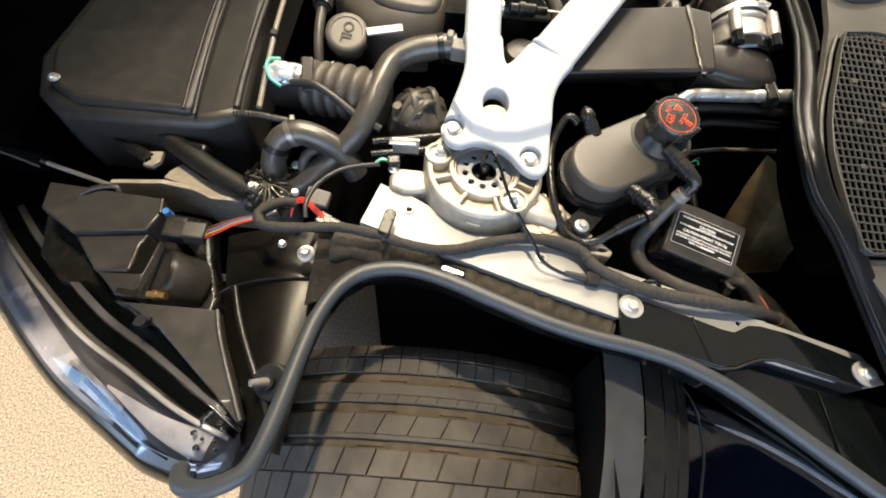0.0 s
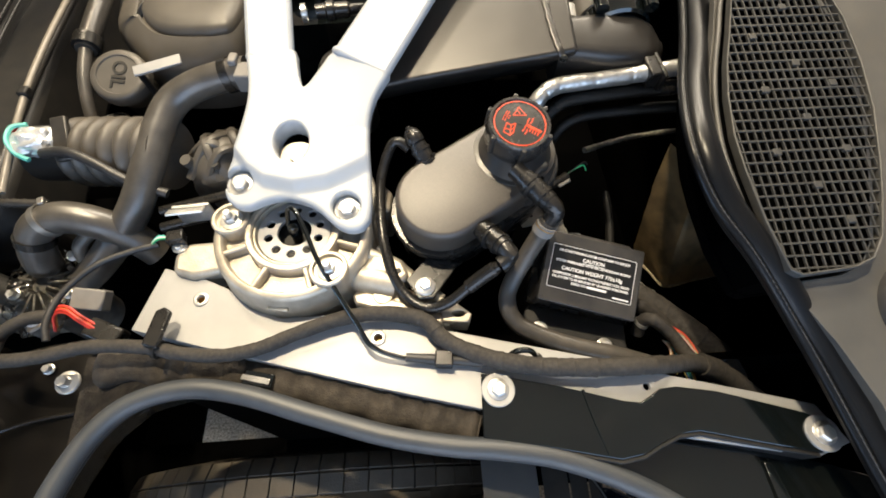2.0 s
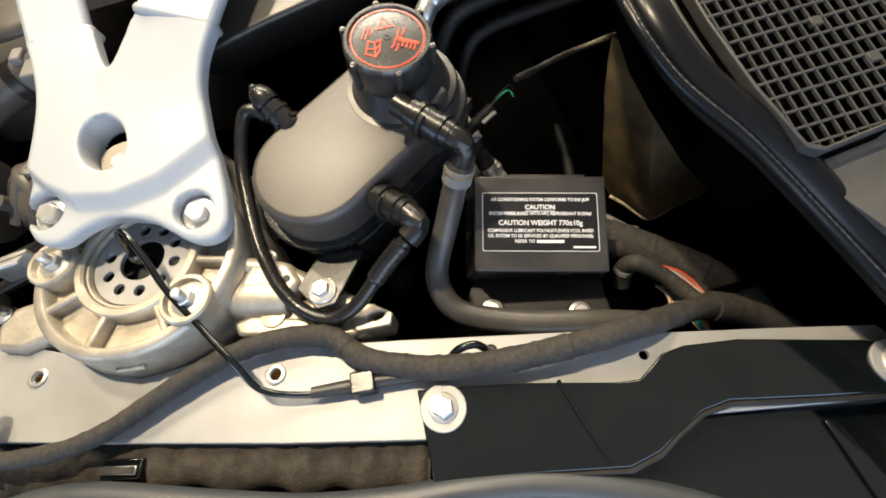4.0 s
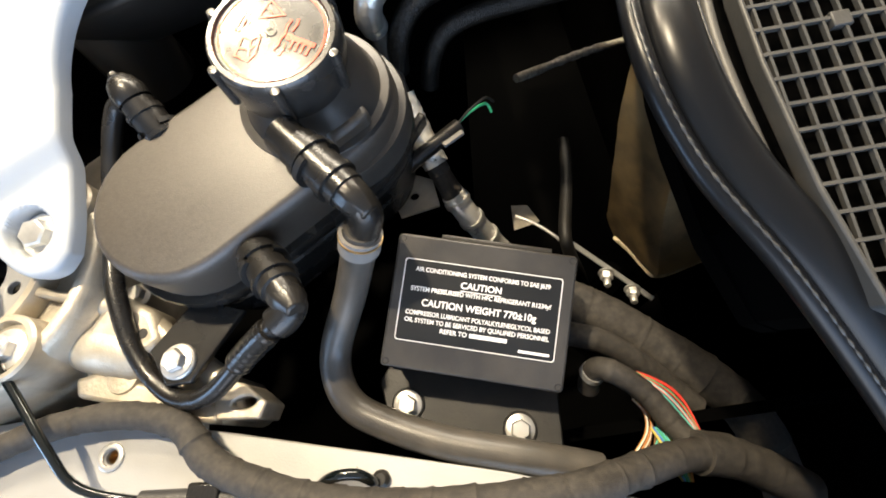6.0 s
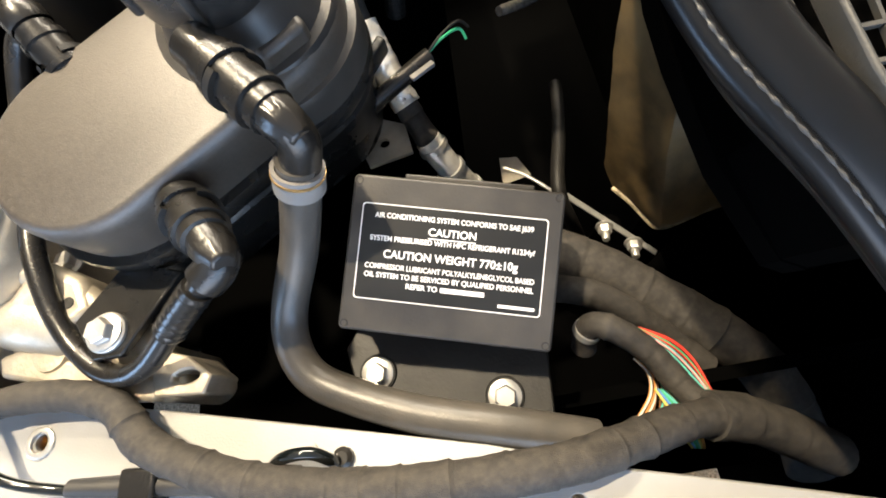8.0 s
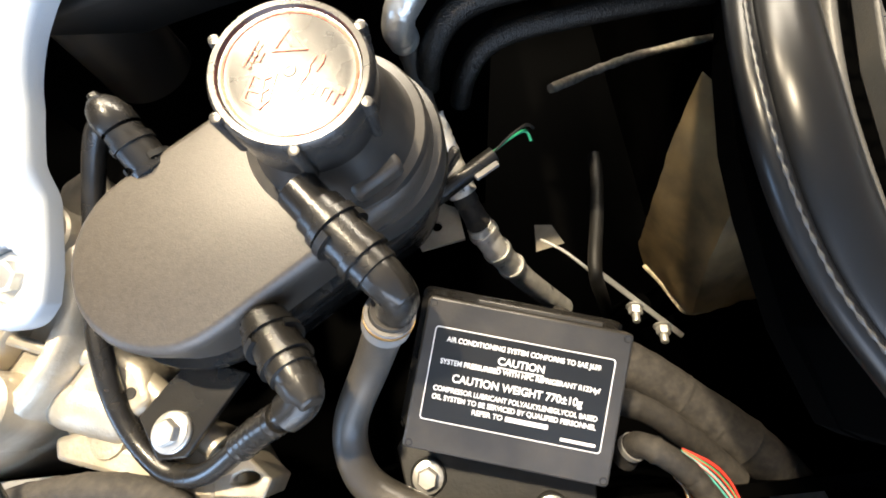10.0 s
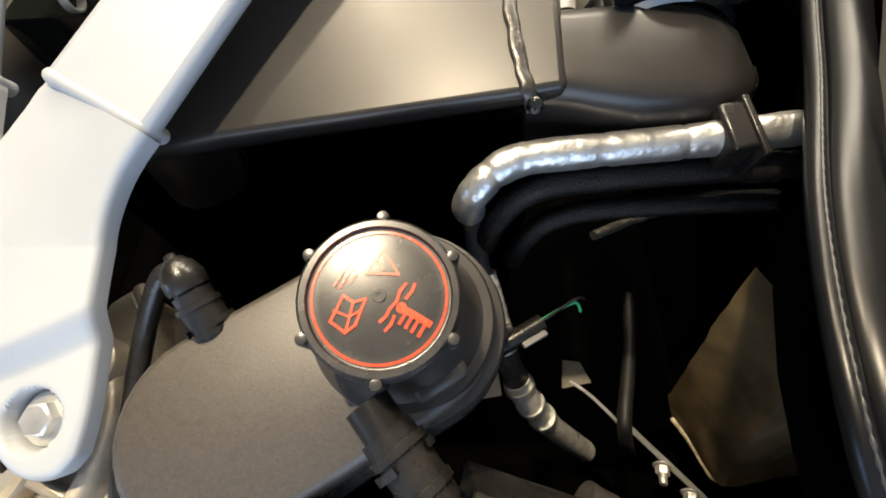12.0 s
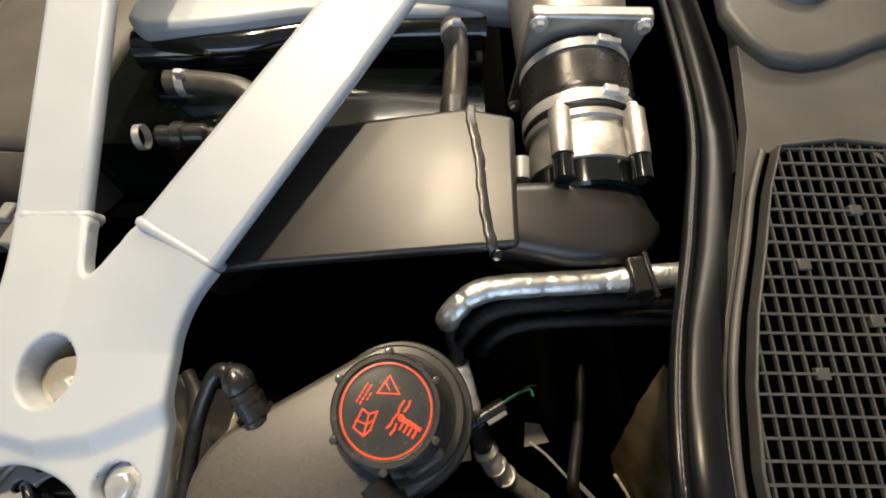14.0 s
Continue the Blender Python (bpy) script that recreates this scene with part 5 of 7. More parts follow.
M_THROTTLE = mat("cast_throttle_metal", (0.40, 0.38, 0.35), 0.40, 0.8, 0.2, 50, 0.4, 450)
M_BRAID = mat("braided_sleeve", (0.005, 0.0046, 0.004), 0.42, 0.3, 1.0, 500, 0.9, 900)
def build_duct():
    m = frame_from((0.42, 0.6, 0.989), (-0.14, -0.25, 1), (1, 0, 0.14))
    k = math.sqrt(1.0625)

    def loc(pts):
        return [(x - 0.42, (y - 0.6) * k) for x, y in pts]

    t = thing("intake_duct", (0.42, 0.63, 0.93), "satin black welded metal intake duct", "intake duct")
    top = loc([(0.195, 0.573), (0.2782, 0.5785), (0.447, 0.583), (0.473, 0.584), (0.475, 0.688), (0.437, 0.699), (0.356, 0.696), (0.255, 0.690)])
    low = loc([(0.215, 0.612), (0.2782, 0.616), (0.447, 0.621), (0.470, 0.622), (0.470, 0.682), (0.436, 0.690), (0.356, 0.688), (0.265, 0.682)])
    part("main_box", loft([[m @ V(x, y, z) for x, y in ring] for ring, z in ((top, 0.0), (top, -0.010), (low, -0.080))]), M_SHIELD, t, bevel=0.0045, seg=4)
    # outlet: the same skin carried on past the seam, falling away to the side
    xs = (0.452, 0.462, 0.475, 0.490, 0.510, 0.530, 0.548, 0.562, 0.574, 0.583, 0.588)
    fronts = np.interp(xs, (0.452, 0.475, 0.510, 0.545, 0.570, 0.588), (0.5845, 0.5800, 0.5720, 0.5715, 0.5800, 0.5960))
    backs = np.interp(xs, (0.452, 0.555, 0.575, 0.588), (0.6340, 0.6360, 0.6290, 0.6120))
    tops = np.interp(xs, (0.452, 0.475, 0.510, 0.545, 0.570, 0.588), (-0.0012, -0.0022, -0.0065, -0.0140, -0.0270, -0.0480))
    rings = []
    for x, yf, yb, zt in zip(xs, fronts, backs, tops):
        ring = [(yf + 0.010, -0.085), (yf + 0.002, -0.070), (yf, zt - 0.016), (yf + 0.0015, zt - 0.008), (yf + 0.005, zt - 0.0028), (yf + 0.010, zt - 0.0006), (yf + 0.016, zt), (yb - 0.010, zt), (yb - 0.004, zt - 0.0012), (yb - 0.001, zt - 0.004), (yb, zt - 0.009), (yb, -0.085)]
        rings.append([m @ V(x - 0.42, (y - 0.6) * k, z) for y, z in ring])
    part("outlet", loft(rings), M_SHIELD, t)
    seam = [m @ V(*p, z) for (p, z) in zip(loc([(0.441, 0.700), (0.441, 0.688), (0.443, 0.675), (0.4465, 0.65), (0.447, 0.63), (0.450, 0.600), (0.453, 0.585), (0.455, 0.579)]), (-0.002, 0.001, 0.0015, 0.0012, 0.0015, 0.0012, 0.0, -0.008))]
    part("weld_seam", tube([p + V(0.0004 * math.sin(i * 2.3), 0, 0) for i, p in enumerate(glide(seam, 4))], 0.0040, 12, 6, lambda s, total: 1 + 0.16 * noise.noise(V(s * 90, 7, 0)), 0.35), M_SEAM, t)
    b = m @ V(0.036, -0.0215, -0.004)
    part("spot_weld", lathe([(0.005, -0.002), (0.0042, 0.002), (0.002, 0.0035), (0, 0.004)], frame_from(b, (0, -0.2, 1), (1, 0, 0)), 14), M_GLOSS, t)
    part("back_boss", rod((0.425, 0.688, 0.995), (0.425, 0.72, 1.0), 0.012, 20), M_SHIELD, t)


build_duct()


def build_throttle():
    a, b = V(0.537, 0.620, 0.962), V(0.534, 0.86, 1.016)
    m = along(a, b)
    # stations along the axis
    def Z(z):
        return float(np.interp(z, (0, 0.015, 0.058, 0.106, 0.114, 0.166, 0.174, 0.186, 0.40), (0.0, 0.020, 0.041, 0.084, 0.097, 0.146, 0.155, 0.170, 0.36)))

    def turned(prof):
        return [(r, Z(z)) for r, z in prof]

    t = thing("throttle_body", (0.53, 0.68, 0.94), "bright cast aluminium throttle body with rubber coupling", "throttle body")
    part("lower_ring", lathe(turned([(0.040, 0.015), (0.0435, 0.02), (0.0435, 0.058), (0.041, 0.060)]), m, 48), M_GLOSS, t, "black lower housing")
    part("housing", lathe(turned([(0.041, 0.058), (0.0455, 0.060), (0.0455, 0.088), (0.0435, 0.092), (0.0435, 0.098), (0.047, 0.100), (0.047, 0.106), (0.040, 0.107)]), m, 48), M_THROTTLE, t)
    for ang in (35, 145, 215, 325):
        q = m @ pose(0, 0, 0, 0, 0, ang) @ Matrix.Translation((0.0515, 0, 0))
        part("lug", lathe(turned([(0, 0.058), (0.0085, 0.060), (0.0085, 0.104), (0.0070, 0.106), (0, 0.106)]), q, 20), M_THROTTLE, t)
        part("lower_lug", lathe(turned([(0, 0.018), (0.0080, 0.020), (0.0080, 0.058), (0, 0.058)]), q, 18), M_GLOSS, t)
        bolt(t, q @ V(0, 0, Z(0.106)), m.to_3x3() @ V(0, 0, 1), hexr=0.0045, height=0.006, flange=0.006)
    part("coupling", lathe(turned([(0.040, 0.106), (0.0475, 0.109), (0.0475, 0.119)] + [(0.0482 + 0.0012 * (i % 2), 0.122 + 0.0036 * i) for i in range(10)] + [(0.0475, 0.160), (0.0475, 0.172), (0.040, 0.174)]), m, 48), M_PLASTIC, t, "black rubber coupling")
    for z in (0.114, 0.166):
        c = part("band_clamp", lathe(turned([(0.0478, z - 0.004), (0.0487, z - 0.004), (0.0487, z + 0.004), (0.0478, z + 0.004)]), m, 48, None, True), M_STEEL, t)
        s = m @ pose(0, 0, 0, 0, 0, 12) @ Matrix.Translation((0.051, 0, Z(z)))
        part("clamp_screw", box((0.006, 0.012, 0.007), s), M_STEEL, c, bevel=0.001)
        part("screw_head", rod(s @ V(0, 0.005, 0), s @ V(0, 0.014, 0), 0.0036, 6), M_STEEL, c)
    f = prism([(-0.062, -0.05), (-0.062, 0.05), (0.062, 0.05), (0.062, -0.05)], Z(0.176), Z(0.186), m, [ring_points(0, 0, 0.035)])
    part("flange", f, M_THROTTLE, t, bevel=0.003)
    part("manifold_mouth", lathe(turned([(0.038, 0.186), (0.050, 0.187), (0.055, 0.26), (0.055, 0.40)]), m, 40), M_THROTTLE, t)
    for sx, sy in ((-0.054, 0.043), (-0.054, -0.043), (0.054, 0.043), (0.054, -0.043)):
        bolt(t, m @ V(sx, sy, Z(0.176)), m.to_3x3() @ V(0, 0, -1), hexr=0.0055, height=0.006, flange=0.0075)
    part("plug", rod((0.480, 0.650, 0.985), (0.480, 0.668, 0.99), 0.007, 18), M_ALU, t)


build_throttle()


# ---------------------------------------------------------------- foil pipe, clip, dark hoses
def crumple(bm, depth, scale):
    """Pushes a skin in and out by folded noise, as in crushed foil."""
    bm.normal_update()
    for v in bm.verts:
        v.co += v.normal * depth * (1 - 2.6 * abs(noise.noise(v.co * scale)))
    return bm


def build_pipes():
    t = thing("foil_pipe", (0.5, 0.56, 0.94), "silver foil wrapped air conditioning pipe", "pipe")
    random.seed(5)
    part("wrap", crumple(tube([(0.424, 0.552, 0.925), (0.4225, 0.548, 0.938), (0.4265, 0.5495, 0.950), (0.438, 0.558, 0.957), (0.455, 0.564, 0.960), (0.490, 0.567, 0.962), (0.530, 0.569, 0.965), (0.556, 0.570, 0.968), (0.580, 0.572, 0.970), (0.600, 0.573, 0.972), (0.64, 0.575, 0.972)], 0.0094, 36, 30, lambda s, total: 1 + 0.05 * noise.noise(V(s * 70, 0, 0)) - 0.07 * max(0.0, math.sin(s * 150 + 2 * math.sin(s * 37))) ** 14), 0.00022, 170), M_FOIL, t)
    part("sleeve", tube([(0.424, 0.552, 0.928), (0.427, 0.549, 0.905), (0.431, 0.536, 0.888), (0.434, 0.527, 0.879)], 0.0065, 14, 10, wrapped), M_TAPE, t, "dark woven sleeve")
    part("lower_wrap", crumple(tube([(0.433, 0.529, 0.881), (0.438, 0.514, 0.868), (0.445, 0.497, 0.852), (0.450, 0.487, 0.843)], 0.0097, 28, 26, lambda s, total: 1 + 0.06 * noise.noise(V(s * 160, 3, 0))), 0.0008, 150), M_FOIL_DULL, t, "dull foil wrap")
    part("lower_sleeve", tube([(0.447, 0.492, 0.848), (0.453, 0.480, 0.836), (0.463, 0.465, 0.815)], 0.0088, 18, 20, wrapped), M_TAPE, t, "dark woven sleeve")
    part("joint", tube([(0.459, 0.470, 0.823), (0.470, 0.458, 0.802), (0.484, 0.450, 0.775), (0.500, 0.443, 0.745), (0.540, 0.430, 0.68)], 0.0100, 24, 10), M_FOIL_DULL, t, "dull grey pipe joint")
    for a, b in (((0.462, 0.4665, 0.817), (0.466, 0.462, 0.809)), ((0.472, 0.457, 0.798), (0.476, 0.4545, 0.790)), ((0.484, 0.450, 0.775), (0.487, 0.4485, 0.769))):
        part("crimp_band", lathe([(0.0098, -0.002), (0.0116, -0.002), (0.0116, 0.002), (0.0098, 0.002)], along(a, b), 24, None, True), M_STEEL, t)
    c = thing("pipe_clip", (0.561, 0.570, 0.96), "black plastic pipe clip over the foil pipe", "clip")
    part("block", box((0.014, 0.028, 0.022), pose(0.561, 0.570, 0.970, 8, 0, 8)), M_PLASTIC, c, bevel=0.002)
    part("strap", box((0.004, 0.036, 0.026), pose(0.569, 0.570, 0.969, 8, 0, 8)), M_PLASTIC, c, bevel=0.001)
    h = thing("braided_hose", (0.52, 0.55, 0.93), "black braided hose under the foil pipe", "hose")
    part("tube", tube([(0.434, 0.546, 0.890), (0.438, 0.546, 0.915), (0.450, 0.552, 0.934), (0.470, 0.558, 0.942), (0.505, 0.561, 0.945), (0.540, 0.563, 0.947), (0.575, 0.564, 0.949), (0.61, 0.566, 0.95)], 0.0078, 16, 16, lambda s, total: 1 + 0.03 * math.sin(s * 1500)), M_BRAID, h)
    part("inner_tube", tube([(0.455, 0.545, 0.870), (0.460, 0.546, 0.895), (0.472, 0.550, 0.913), (0.495, 0.554, 0.920), (0.535, 0.556, 0.923), (0.575, 0.557, 0.925), (0.61, 0.558, 0.925)], 0.0070, 16, 16, lambda s, total: 1 + 0.03 * math.sin(s * 1500)), M_BRAID, h)
    part("sleeve_end", rod((0.5785, 0.5642, 0.9492), (0.598, 0.5652, 0.9497), 0.0090, 18), M_PLASTIC, h)
    hose("earth_cable", [(0.5404, 0.6024, 0.8), (0.5653, 0.6174, 0.79), (0.5997, 0.6334, 0.7825), (0.6441, 0.6489, 0.7753), (0.7127, 0.6614, 0.7703), (0.7820, 0.6700, 0.7680)], 0.0042, M_STEELB, "thin braided metal cable in the dark bay", "cable", lambda s, total: 1 + 0.12 * math.sin(s * 1500))
    hose("drain_hose", [(0.592, 0.575, 0.722), (0.587, 0.546, 0.727), (0.574, 0.498, 0.738), (0.562, 0.458, 0.744), (0.562, 0.440, 0.735), (0.578, 0.428, 0.690), (0.600, 0.420, 0.620)], 0.0062, M_DULL, "black rubber drain hose bending down", "hose")


M_FOIL_DULL = mat("dull_foil", (0.78, 0.76, 0.71), 0.30, 0.40, 0.25, 60, 1.0, 130)
M_STEELB = mat("braided_steel", (0.45, 0.42, 0.36), 0.4, 0.9, 0.4, 200, 1.0, 900)
build_pipes()


M_SCUFF = mat("scuffed_pale_edge", (0.52, 0.43, 0.28), 0.5, 0.1, 0.7, 90, 0.6, 200, 0.4)


def build_small_rear():
    s = thing("level_sensor", (0.46, 0.478, 0.865), "small black level sensor plug with a green wire", "sensor")
    part("plug", rod((0.428, 0.472, 0.868), (0.472, 0.498, 0.873), 0.0062, 18, None, 0.0056), M_PLASTIC, s)
    part("latch", box((0.018, 0.004, 0.003), frame_from((0.466, 0.486, 0.874), (0, 0, 1), (0.86, 0.5, 0.1))), M_GREYPL, s, bevel=0.0006)
    part("green_wire", tube([(0.471, 0.498, 0.875), (0.482, 0.504, 0.879), (0.494, 0.509, 0.879), (0.498, 0.505, 0.873)], 0.0010, 8), M_WIRES["green"], s, "green wire")
    part("dark_wire", tube([(0.471, 0.497, 0.876), (0.482, 0.503, 0.883), (0.494, 0.510, 0.884), (0.501, 0.513, 0.875)], 0.0009, 8), M_DULL, s)
    b = thing("stud_bracket", (0.60, 0.38, 0.70), "thin steel bracket with two studs and nuts", "bracket")
    part("strip", box((0.098, 0.0050, 0.0025), frame_from((0.604, 0.417, 0.7135), (0.1, -0.35, 0.9), (0.056, -0.054, -0.001))), M_STEEL, b, bevel=0.0005)
    for p in ((0.598, 0.417, 0.712), (0.617, 0.396, 0.714)):
        bolt(b, p, (-0.20, -0.75, 0.30), hexr=0.0060, height=0.009, flange=0.0078, name="nut", stud=0.0034)
    # stem in the bay's near black, which carries the shade in its colour
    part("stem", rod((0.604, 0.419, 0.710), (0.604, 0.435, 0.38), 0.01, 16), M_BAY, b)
    tab = thing("drilled_tab", (0.44, 0.49, 0.78), "small steel tab with a drilled hole", "tab")
    part("tab_plate", prism([(-0.018, -0.012), (0.014, -0.018), (0.020, 0.006), (0.006, 0.022), (-0.016, 0.014)], -0.0015, 0.0015, pose(0.428, 0.470, 0.828, 0, 0, 20), [ring_points(0, 0, 0.004, n=14)]), M_CAST, tab)
    w = thing("bent_wire_clip", (0.55, 0.49, 0.70), "thin bent wire clip beside a pale tab", "wire clip")
    part("wire", tube([(0.5204, 0.4866, 0.7306), (0.5366, 0.4735, 0.7336), (0.5536, 0.4555, 0.7336), (0.5698, 0.4394, 0.7248)], 0.0016, 8), M_STEEL, w)
    part("tab_plate", prism([(-0.014, -0.010), (0.016, -0.012), (0.010, 0.010), (-0.006, 0.016)], -0.001, 0.001, pose(0.531, 0.498, 0.703, 20, 0, 15)), M_CAST, w)
    g = thing("drain_shield", (0.63, 0.45, 0.70), "dusty bronze coloured moulded shield beside the bulkhead", "shield")
    # a funnel that widens downwards and ends in a scuffed, turned-in lip
    edge = ((0.6100, 0.5280, 0.890), (0.6060, 0.5120, 0.845), (0.6080, 0.4960, 0.795), (0.6130, 0.4800, 0.735), (0.6145, 0.4740, 0.715), (0.6210, 0.4560, 0.700))
    front = ((0.6280, 0.4800, 0.900), (0.6300, 0.4600, 0.850), (0.6320, 0.4400, 0.800), (0.6360, 0.4160, 0.750), (0.6380, 0.4060, 0.732), (0.6430, 0.4120, 0.714))
    back = ((0.7200, 0.4900, 0.900), (0.7200, 0.4680, 0.850), (0.7200, 0.4460, 0.800), (0.7200, 0.4250, 0.750), (0.7200, 0.4130, 0.728), (0.7200, 0.4200, 0.708))
    lines = [glide(q, 6) for q in (edge, front, back)]
    def funnel(u, v):
        n = len(lines[0]) - 1
        i = min(int(v * n), n - 1)
        a, b, c = (q[i].lerp(q[i + 1], v * n - i) for q in lines)
        f = u * u * (3 - 2 * u)
        p = (a.lerp(b, min(1.0, u * 2.2)) if u < 0.4545 else b.lerp(c, (u - 0.4545) / 0.5455))
        return p + V(0, -0.006 * math.sin(math.pi * f), 0) + V(0.002, 0.003, 0) * noise.noise(p * 26) + V(0, 0.0022, 0) * noise.noise(p * 70)
    part("shell", sheet(funnel, 40, 48, 0.003), M_BRONZE, g)
    part("lip_bead", tube([funnel(u / 12, 0.995) for u in range(13)], 0.0026, 8, 3), M_SCUFF, g, "scuffed pale lip")
    # mount coloured near black for the shade behind the shield
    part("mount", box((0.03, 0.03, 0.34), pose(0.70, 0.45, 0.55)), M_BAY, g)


build_small_rear()

# ---------------------------------------------------------------- engine top
M_STEELDARK = mat("dull_clamp_steel", (0.30, 0.29, 0.27), 0.35, 0.7, 0.2, 80, 0.1, 600)
M_CASTDARK = mat("dark_grey_casting", (0.16, 0.145, 0.125), 0.33, 0.35, 0.3, 60, 0.3, 500)
def build_engine_top():
    M_COVER = mat("moulded_grey_cover", (0.088, 0.080, 0.069), 0.42, 0, 0.12, 20, 0.15, 700, 0.06)
    e = thing("engine_cover", (0.05, 0.85, 0.93), "dark grey moulded engine cover with a sunk panel", "engine cover")
    rim = [(-0.165, 1.05), (-0.150, 0.812), (-0.125, 0.755), (-0.109, 0.733), (-0.074, 0.692), (-0.0445, 0.683), (0.0, 0.681), (0.033, 0.688), (0.058, 0.710), (0.070, 0.80), (0.075, 1.05)]
    sunk = [(-0.120, 1.05), (-0.0963, 0.785), (-0.088, 0.762), (-0.0795, 0.7457), (-0.0577, 0.7227), (-0.0336, 0.7131), (0.0, 0.710), (0.028, 0.711), (0.048, 0.725), (0.057, 0.80), (0.060, 1.05)]
    rim, sunk = (glide([(x, y, 0) for x, y in q], 5, True) for q in (rim, sunk))
    mid = V(-0.015, 0.90, 0)

    def ringed(k, z, d=0.0):
        """An outline between rim (0) and groove (1), drawn in by d."""
        pts = [a.lerp(b, k) for a, b in zip(rim, sunk)]
        return [p + (mid - p).normalized() * d + V(0, 0, z) for p in pts]
    part("shell", loft([ringed(0, 0.84), ringed(0, 0.893), ringed(0.06, 0.907), ringed(0.18, 0.917), ringed(0.40, 0.926), ringed(0.75, 0.935), ringed(0.93, 0.9385), ringed(1, 0.9375), ringed(1, 0.933)]), M_COVER, e)
    part("raised_panel", loft([ringed(1, 0.925, 0.004), ringed(1, 0.937, 0.005), ringed(1, 0.943, 0.0075), ringed(1, 0.947, 0.014), ringed(1, 0.950, 0.030), ringed(1, 0.952, 0.055)]), M_COVER, e)
    o = thing("oil_filler_cap", (-0.084, 0.659, 0.90), "round black oil filler cap with raised letters", "oil cap")
    m = frame_from((-0.098, 0.659, 0.923), (0.05, -0.42, 1), (1, 0, 0))
    part("cap", lathe([(0, 0), (0.0255, 0), (0.0265, 0.0016), (0.0315, 0.0016), (0.0345, -0.0006), (0.036, -0.005), (0.036, -0.016), (0.028, -0.018), (0.026, -0.045)], m, 48), M_COVER, o)
    writing("OIL", 0.024, m @ pose(0.0005, 0, 0.0004, 0, 0, -97) @ Matrix.Rotation(math.pi, 4, "Z") @ Matrix.Rotation(math.pi, 4, "Z"), M_DULL, o, depth=0.0009)
    part("stem", lathe([(0.026, -0.10), (0.026, -0.02)], m, 30), M_DULL, o)
    d = thing("dipstick_handle", (-0.03, 0.645, 0.93), "flat bright metal dipstick handle beside the oil cap", "dipstick")
    a, b = V(-0.060, 0.636, 0.943), V(-0.004, 0.650, 0.950)
    part("blade", box(((b - a).length, 0.0135, 0.004), frame_from((a + b) / 2, (0, -0.35, 1), b - a)), M_ALU, d, bevel=0.001)
    part("stem", rod((-0.058, 0.640, 0.942), (-0.062, 0.655, 0.88), 0.004, 12), M_DULL, d)
    f = thing("filler_mount", (-0.152, 0.70, 0.86), "black mounting ear with a bolt below the oil cap", "mount")
    part("ear", lathe([(0, 0.84), (0.022, 0.84), (0.021, 0.884), (0.017, 0.887), (0.011, 0.885), (0, 0.884)], Matrix.Translation((-0.112, 0.612, 0)), 28), M_PLASTIC, f)
    bolt(f, (-0.112, 0.612, 0.885), hexr=0.005, height=0.005, flange=0.0065)
    # pipe with clamp that comes down beside the cap
    p = thing("breather_pipe", (-0.155, 0.72, 0.90), "black breather pipe with a clamp beside the oil cap", "pipe")
    part("upper", tube([(-0.150, 1.0, 0.95), (-0.148, 0.86, 0.945), (-0.146, 0.76, 0.938), (-0.146, 0.70, 0.930)], 0.0125, 16), M_SATIN, p)
    part("clamp", lathe([(0.013, -0.008), (0.017, -0.008), (0.017, 0.008), (0.013, 0.008)], along((-0.146, 0.712, 0.932), (-0.146, 0.66, 0.92)), 20, None, True), M_PLASTIC, p)
    part("lower", tube([(-0.146, 0.70, 0.930), (-0.145, 0.66, 0.915), (-0.140, 0.62, 0.890), (-0.130, 0.59, 0.86)], 0.008, 14), M_HOSE, p)
    h = thing("coolant_hose", (-0.04, 0.52, 0.85), "smooth black coolant hose bent over the engine front", "hose")
    part("clamp", lathe([(0.0186, -0.005), (0.0202, -0.005), (0.0202, 0.005), (0.0186, 0.005)], along((0.060, 0.6172, 0.9485), (0.045, 0.615, 0.946)), 28, None, True), M_PLASTIC, h)
    part("tube", tube([(0.085, 0.618, 0.952), (0.056, 0.617, 0.948), (0.018, 0.611, 0.940), (-0.012, 0.593, 0.930), (-0.028, 0.556, 0.916), (-0.040, 0.515, 0.898), (-0.060, 0.478, 0.872), (-0.100, 0.450, 0.835), (-0.145, 0.430, 0.800), (-0.185, 0.415, 0.78)], 0.0185, 20, 10), M_COOLANT, h)
    g = thing("hose_connector", (0.08, 0.60, 0.94), "grey plastic connector block at the hose end", "connector")
    part("block", box((0.030, 0.026, 0.024), pose(0.092, 0.602, 0.957, 0, 0, -5)), M_GREYPL, g, bevel=0.002)
    part("latch", box((0.010, 0.016, 0.012), pose(0.073, 0.618, 0.968, 0, 0, -5)), M_GREYPL, g, bevel=0.002)
    h = thing("thermostat_hose", (-0.12, 0.455, 0.85), "short bent black coolant hose at the thermostat", "hose")
    part("tube", tube([(-0.055, 0.452, 0.815), (-0.070, 0.458, 0.842), (-0.096, 0.464, 0.868), (-0.135, 0.468, 0.880), (-0.165, 0.460, 0.872), (-0.180, 0.446, 0.845), (-0.184, 0.436, 0.82)], 0.0190, 20, 10), M_COOLANT, h)
    part("clamp", lathe([(0.0190, -0.005), (0.0206, -0.005), (0.0206, 0.005), (0.0190, 0.005)], along((-0.174, 0.453, 0.860), (-0.180, 0.446, 0.845)), 28, None, True), M_PLASTIC, h)
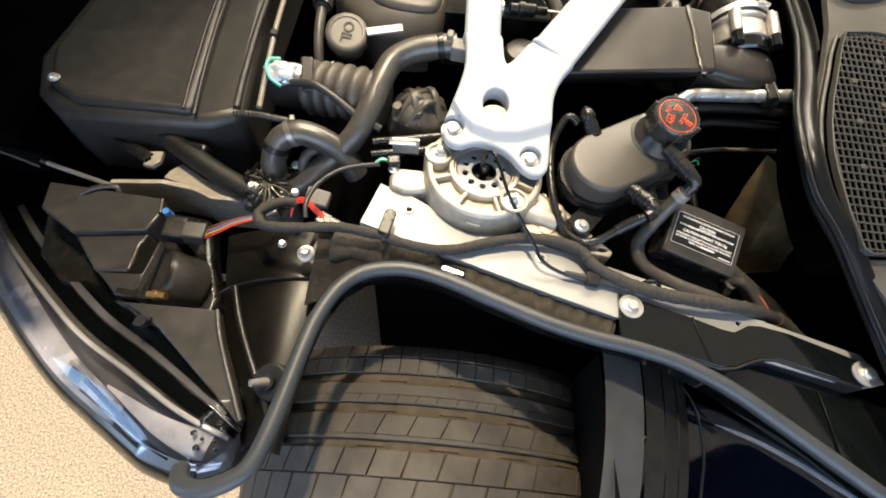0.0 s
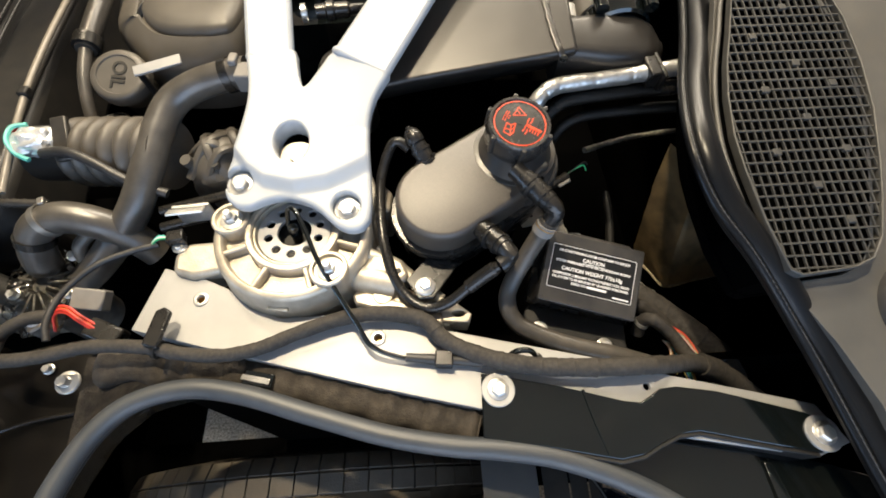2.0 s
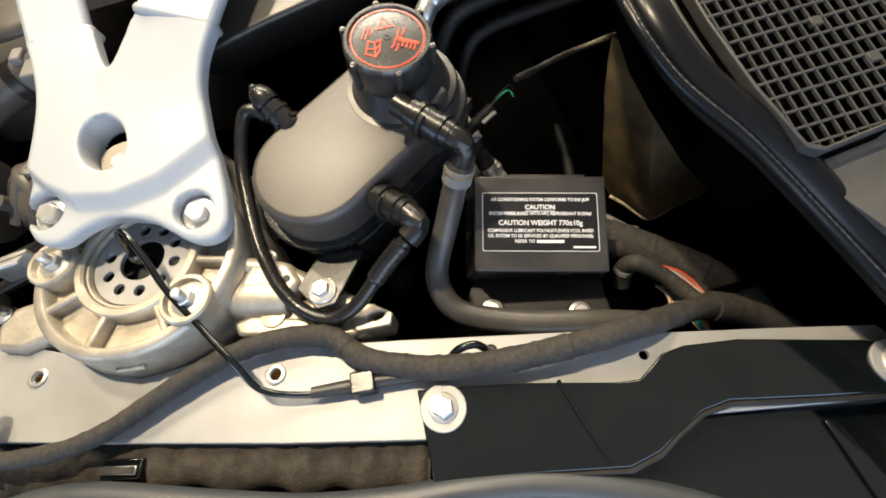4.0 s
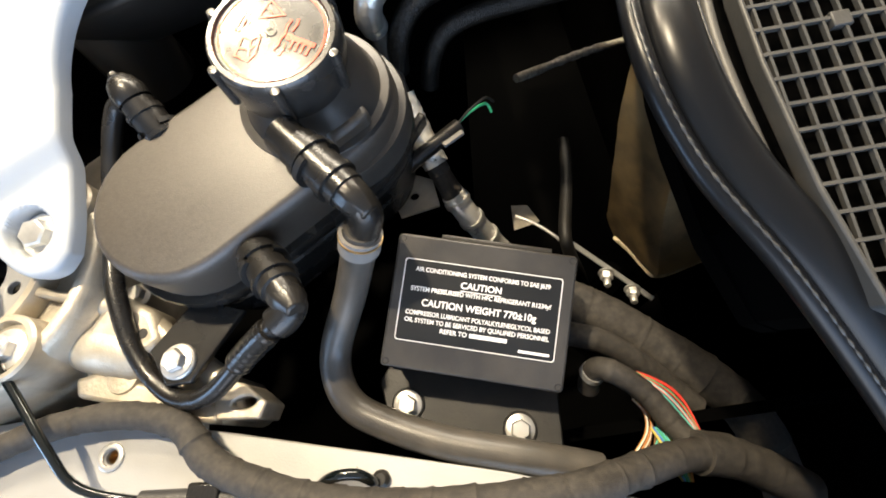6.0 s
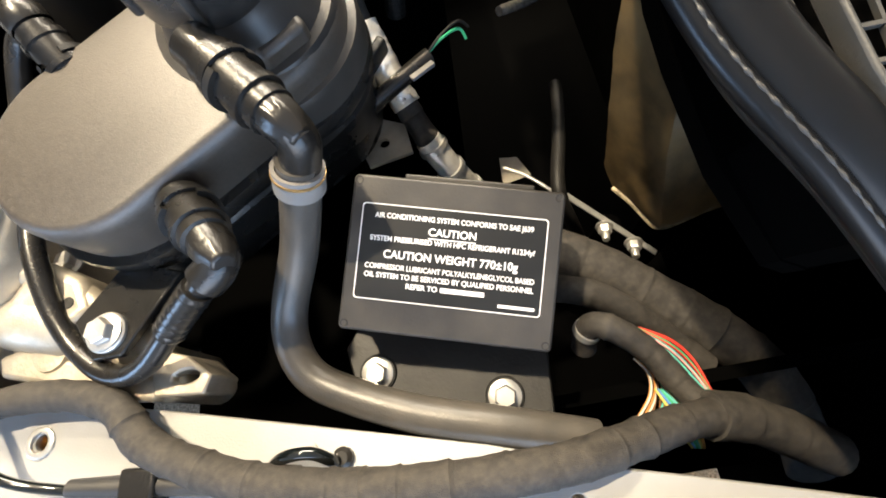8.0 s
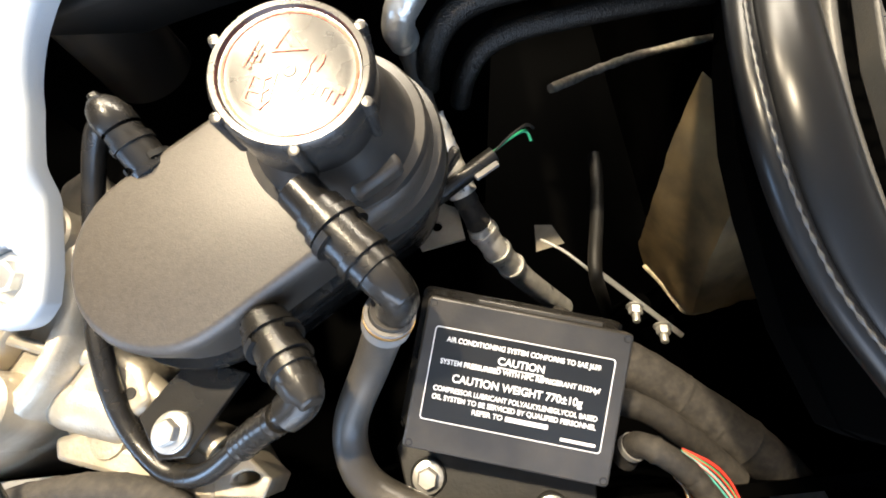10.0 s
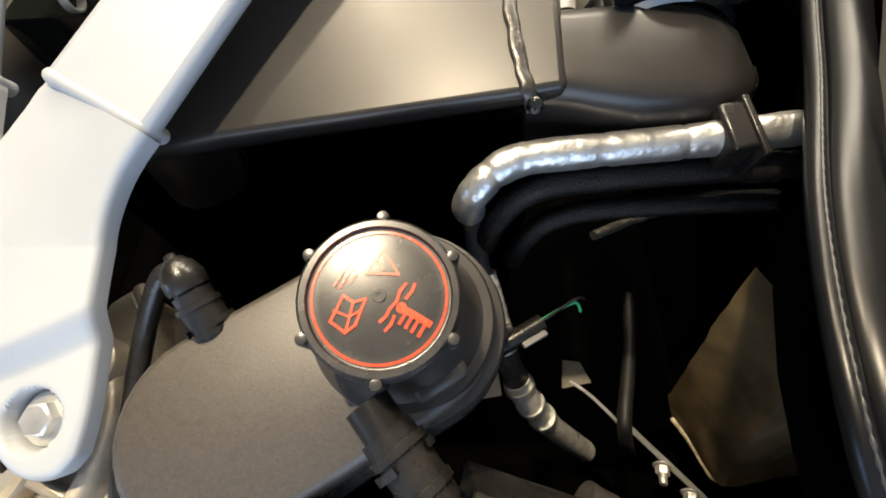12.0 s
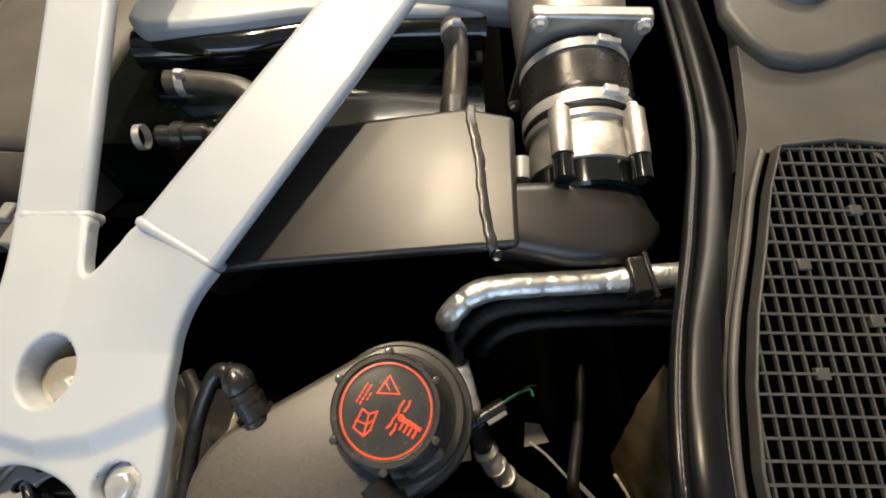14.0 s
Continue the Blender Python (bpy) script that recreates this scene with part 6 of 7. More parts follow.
    part("clamp", lathe([(0.0190, -0.004), (0.0208, -0.004), (0.0208, 0.004), (0.0190, 0.004)], along((-0.150, 0.466, 0.879), (-0.162, 0.462, 0.874)), 28, None, True), M_STEELDARK, h)
    part("clamp_ear", box((0.007, 0.010, 0.006), pose(-0.150, 0.480, 0.896, 0, 0, 20)), M_STEELDARK, h, bevel=0.001)
    # corrugated intake hose
    c = thing("intake_hose", (-0.11, 0.56, 0.86), "corrugated black intake air hose", "hose")
    part("bellows", tube([(-0.150, 0.575, 0.872), (-0.110, 0.568, 0.878), (-0.070, 0.560, 0.884), (-0.022, 0.550, 0.888)], 0.041, 26, 26, lambda s, total: 0.80 + 0.28 * abs(math.sin(math.pi * s / 0.0205)) ** 0.55), M_BELLOWS, c)
    part("cuff", rod((-0.205, 0.584, 0.864), (-0.148, 0.575, 0.872), 0.036, 28), M_DULL, c)
    part("strap", box((0.018, 0.055, 0.008), pose(-0.142, 0.560, 0.912, 25, 0, 10)), M_SATIN, c, bevel=0.002)
    part("vacuum_line", tube([(-0.165, 0.545, 0.905), (-0.130, 0.537, 0.915), (-0.100, 0.525, 0.910), (-0.06, 0.505, 0.895), (-0.02, 0.495, 0.88)], 0.006, 12), M_RUBBER, c)
    # moulded dark lump behind the hose
    t = thing("engine_front_casting", (0.02, 0.54, 0.82), "grey black ribbed engine front casting", "casting")
    bm = bmesh.new()
    bmesh.ops.create_icosphere(bm, subdivisions=4, radius=1)
    for v in bm.verts:
        q = v.co.copy()
        v.co = V(0.035, 0.552, 0.845) + V(q.x * 0.052, q.y * 0.050, q.z * 0.058) * (1 + 0.16 * noise.noise(q * 2.1 + V(3, 0, 0)) + 0.05 * noise.noise(q * 6))
    part("block", bm, M_COVER, t)
    for x0, y0, x1, y1 in ((0.000, 0.520, 0.060, 0.588), (0.010, 0.590, 0.040, 0.512), (0.040, 0.596, 0.072, 0.528), (-0.008, 0.552, 0.066, 0.548), (0.020, 0.512, 0.075, 0.560)):
        part("rib", tube([(x0, y0, 0.876), ((x0 + x1) / 2, (y0 + y1) / 2, 0.906), (x1, y1, 0.878)], 0.0058, 8, 6, None, 0.8), M_COVER, t)
    for bx, by, br in ((0.005, 0.535, 0.007), (0.052, 0.575, 0.009), (0.040, 0.528, 0.006)):
        part("boss", rod((bx, by, 0.88), (bx - 0.003, by - 0.004, 0.899), br, 18), M_COVER, t)
    for y, z in ((0.490, 0.872), (0.473, 0.862)):
        hose("fuel_line", [(-0.03, y - 0.012, z - 0.004), (0.03, y, z), (0.09, y + 0.012, z + 0.004), (0.16, y + 0.02, z + 0.004)], 0.0062, M_PLASTIC, "thin black line under the brace", "pipe")
    # thermostat assembly
    w = thing("thermostat_housing", (-0.19, 0.41, 0.76), "black thermostat housing wrapped in clear plastic", "thermostat housing")
    part("drum", lathe([(0, 0.70), (0.034, 0.70), (0.034, 0.790), (0.030, 0.800), (0.012, 0.804), (0.010, 0.812), (0, 0.813)], Matrix.Translation((-0.190, 0.417, 0)), 32), M_CASTDARK, w)
    for i in range(16):
        a = radians(22.5 * i + 5)
        part("fin", box((0.026, 0.003, 0.016), Matrix.Translation((-0.190 + 0.021 * math.cos(a), 0.417 + 0.026 * math.sin(a), 0.806)) @ Matrix.Rotation(a, 4, "Z") @ Matrix.Rotation(radians(14), 4, "Y")), M_CASTDARK, w, bevel=0.0008)
    part("outer_ring", lathe([(0.031, -0.004), (0.036, -0.004), (0.036, 0.004), (0.031, 0.004)], Matrix.Translation((-0.190, 0.417, 0.800)) @ Matrix.Rotation(radians(8), 4, "X"), 40, None, True), M_CASTDARK, w)
    for p, r in (((-0.207, 0.400, 0.823), 0.0055), ((-0.171, 0.364, 0.825), 0.006), ((-0.150, 0.446, 0.828), 0.005), ((-0.200, 0.452, 0.815), 0.0045), ((-0.140, 0.395, 0.825), 0.0045)):
        bolt(w, p, (random.uniform(-0.3, 0.3), -0.2, 1), hexr=r, height=0.007, flange=r * 1.35)
    part("lug", box((0.018, 0.020, 0.03), pose(-0.171, 0.362, 0.808, 0, 0, 30)), M_CASTDARK, w, bevel=0.003)
    part("lug", box((0.016, 0.016, 0.03), pose(-0.208, 0.400, 0.805, 0, 0, 10)), M_CASTDARK, w, bevel=0.003)
    part("small_elbow", tube([(-0.140, 0.440, 0.80), (-0.138, 0.448, 0.835), (-0.128, 0.462, 0.845), (-0.115, 0.470, 0.845)], 0.008, 14), M_CASTDARK, w)
    random.seed(31)
    bm = bmesh.new()
    bmesh.ops.create_icosphere(bm, subdivisions=5, radius=1)
    for v in bm.verts:
        q = v.co.copy()
        v.co = V(-0.188, 0.412, 0.80) + V(q.x * 0.040, q.y * 0.052, q.z * 0.030) * (1 + 0.24 * noise.noise(q * 2.6) + 0.14 * abs(noise.noise(q * 6)) + 0.05 * abs(noise.noise(q * 15)))
    part("wrap", bm, M_WRAP, w, "crumpled clear wrap", smooth=False)
    # bundle of loose plugs
    k = thing("loose_plug", (-0.12, 0.385, 0.82), "grey electrical plug with red wires beside the loom", "plug")
    part("shell", box((0.034, 0.024, 0.02), pose(-0.098, 0.378, 0.842, 20, 10, -6)), M_GREYPL, k, bevel=0.002)
    part("rear_shell", box((0.040, 0.022, 0.02), pose(-0.074, 0.338, 0.836, 0, 8, -24)), M_PLASTIC, k, bevel=0.003)
    for i, c2 in enumerate(("red", "red", "orange", "red")):
        o2 = V(0, 0.0022 * i, 0.002 * (i % 2))
        part("wire", tube([V(-0.132, 0.345, 0.835) + o2, V(-0.125, 0.357, 0.852) + o2, V(-0.110, 0.357, 0.856) + o2, V(-0.095, 0.347, 0.852) + o2, V(-0.080, 0.338, 0.843) + o2], 0.0016, 8), M_WIRES[c2], k, c2 + " wire")
    hose("sensor_cable", [(-0.095, 0.315, 0.885), (-0.098, 0.335, 0.890), (-0.090, 0.365, 0.892), (-0.065, 0.395, 0.892), (-0.035, 0.412, 0.888), (-0.010, 0.420, 0.886)], 0.0034, M_RUBBER, "thin black sensor cable rising from the loom", "cable")
    z = thing("level_plug", (0.0, 0.42, 0.87), "black plug with green and white wires at the strut tower", "plug")
    part("body", box((0.018, 0.014, 0.014), pose(0.010, 0.425, 0.889, 0, 0, 10)), M_PLASTIC, z, bevel=0.0015)
    for i, c2 in enumerate(("green", "white", "teal")):
        part("wire", tube([(-0.018, 0.417 + 0.002 * i, 0.886), (-0.008, 0.422 + 0.002 * i, 0.893), (0.004, 0.424 + 0.001 * i, 0.890)], 0.0012, 8), M_WIRES[c2], z, c2 + " wire")
    part("lid_plate", box((0.040, 0.012, 0.003), pose(0.020, 0.452, 0.902, -30, 0, 4)), M_STEEL, z, "small steel plate", bevel=0.0006)
    part("plate_leg", box((0.04, 0.003, 0.03), pose(0.024, 0.459, 0.888, 0, 0, 4)), M_STEEL, z)
    # bright intake casting and its hoses, far side
    q = thing("intake_manifold", (0.28, 0.95, 0.93), "silver white painted intake manifold on the engine", "intake manifold")
    part("runner_cover", prism([(0.100, 0.835), (0.118, 0.818), (0.20, 0.836), (0.272, 0.856), (0.36, 0.860), (0.46, 0.862), (0.46, 1.3), (0.08, 1.3)], 0.978, 1.0), M_BRACE, q, bevel=0.008, seg=4)
    part("glossy_flank", tube([(0.10, 0.830, 0.965), (0.20, 0.840, 0.965), (0.28, 0.862, 0.966), (0.46, 0.868, 0.972)], 0.020, 20), M_GLOSS, q)
    part("plenum_pipe", tube([(0.30, 0.900, 0.985), (0.36, 0.898, 0.992), (0.44, 0.892, 0.996), (0.49, 0.888, 0.996)], 0.028, 24), M_ALU, q)
    part("underside", prism([(0.06, 0.72), (0.46, 0.74), (0.46, 1.3), (0.06, 1.3)], 0.86, 0.94), M_GLOSS, q)
    for nm, pts, r in (("vacuum_hose", [(0.150, 0.772, 0.972), (0.185, 0.772, 0.972), (0.225, 0.764, 0.970), (0.250, 0.738, 0.955), (0.258, 0.70, 0.93)], 0.0115), ("breather_hose", [(0.423, 0.83, 1.0), (0.427, 0.800, 1.002), (0.427, 0.775, 0.995), (0.426, 0.745, 0.985), (0.4255, 0.715, 0.98)], 0.0115)):
        hh = thing(nm, (pts[2][0], pts[2][1], pts[2][2] - 0.02), "short black rubber hose with a steel clamp", "hose")
        part("tube", tube(pts, r, 18), M_HOSE, hh)
        for (i, j) in ((0, 1), (3, 4)) if nm == "breather_hose" else ((0, 1),):
            pa, pb = V(*pts[i]).lerp(V(*pts[j]), 0.45), V(*pts[j])
            cc = part("clamp", lathe([(r * 1.01, -0.004), (r * 1.1, -0.004), (r * 1.1, 0.004), (r * 1.01, 0.004)], along(pa, pb), 24, None, True), M_STEEL, hh)
            part("clamp_ear", box((0.008, 0.006, 0.008), Matrix.Translation(pa + V(0.002, -0.004, r * 1.2))), M_STEEL, cc, bevel=0.001)
    vl = thing("quick_connector", (0.2, 0.70, 0.94), "black quick connector with a thin metal line", "connector")
    part("body", lathe([(0, 0), (0.009, 0), (0.009, 0.012), (0.012, 0.014), (0.012, 0.022), (0.010, 0.024), (0.010, 0.040), (0.0065, 0.044), (0.0065, 0.060), (0.005, 0.062)], along((0.165, 0.702, 0.972), (0.24, 0.708, 0.972)), 24), M_PLASTIC, vl)
    part("clip_band", lathe([(0.0098, -0.003), (0.0112, -0.003), (0.0112, 0.003), (0.0098, 0.003)], along((0.150, 0.700, 0.972), (0.165, 0.702, 0.972)), 22, None, True), M_STEEL, vl)
    part("line", rod((0.225, 0.707, 0.972), (0.345, 0.712, 0.972), 0.0022, 10), M_STEEL, vl)
    sl = thing("engine_mount_cap", (0.19, 0.62, 0.90), "dark satin cap below the brace fork", "cap")
    at = Matrix.Translation((0.195, 0.645, 0))
    part("body", lathe([(0.036, 0.84), (0.035, 0.86), (0.0345, 0.926), (0.033, 0.930)], at, 40), M_SHIELD, sl)
    part("cap", lathe([(0.033, 0.928), (0.0325, 0.934), (0.028, 0.941), (0.018, 0.944), (0, 0.945)], at, 40), M_SHIELD, sl)


build_engine_top()


# ---------------------------------------------------------------- front corner
def build_airbox():
    t = thing("air_filter_box", (-0.42, 0.75, 0.80), "large black plastic air filter box with ridged edge", "air filter box")
    out = [(-0.250, 0.520), (-0.300, 0.496), (-0.40, 0.487), (-0.53, 0.487), (-0.580, 0.52), (-0.615, 0.60), (-0.60, 1.20), (-0.30, 1.20), (-0.290, 0.835)]
    part("case", prism(out, 0.70, 0.850), M_AIRBOX, t, bevel=0.018, seg=4)
    part("raised_lid", prism([(-0.322, 0.505), (-0.50, 0.500), (-0.555, 0.53), (-0.585, 0.61), (-0.575, 1.19), (-0.375, 1.19), (-0.362, 0.80)], 0.84, 0.863), M_AIRBOX, t, bevel=0.010, seg=4)
    part("ridge", tube([(-0.318, 0.500, 0.858), (-0.332, 0.60, 0.864), (-0.350, 0.75, 0.866), (-0.370, 1.0, 0.866), (-0.38, 1.19, 0.866)], 0.0028, 10), M_AIRBOX, t)
    part("ridge", tube([(-0.335, 0.506, 0.862), (-0.349, 0.60, 0.864), (-0.367, 0.75, 0.866), (-0.387, 1.0, 0.866), (-0.397, 1.19, 0.866)], 0.0028, 10), M_AIRBOX, t)
    part("edge_rail", tube([(-0.262, 0.530, 0.852), (-0.272, 0.62, 0.854), (-0.286, 0.80, 0.856), (-0.300, 1.19, 0.856)], 0.006, 12), M_AIRBOX, t)
    part("lug", box((0.05, 0.02, 0.03), pose(-0.33, 0.475, 0.80, 20, 0, -8)), M_PLASTIC, t, bevel=0.004)
    bolt(t, (-0.545, 0.535, 0.866), hexr=0.006, height=0.006, flange=0.009)
    M_VENT = mat("pale_grey_tube", (0.20, 0.18, 0.15), 0.35, 0, 0.1, 60, 0.1, 600)
    r = thing("coolant_vent_line", (-0.21, 0.7, 0.90), "thin grey vent line along the air filter box", "pipe")
    part("line", tube([(-0.236, 1.1, 0.905), (-0.226, 0.85, 0.915), (-0.219, 0.70, 0.915), (-0.212, 0.60, 0.908), (-0.2065, 0.50, 0.89)], 0.0043, 12), M_VENT, r)
    part("tee", tube([(-0.245, 0.492, 0.880), (-0.207, 0.490, 0.884), (-0.155, 0.488, 0.880)], 0.0058, 12, 16, ribs(0.006, 0.2)), M_SATIN, r)
    part("clip", box((0.012, 0.014, 0.012), pose(-0.214, 0.642, 0.914)), M_DULL, r, bevel=0.002)
    b = thing("wire_pouch", (-0.168, 0.585, 0.88), "crumpled silver pouch taped round loose wires", "pouch")
    bm = bmesh.new()
    bmesh.ops.create_icosphere(bm, subdivisions=4, radius=1)
    for v in bm.verts:
        q = v.co.copy()
        v.co = V(-0.183, 0.566, 0.904) + V(q.x * 0.029, q.y * 0.019, q.z * 0.014) * (1 + 0.35 * noise.noise(q * 2.2) + 0.16 * abs(noise.noise(q * 6)))
    part("bag", bm, M_POUCH, b)
    part("green_wire", tube([(-0.190, 0.585, 0.914), (-0.204, 0.578, 0.917), (-0.206, 0.561, 0.914), (-0.196, 0.546, 0.907), (-0.180, 0.538, 0.902)], 0.0028, 8), M_WIRES["teal"], b, "green wires")
    part("red_wire", tube([(-0.199, 0.583, 0.912), (-0.210, 0.573, 0.910), (-0.211, 0.560, 0.904)], 0.0015, 8), M_WIRES["red"], b, "red wire")


M_POUCH = mat("silver_pouch", (0.70, 0.72, 0.73), 0.25, 0.5, 0.2, 60, 0.8, 150)
build_airbox()


def build_front():
    c = thing("front_crossmember", (-0.33, 0.44, 0.70), "bare silver crossmember behind the headlamp", "crossmember")
    part("plate", prism([(-0.3725, 0.428), (-0.368, 0.442), (-0.353, 0.459), (-0.327, 0.4447), (-0.310, 0.4352), (-0.2756, 0.4224), (-0.248, 0.4146), (-0.2185, 0.4073), (-0.225, 0.3984), (-0.2836, 0.396), (-0.3155, 0.410)], 0.774, 0.780), M_CAST, c, bevel=0.0015)
    part("lip", prism([(-0.447, 0.4096), (-0.3688, 0.4205), (-0.3155, 0.4150), (-0.2836, 0.4010), (-0.225, 0.4034), (-0.2185, 0.3960), (-0.2836, 0.3930), (-0.3155, 0.4060), (-0.3688, 0.4125), (-0.447, 0.4020)], 0.70, 0.784), M_CAST, c, bevel=0.001)
    h = hose("radiator_hose", [(-0.385, 0.498, 0.800), (-0.355, 0.478, 0.800), (-0.318, 0.456, 0.800), (-0.2725, 0.4310, 0.798), (-0.215, 0.4060, 0.795)], 0.017, M_DULL, "black radiator hose over the crossmember")
    g = thing("bonnet_strut", (-0.6, 0.42, 0.70), "black gas strut lying across the front corner", "gas strut")
    part("cylinder", rod((-0.76, 0.497, 0.746), (-0.590, 0.4505, 0.750), 0.0135, 22), M_GLOSS, g)
    part("rod", rod((-0.590, 0.4505, 0.750), (-0.470, 0.4185, 0.752), 0.0038, 12), M_STEEL, g)
    part("collar", rod((-0.612, 0.4565, 0.7495), (-0.590, 0.4505, 0.750), 0.0145, 22), M_GLOSS, g)
    # anchor takes the bay's near black, shade included
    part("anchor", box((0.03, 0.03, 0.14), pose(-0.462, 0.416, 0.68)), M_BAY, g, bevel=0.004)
    e = thing("latch_pull", (-0.42, 0.49, 0.78), "black cable pull with a grey end below the air box", "latch")
    part("cable", rod((-0.538, 0.524, 0.79), (-0.425, 0.466, 0.79), 0.0042, 12), M_PLASTIC, e)
    part("barrel", rod((-0.432, 0.470, 0.79), (-0.402, 0.455, 0.79), 0.0105, 18), M_PLASTIC, e)
    part("end", prism([(-0.413, 0.470), (-0.385, 0.473), (-0.383, 0.452), (-0.392, 0.440), (-0.408, 0.442), (-0.398, 0.455)], 0.782, 0.790), M_CAST, e, "pale metal end tab", bevel=0.001)
    # lamp back housing
    t = thing("headlamp_housing", (-0.36, 0.27, 0.72), "stepped satin black housing behind the headlamp", "headlamp housing")
    part("base", prism([(-0.56, 0.40), (-0.52, 0.28), (-0.42, 0.20), (-0.235, 0.192), (-0.232, 0.24), (-0.262, 0.30), (-0.29, 0.375)], 0.70, 0.750), M_PLASTIC, t, bevel=0.008, seg=3)
    for out, z0, z1 in (([(-0.520, 0.382), (-0.345, 0.374), (-0.338, 0.345), (-0.347, 0.316), (-0.450, 0.300), (-0.510, 0.335)], 0.74, 0.800), ([(-0.450, 0.300), (-0.347, 0.316), (-0.355, 0.293), (-0.354, 0.252), (-0.400, 0.248)], 0.74, 0.788), ([(-0.400, 0.250), (-0.336, 0.252), (-0.335, 0.224), (-0.365, 0.221)], 0.74, 0.783)):
        step = part("step", prism(out, z0, z1), M_SATIN, t, bevel=0.003, seg=3)
        for k in (1,) if len(out) > 5 else (2,) if len(out) > 4 else (1,):
            a, b = V(*out[k], z1), V(*out[k + 1], z1)
            part("edge_bead", tube([a.lerp(b, 0.06), a.lerp(b, 0.5), a.lerp(b, 0.94)], 0.0028, 10), M_SATIN, step)
    # round cover, tipped towards the lamp
    m = frame_from((-0.312, 0.250, 0.782), (-0.62, -0.10, 0.78), (0, 1, 0))
    drum = part("round_cover", lathe([(0, 0.002), (0.036, 0.002), (0.0385, 0.0045), (0.0415, 0.0045), (0.0435, 0.001), (0.044, -0.006), (0.044, -0.050), (0.040, -0.056)], m, 52), M_SATIN, t)
    part("rim_bead", lathe([(0.0405, 0.0045), (0.041, 0.0065), (0.043, 0.006), (0.0440, 0.002)], m, 52), M_SHINE, drum)
    part("divider", box((0.004, 0.078, 0.010), pose(-0.318, 0.258, 0.800, 0, -25, -4)), M_SATIN, t, bevel=0.001)
    part("adjuster", rod((-0.303, 0.214, 0.802), (-0.278, 0.214, 0.804), 0.0055, 12), M_BRASS, t, "brass beam adjuster")
    part("adjuster_collar", rod((-0.296, 0.214, 0.8025), (-0.290, 0.214, 0.803), 0.0075, 12), M_BRASS, t)
    part("adjuster_bracket", box((0.05, 0.012, 0.014), pose(-0.325, 0.214, 0.795, 0, 0, -4)), M_PLASTIC, t, bevel=0.003)
    part("handle_loop", tube([(-0.46, 0.345, 0.79), (-0.465, 0.362, 0.800), (-0.445, 0.378, 0.803), (-0.42, 0.385, 0.800), (-0.415, 0.372, 0.79)], 0.004, 10), M_SATIN, t)
    part("blue_cap", rod((-0.331, 0.354, 0.785), (-0.331, 0.351, 0.802), 0.0052, 14), M_WIRES["blue"], t, "blue cap")
    k = thing("lamp_plug", (-0.30, 0.345, 0.78), "grey electrical plug with red yellow and blue wires", "plug")
    part("socket", box((0.030, 0.034, 0.026), pose(-0.300, 0.318, 0.806, 0, 8, 4)), M_PLASTIC, k, bevel=0.003)
    part("plug", box((0.030, 0.026, 0.022), pose(-0.270, 0.314, 0.810, 0, 8, 4)), M_SATIN, k, bevel=0.002)
    part("post", box((0.02, 0.02, 0.05), pose(-0.300, 0.318, 0.775)), M_DULL, k)
    for i, c2 in enumerate(("red", "orange", "yellow", "blue", "red", "brown")):
        o = V(0, -0.008 + 0.003 * i, 0.002 * (i % 2))
        part("wire", tube([V(-0.255, 0.315, 0.810) + o, V(-0.235, 0.318, 0.822) + o, V(-0.205, 0.321, 0.842) + o * 0.7, V(-0.172, 0.322, 0.860) + o * 0.5], 0.0012, 8), M_WIRES[c2], k, c2 + " wire")
    # cover plate
    p = thing("lamp_cover", (-0.24, 0.14, 0.79), "flat satin black cover beside the headlamp", "cover")
    part("plate", prism([(-0.335, 0.196), (-0.199, 0.198), (-0.185, 0.165), (-0.128, 0.066), (-0.131, 0.058), (-0.1677, 0.089), (-0.2151, 0.1263), (-0.2654, 0.166), (-0.3135, 0.193)], 0.790, 0.815), M_SATIN, p, bevel=0.006, seg=3)
    part("edge_bead", tube([(-0.199, 0.197, 0.816), (-0.186, 0.165, 0.816), (-0.165, 0.125, 0.816), (-0.129, 0.062, 0.816)], 0.0035, 10), M_SATIN, p)
    part("stud", rod((-0.285, 0.172, 0.812), (-0.285, 0.170, 0.826), 0.007, 14), M_DULL, p)
    part("stud_wing", box((0.022, 0.006, 0.008), pose(-0.285, 0.171, 0.820, 0, 0, 30)), M_DULL, p, bevel=0.002)

    # splash shield
    def shield(u, v):
        left = V(-0.235, 0.330, 0.775).lerp(V(-0.132, 0.040, 0.775), v) + V(-0.012, 0, 0) * math.sin(math.pi * v)
        right = V(-0.072, 0.345, 0.800).lerp(V(-0.078, 0.030, 0.790), v)
        return left.lerp(right, u) + V(0, 0, 0.022 * math.sin(math.pi * min(1, 0.1 + 0.8 * u)))
    s = thing("splash_shield", (-0.12, 0.2, 0.74), "gloss black splash shield in front of the tyre", "splash shield")
    part("skin", sheet(shield, 20, 24, 0.002), M_SHINE, s)
    part("rib", tube([(-0.192, 0.238, 0.803), (-0.166, 0.182, 0.807), (-0.133, 0.126, 0.809), (-0.108, 0.085, 0.806), (-0.098, 0.055, 0.80)], 0.0046, 10), M_SHINE, s)
    part("seam", tube([(-0.224, 0.228, 0.782), (-0.193, 0.240, 0.803), (-0.136, 0.253, 0.815), (-0.075, 0.262, 0.808)], 0.0020, 8), M_SHINE, s)
    gm = frame_from((-0.104, 0.112, 0.812), (-0.2, -0.25, 1), (1, 0, 0))
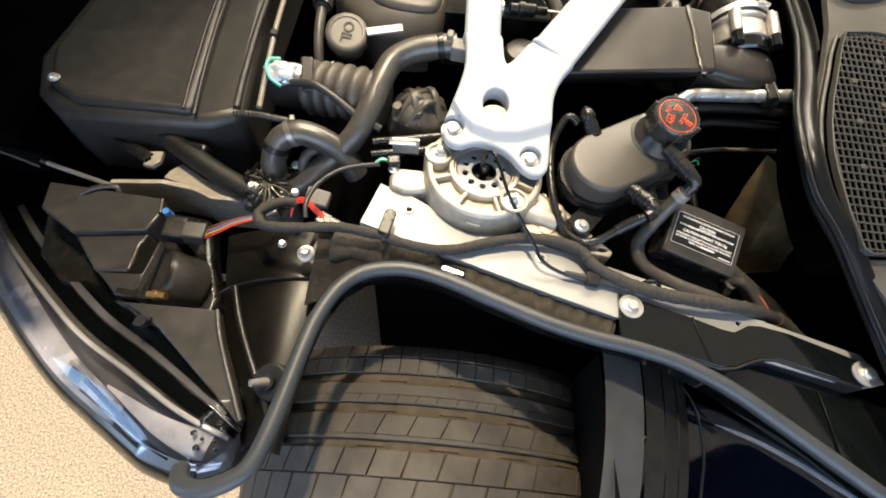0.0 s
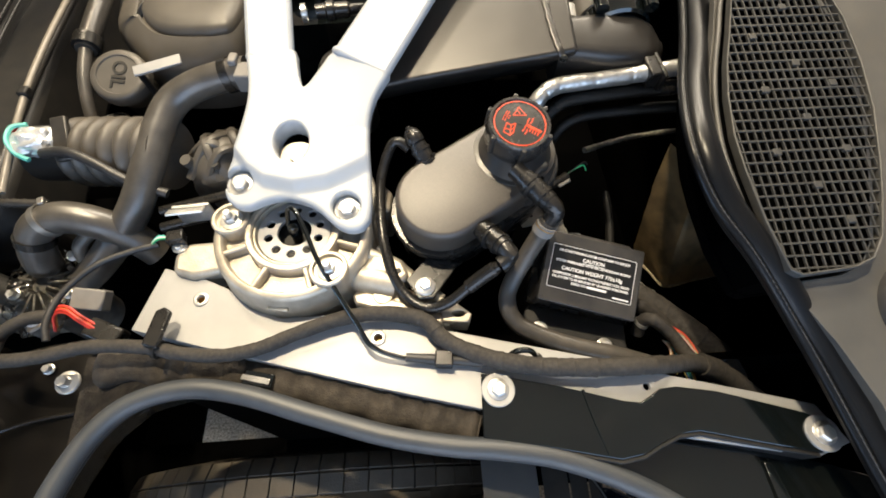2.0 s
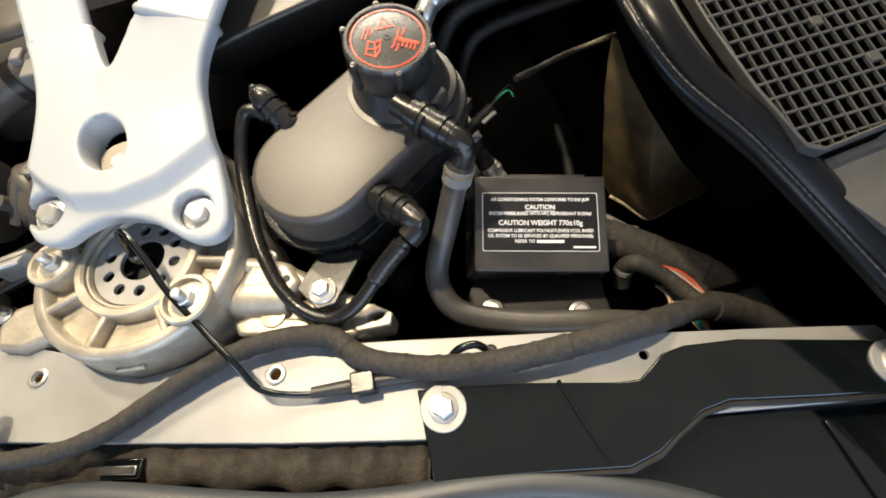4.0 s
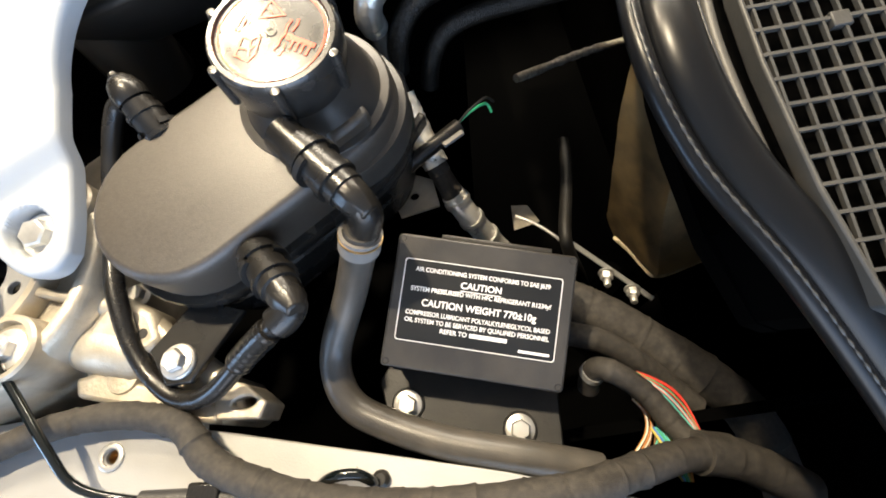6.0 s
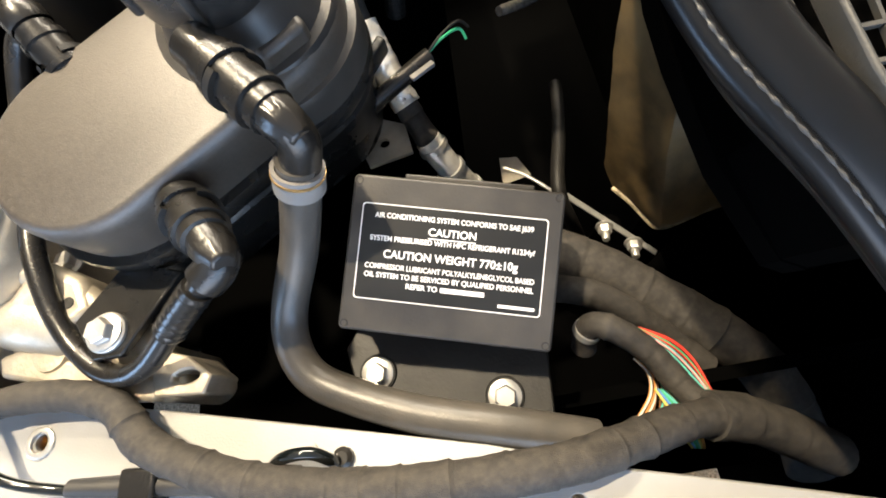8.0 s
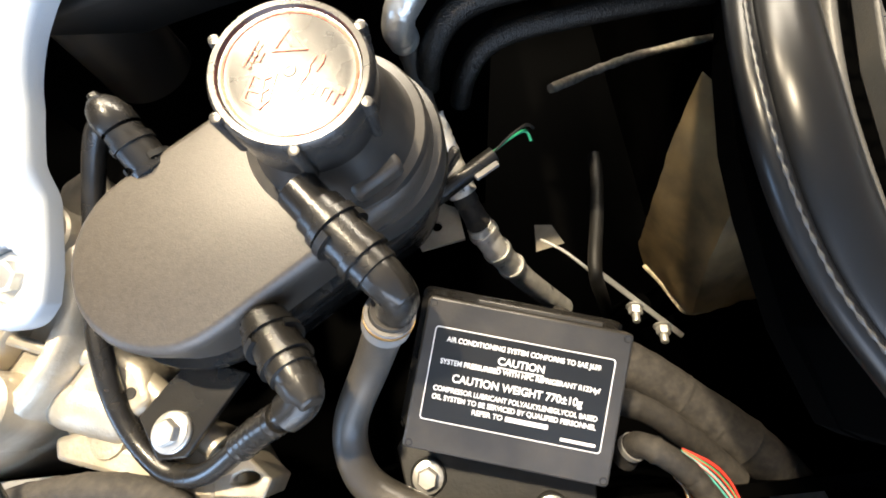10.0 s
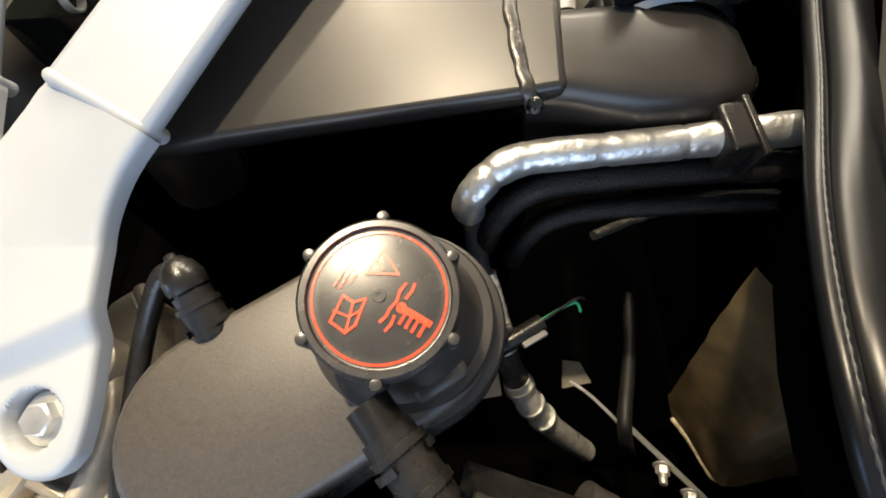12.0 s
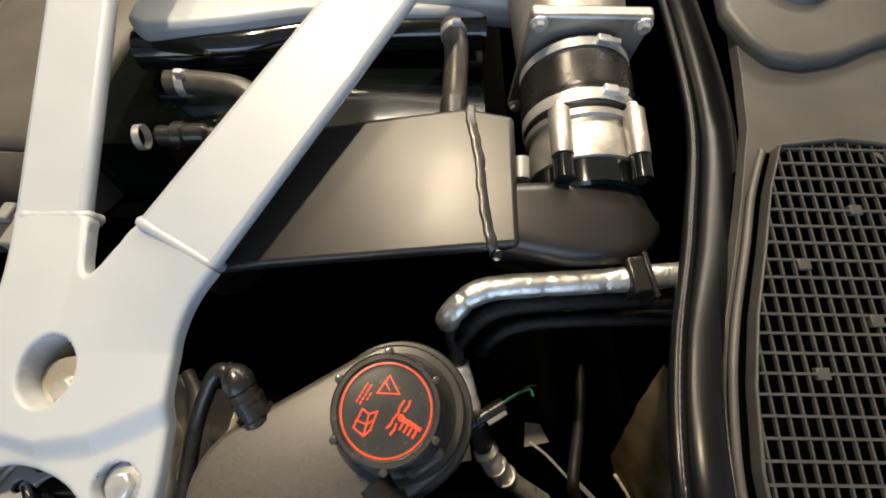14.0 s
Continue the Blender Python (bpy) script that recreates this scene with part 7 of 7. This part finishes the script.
    gr = part("grommet", lathe([(0.024, 0), (0.0235, 0.006), (0.021, 0.0085), (0.010, 0.0085), (0.009, 0.016), (0, 0.016)], gm, 32), M_DULL, s)
    part("stud", rod(gm @ V(0, 0, 0.014), gm @ V(-0.010, -0.002, 0.034), 0.0058, 12, None, 0.0045), M_GREYPL, gr)
    bolt(s, (-0.096, 0.285, 0.838), (0.1, -0.1, 1), hexr=0.006, height=0.012, flange=0.011, washer=0.012)
    bolt(s, (-0.140, 0.308, 0.815), (0.1, -0.1, 1), hexr=0.0045, height=0.008, flange=0.006)
    # inner corner web in brown dusty felt
    def web(u, v):
        return V(-0.085 + 0.085 * u, 0.312 - 0.012 * u - (0.10 - 0.05 * u) * v, 0.858 - 0.012 * v - 0.02 * (1 - u))
    whole("felt_pad", sheet(web, 12, 10, 0.006), M_FOAM, "dusty dark felt pad at the front arch corner", "felt pad")


M_SHINE = mat("shiny_black_moulding", (0.010, 0.009, 0.008), 0.30, 0, 0.12, 6, 0.05, 300, 0.04, spec=0.4)
build_front()


def build_headlamp():
    t = thing("headlamp", (-0.36, 0.15, 0.60), "clear swept back headlamp with chrome and dark insides", "headlamp")
    axis = [(-0.7663, 0.4613, 0.600), (-0.6373, 0.3490, 0.640), (-0.5295, 0.2658, 0.675), (-0.3915, 0.1698, 0.710), (-0.2950, 0.1180, 0.732), (-0.2120, 0.0725, 0.752), (-0.1600, 0.0490, 0.766), (-0.1270, 0.0380, 0.772)]
    rad = [0.094, 0.092, 0.090, 0.091, 0.092, 0.088, 0.074, 0.030]
    out = V(-0.62, -0.78, 0)

    def place(u):
        i = u * (len(axis) - 1)
        k = min(int(i), len(axis) - 2)
        line = glide(axis[max(k - 1, 0):k + 3], 12)
        first = (k - max(k - 1, 0)) * 12
        q = first + (i - k) * 12
        n = min(int(q), len(line) - 2)
        return line[n].lerp(line[n + 1], q - n), rad[k] + (rad[k + 1] - rad[k]) * (i - k)

    def at(u, k, h):
        """A point inside the lamp: u along it, k across it (1: outer edge), h the share of the lens's height."""
        p, r = place(u)
        d = (place(min(1.0, u + 0.02))[0] - place(max(0.0, u - 0.02))[0]).normalized()
        side = d.cross(V(0, 0, 1)).normalized()
        side = side if side.dot(out) > 0 else -side
        up = side.cross(d)
        up = up if up.z > 0 else -up
        return p + side * (k * r * 0.93) + up * (math.sqrt(max(0.0, 1 - k * k)) * r * h)

    def strip(u0, u1, a, b, h, nu=30, nv=8):
        """A curved panel between two lines across the lamp; a and b give k at both ends."""
        return sheet(lambda x, y: at(u0 + (u1 - u0) * x, (a[0] + (a[1] - a[0]) * x) * (1 - y) + (b[0] + (b[1] - b[0]) * x) * y, h), nu, nv, 0.0015)

    def ridge(u0, u1, k0, k1, h, r):
        return tube([at(u0 + (u1 - u0) * i / 14, k0 + (k1 - k0) * i / 14, h) for i in range(15)], r, 12, 3)

    ring = [[at(i / 40, math.cos(a), 0.0) + V(0, 0, place(i / 40)[1] * 0.80 * math.sin(a)) for a in (2 * math.pi * j / 36 for j in range(36))] for i in range(41)]
    part("lens", loft(ring), M_LENS, t, "clear polished lens")
    part("bowl", strip(0.0, 0.985, (0.86, 0.84), (-0.98, -0.98), 0.30, 40, 16), M_BOWL, t, "dark smoked bowl")
    part("pale_panel", strip(0.08, 0.62, (0.80, 0.76), (0.16, 0.46), 0.46), M_PANEL, t, "pale silver reflector panel")
    part("smoked_panel", strip(0.10, 0.90, (0.86, 0.84), (0.80, 0.74), 0.42), M_SMOKE, t, "smoked outer panel")
    part("light_guide", strip(0.57, 0.89, (0.40, 0.54), (0.36, 0.00), 0.56), M_GUIDE, t, "bright milky light guide")
    part("dark_blade", strip(0.48, 0.80, (0.52, 0.68), (0.44, 0.60), 0.60, 24, 4), M_GLOSS, t)
    part("side_mirror", strip(0.70, 0.95, (0.84, 0.74), (0.66, 0.56), 0.50), M_LINING, t, "mirrored side band")
    for u0, a0, b0, h, mt in ((0.08, 0.14, 0.02, 0.58, M_SMOKE), (0.10, 0.02, -0.26, 0.64, M_GLOSS), (0.12, -0.26, -0.38, 0.66, M_BOWL), (0.12, -0.38, -0.62, 0.67, M_GLOSS), (0.14, -0.62, -0.68, 0.66, M_BOWL), (0.05, -0.68, -0.97, 0.66, M_GLOSS)):
        part("inner_band", strip(u0, 0.965, (a0, a0 * 0.8 - 0.10), (b0, b0 * 0.8 - 0.10 if b0 > -0.9 else -0.94), h), mt, t)
    part("centre_ridge", ridge(0.14, 0.94, 0.16, -0.02, 0.64, 0.0034), M_LINING, t, "chrome ridge")
    for k0, k1, h, r in ((-0.26, -0.31, 0.69, 0.0011), (-0.62, -0.60, 0.69, 0.0010), (0.66, 0.60, 0.58, 0.0014)):
        part("fine_ridge", ridge(0.20 if k0 < 0.5 else 0.48, 0.95, k0, k1, h, r), M_CHROME, t, "chrome ridge")
    part("sensor_block", strip(0.47, 0.52, (0.70, 0.70), (0.42, 0.42), 0.62, 4, 4), M_LINING, t)
    part("sensor_window", strip(0.485, 0.515, (0.62, 0.62), (0.46, 0.46), 0.66, 4, 4), M_GLOSS, t)
    random.seed(9)
    for n in range(26):
        u, k = random.uniform(0.84, 0.955), random.uniform(-0.55, 0.35)
        bm = bmesh.new()
        bmesh.ops.create_icosphere(bm, subdivisions=1, radius=random.uniform(0.0022, 0.0048), matrix=Matrix.Translation(at(u, k, 0.66)) @ Matrix.Rotation(random.uniform(0, 3), 4, "Z"))
        part("led_cell", bm, M_CHROME, t, smooth=False)
    b = thing("front_bumper", (-0.5, 0.2, 0.4), "dark blue black painted bumper corner under the headlamp", "bumper")

    def skin(u, v):
        return place(u * 0.98)[0] + V(0.012, 0.020, -0.055 - 0.50 * v)
    part("skin", sheet(skin, 40, 8, 0.003), M_GLOSS, b)


M_BOWL = mat("smoked_lamp_bowl", (0.26, 0.26, 0.29), 0.12, 0.35, 0.15, 20, 0.0)
M_LINING = mat("mirrored_lamp_lining", (0.72, 0.73, 0.78), 0.12, 0.45, 0.12, 20, 0.0)
M_PANEL = mat("pale_reflector", (0.60, 0.60, 0.66), 0.26, 0.15, 0.25, 20, 0.0)
M_GUIDE = mat("milky_light_guide", (0.84, 0.84, 0.90), 0.28, 0.0, 0.12, 30, 0.1, 300)
M_SMOKE = mat("smoked_lining", (0.24, 0.22, 0.20), 0.15, 0.3, 0.2, 20, 0.0)
build_headlamp()
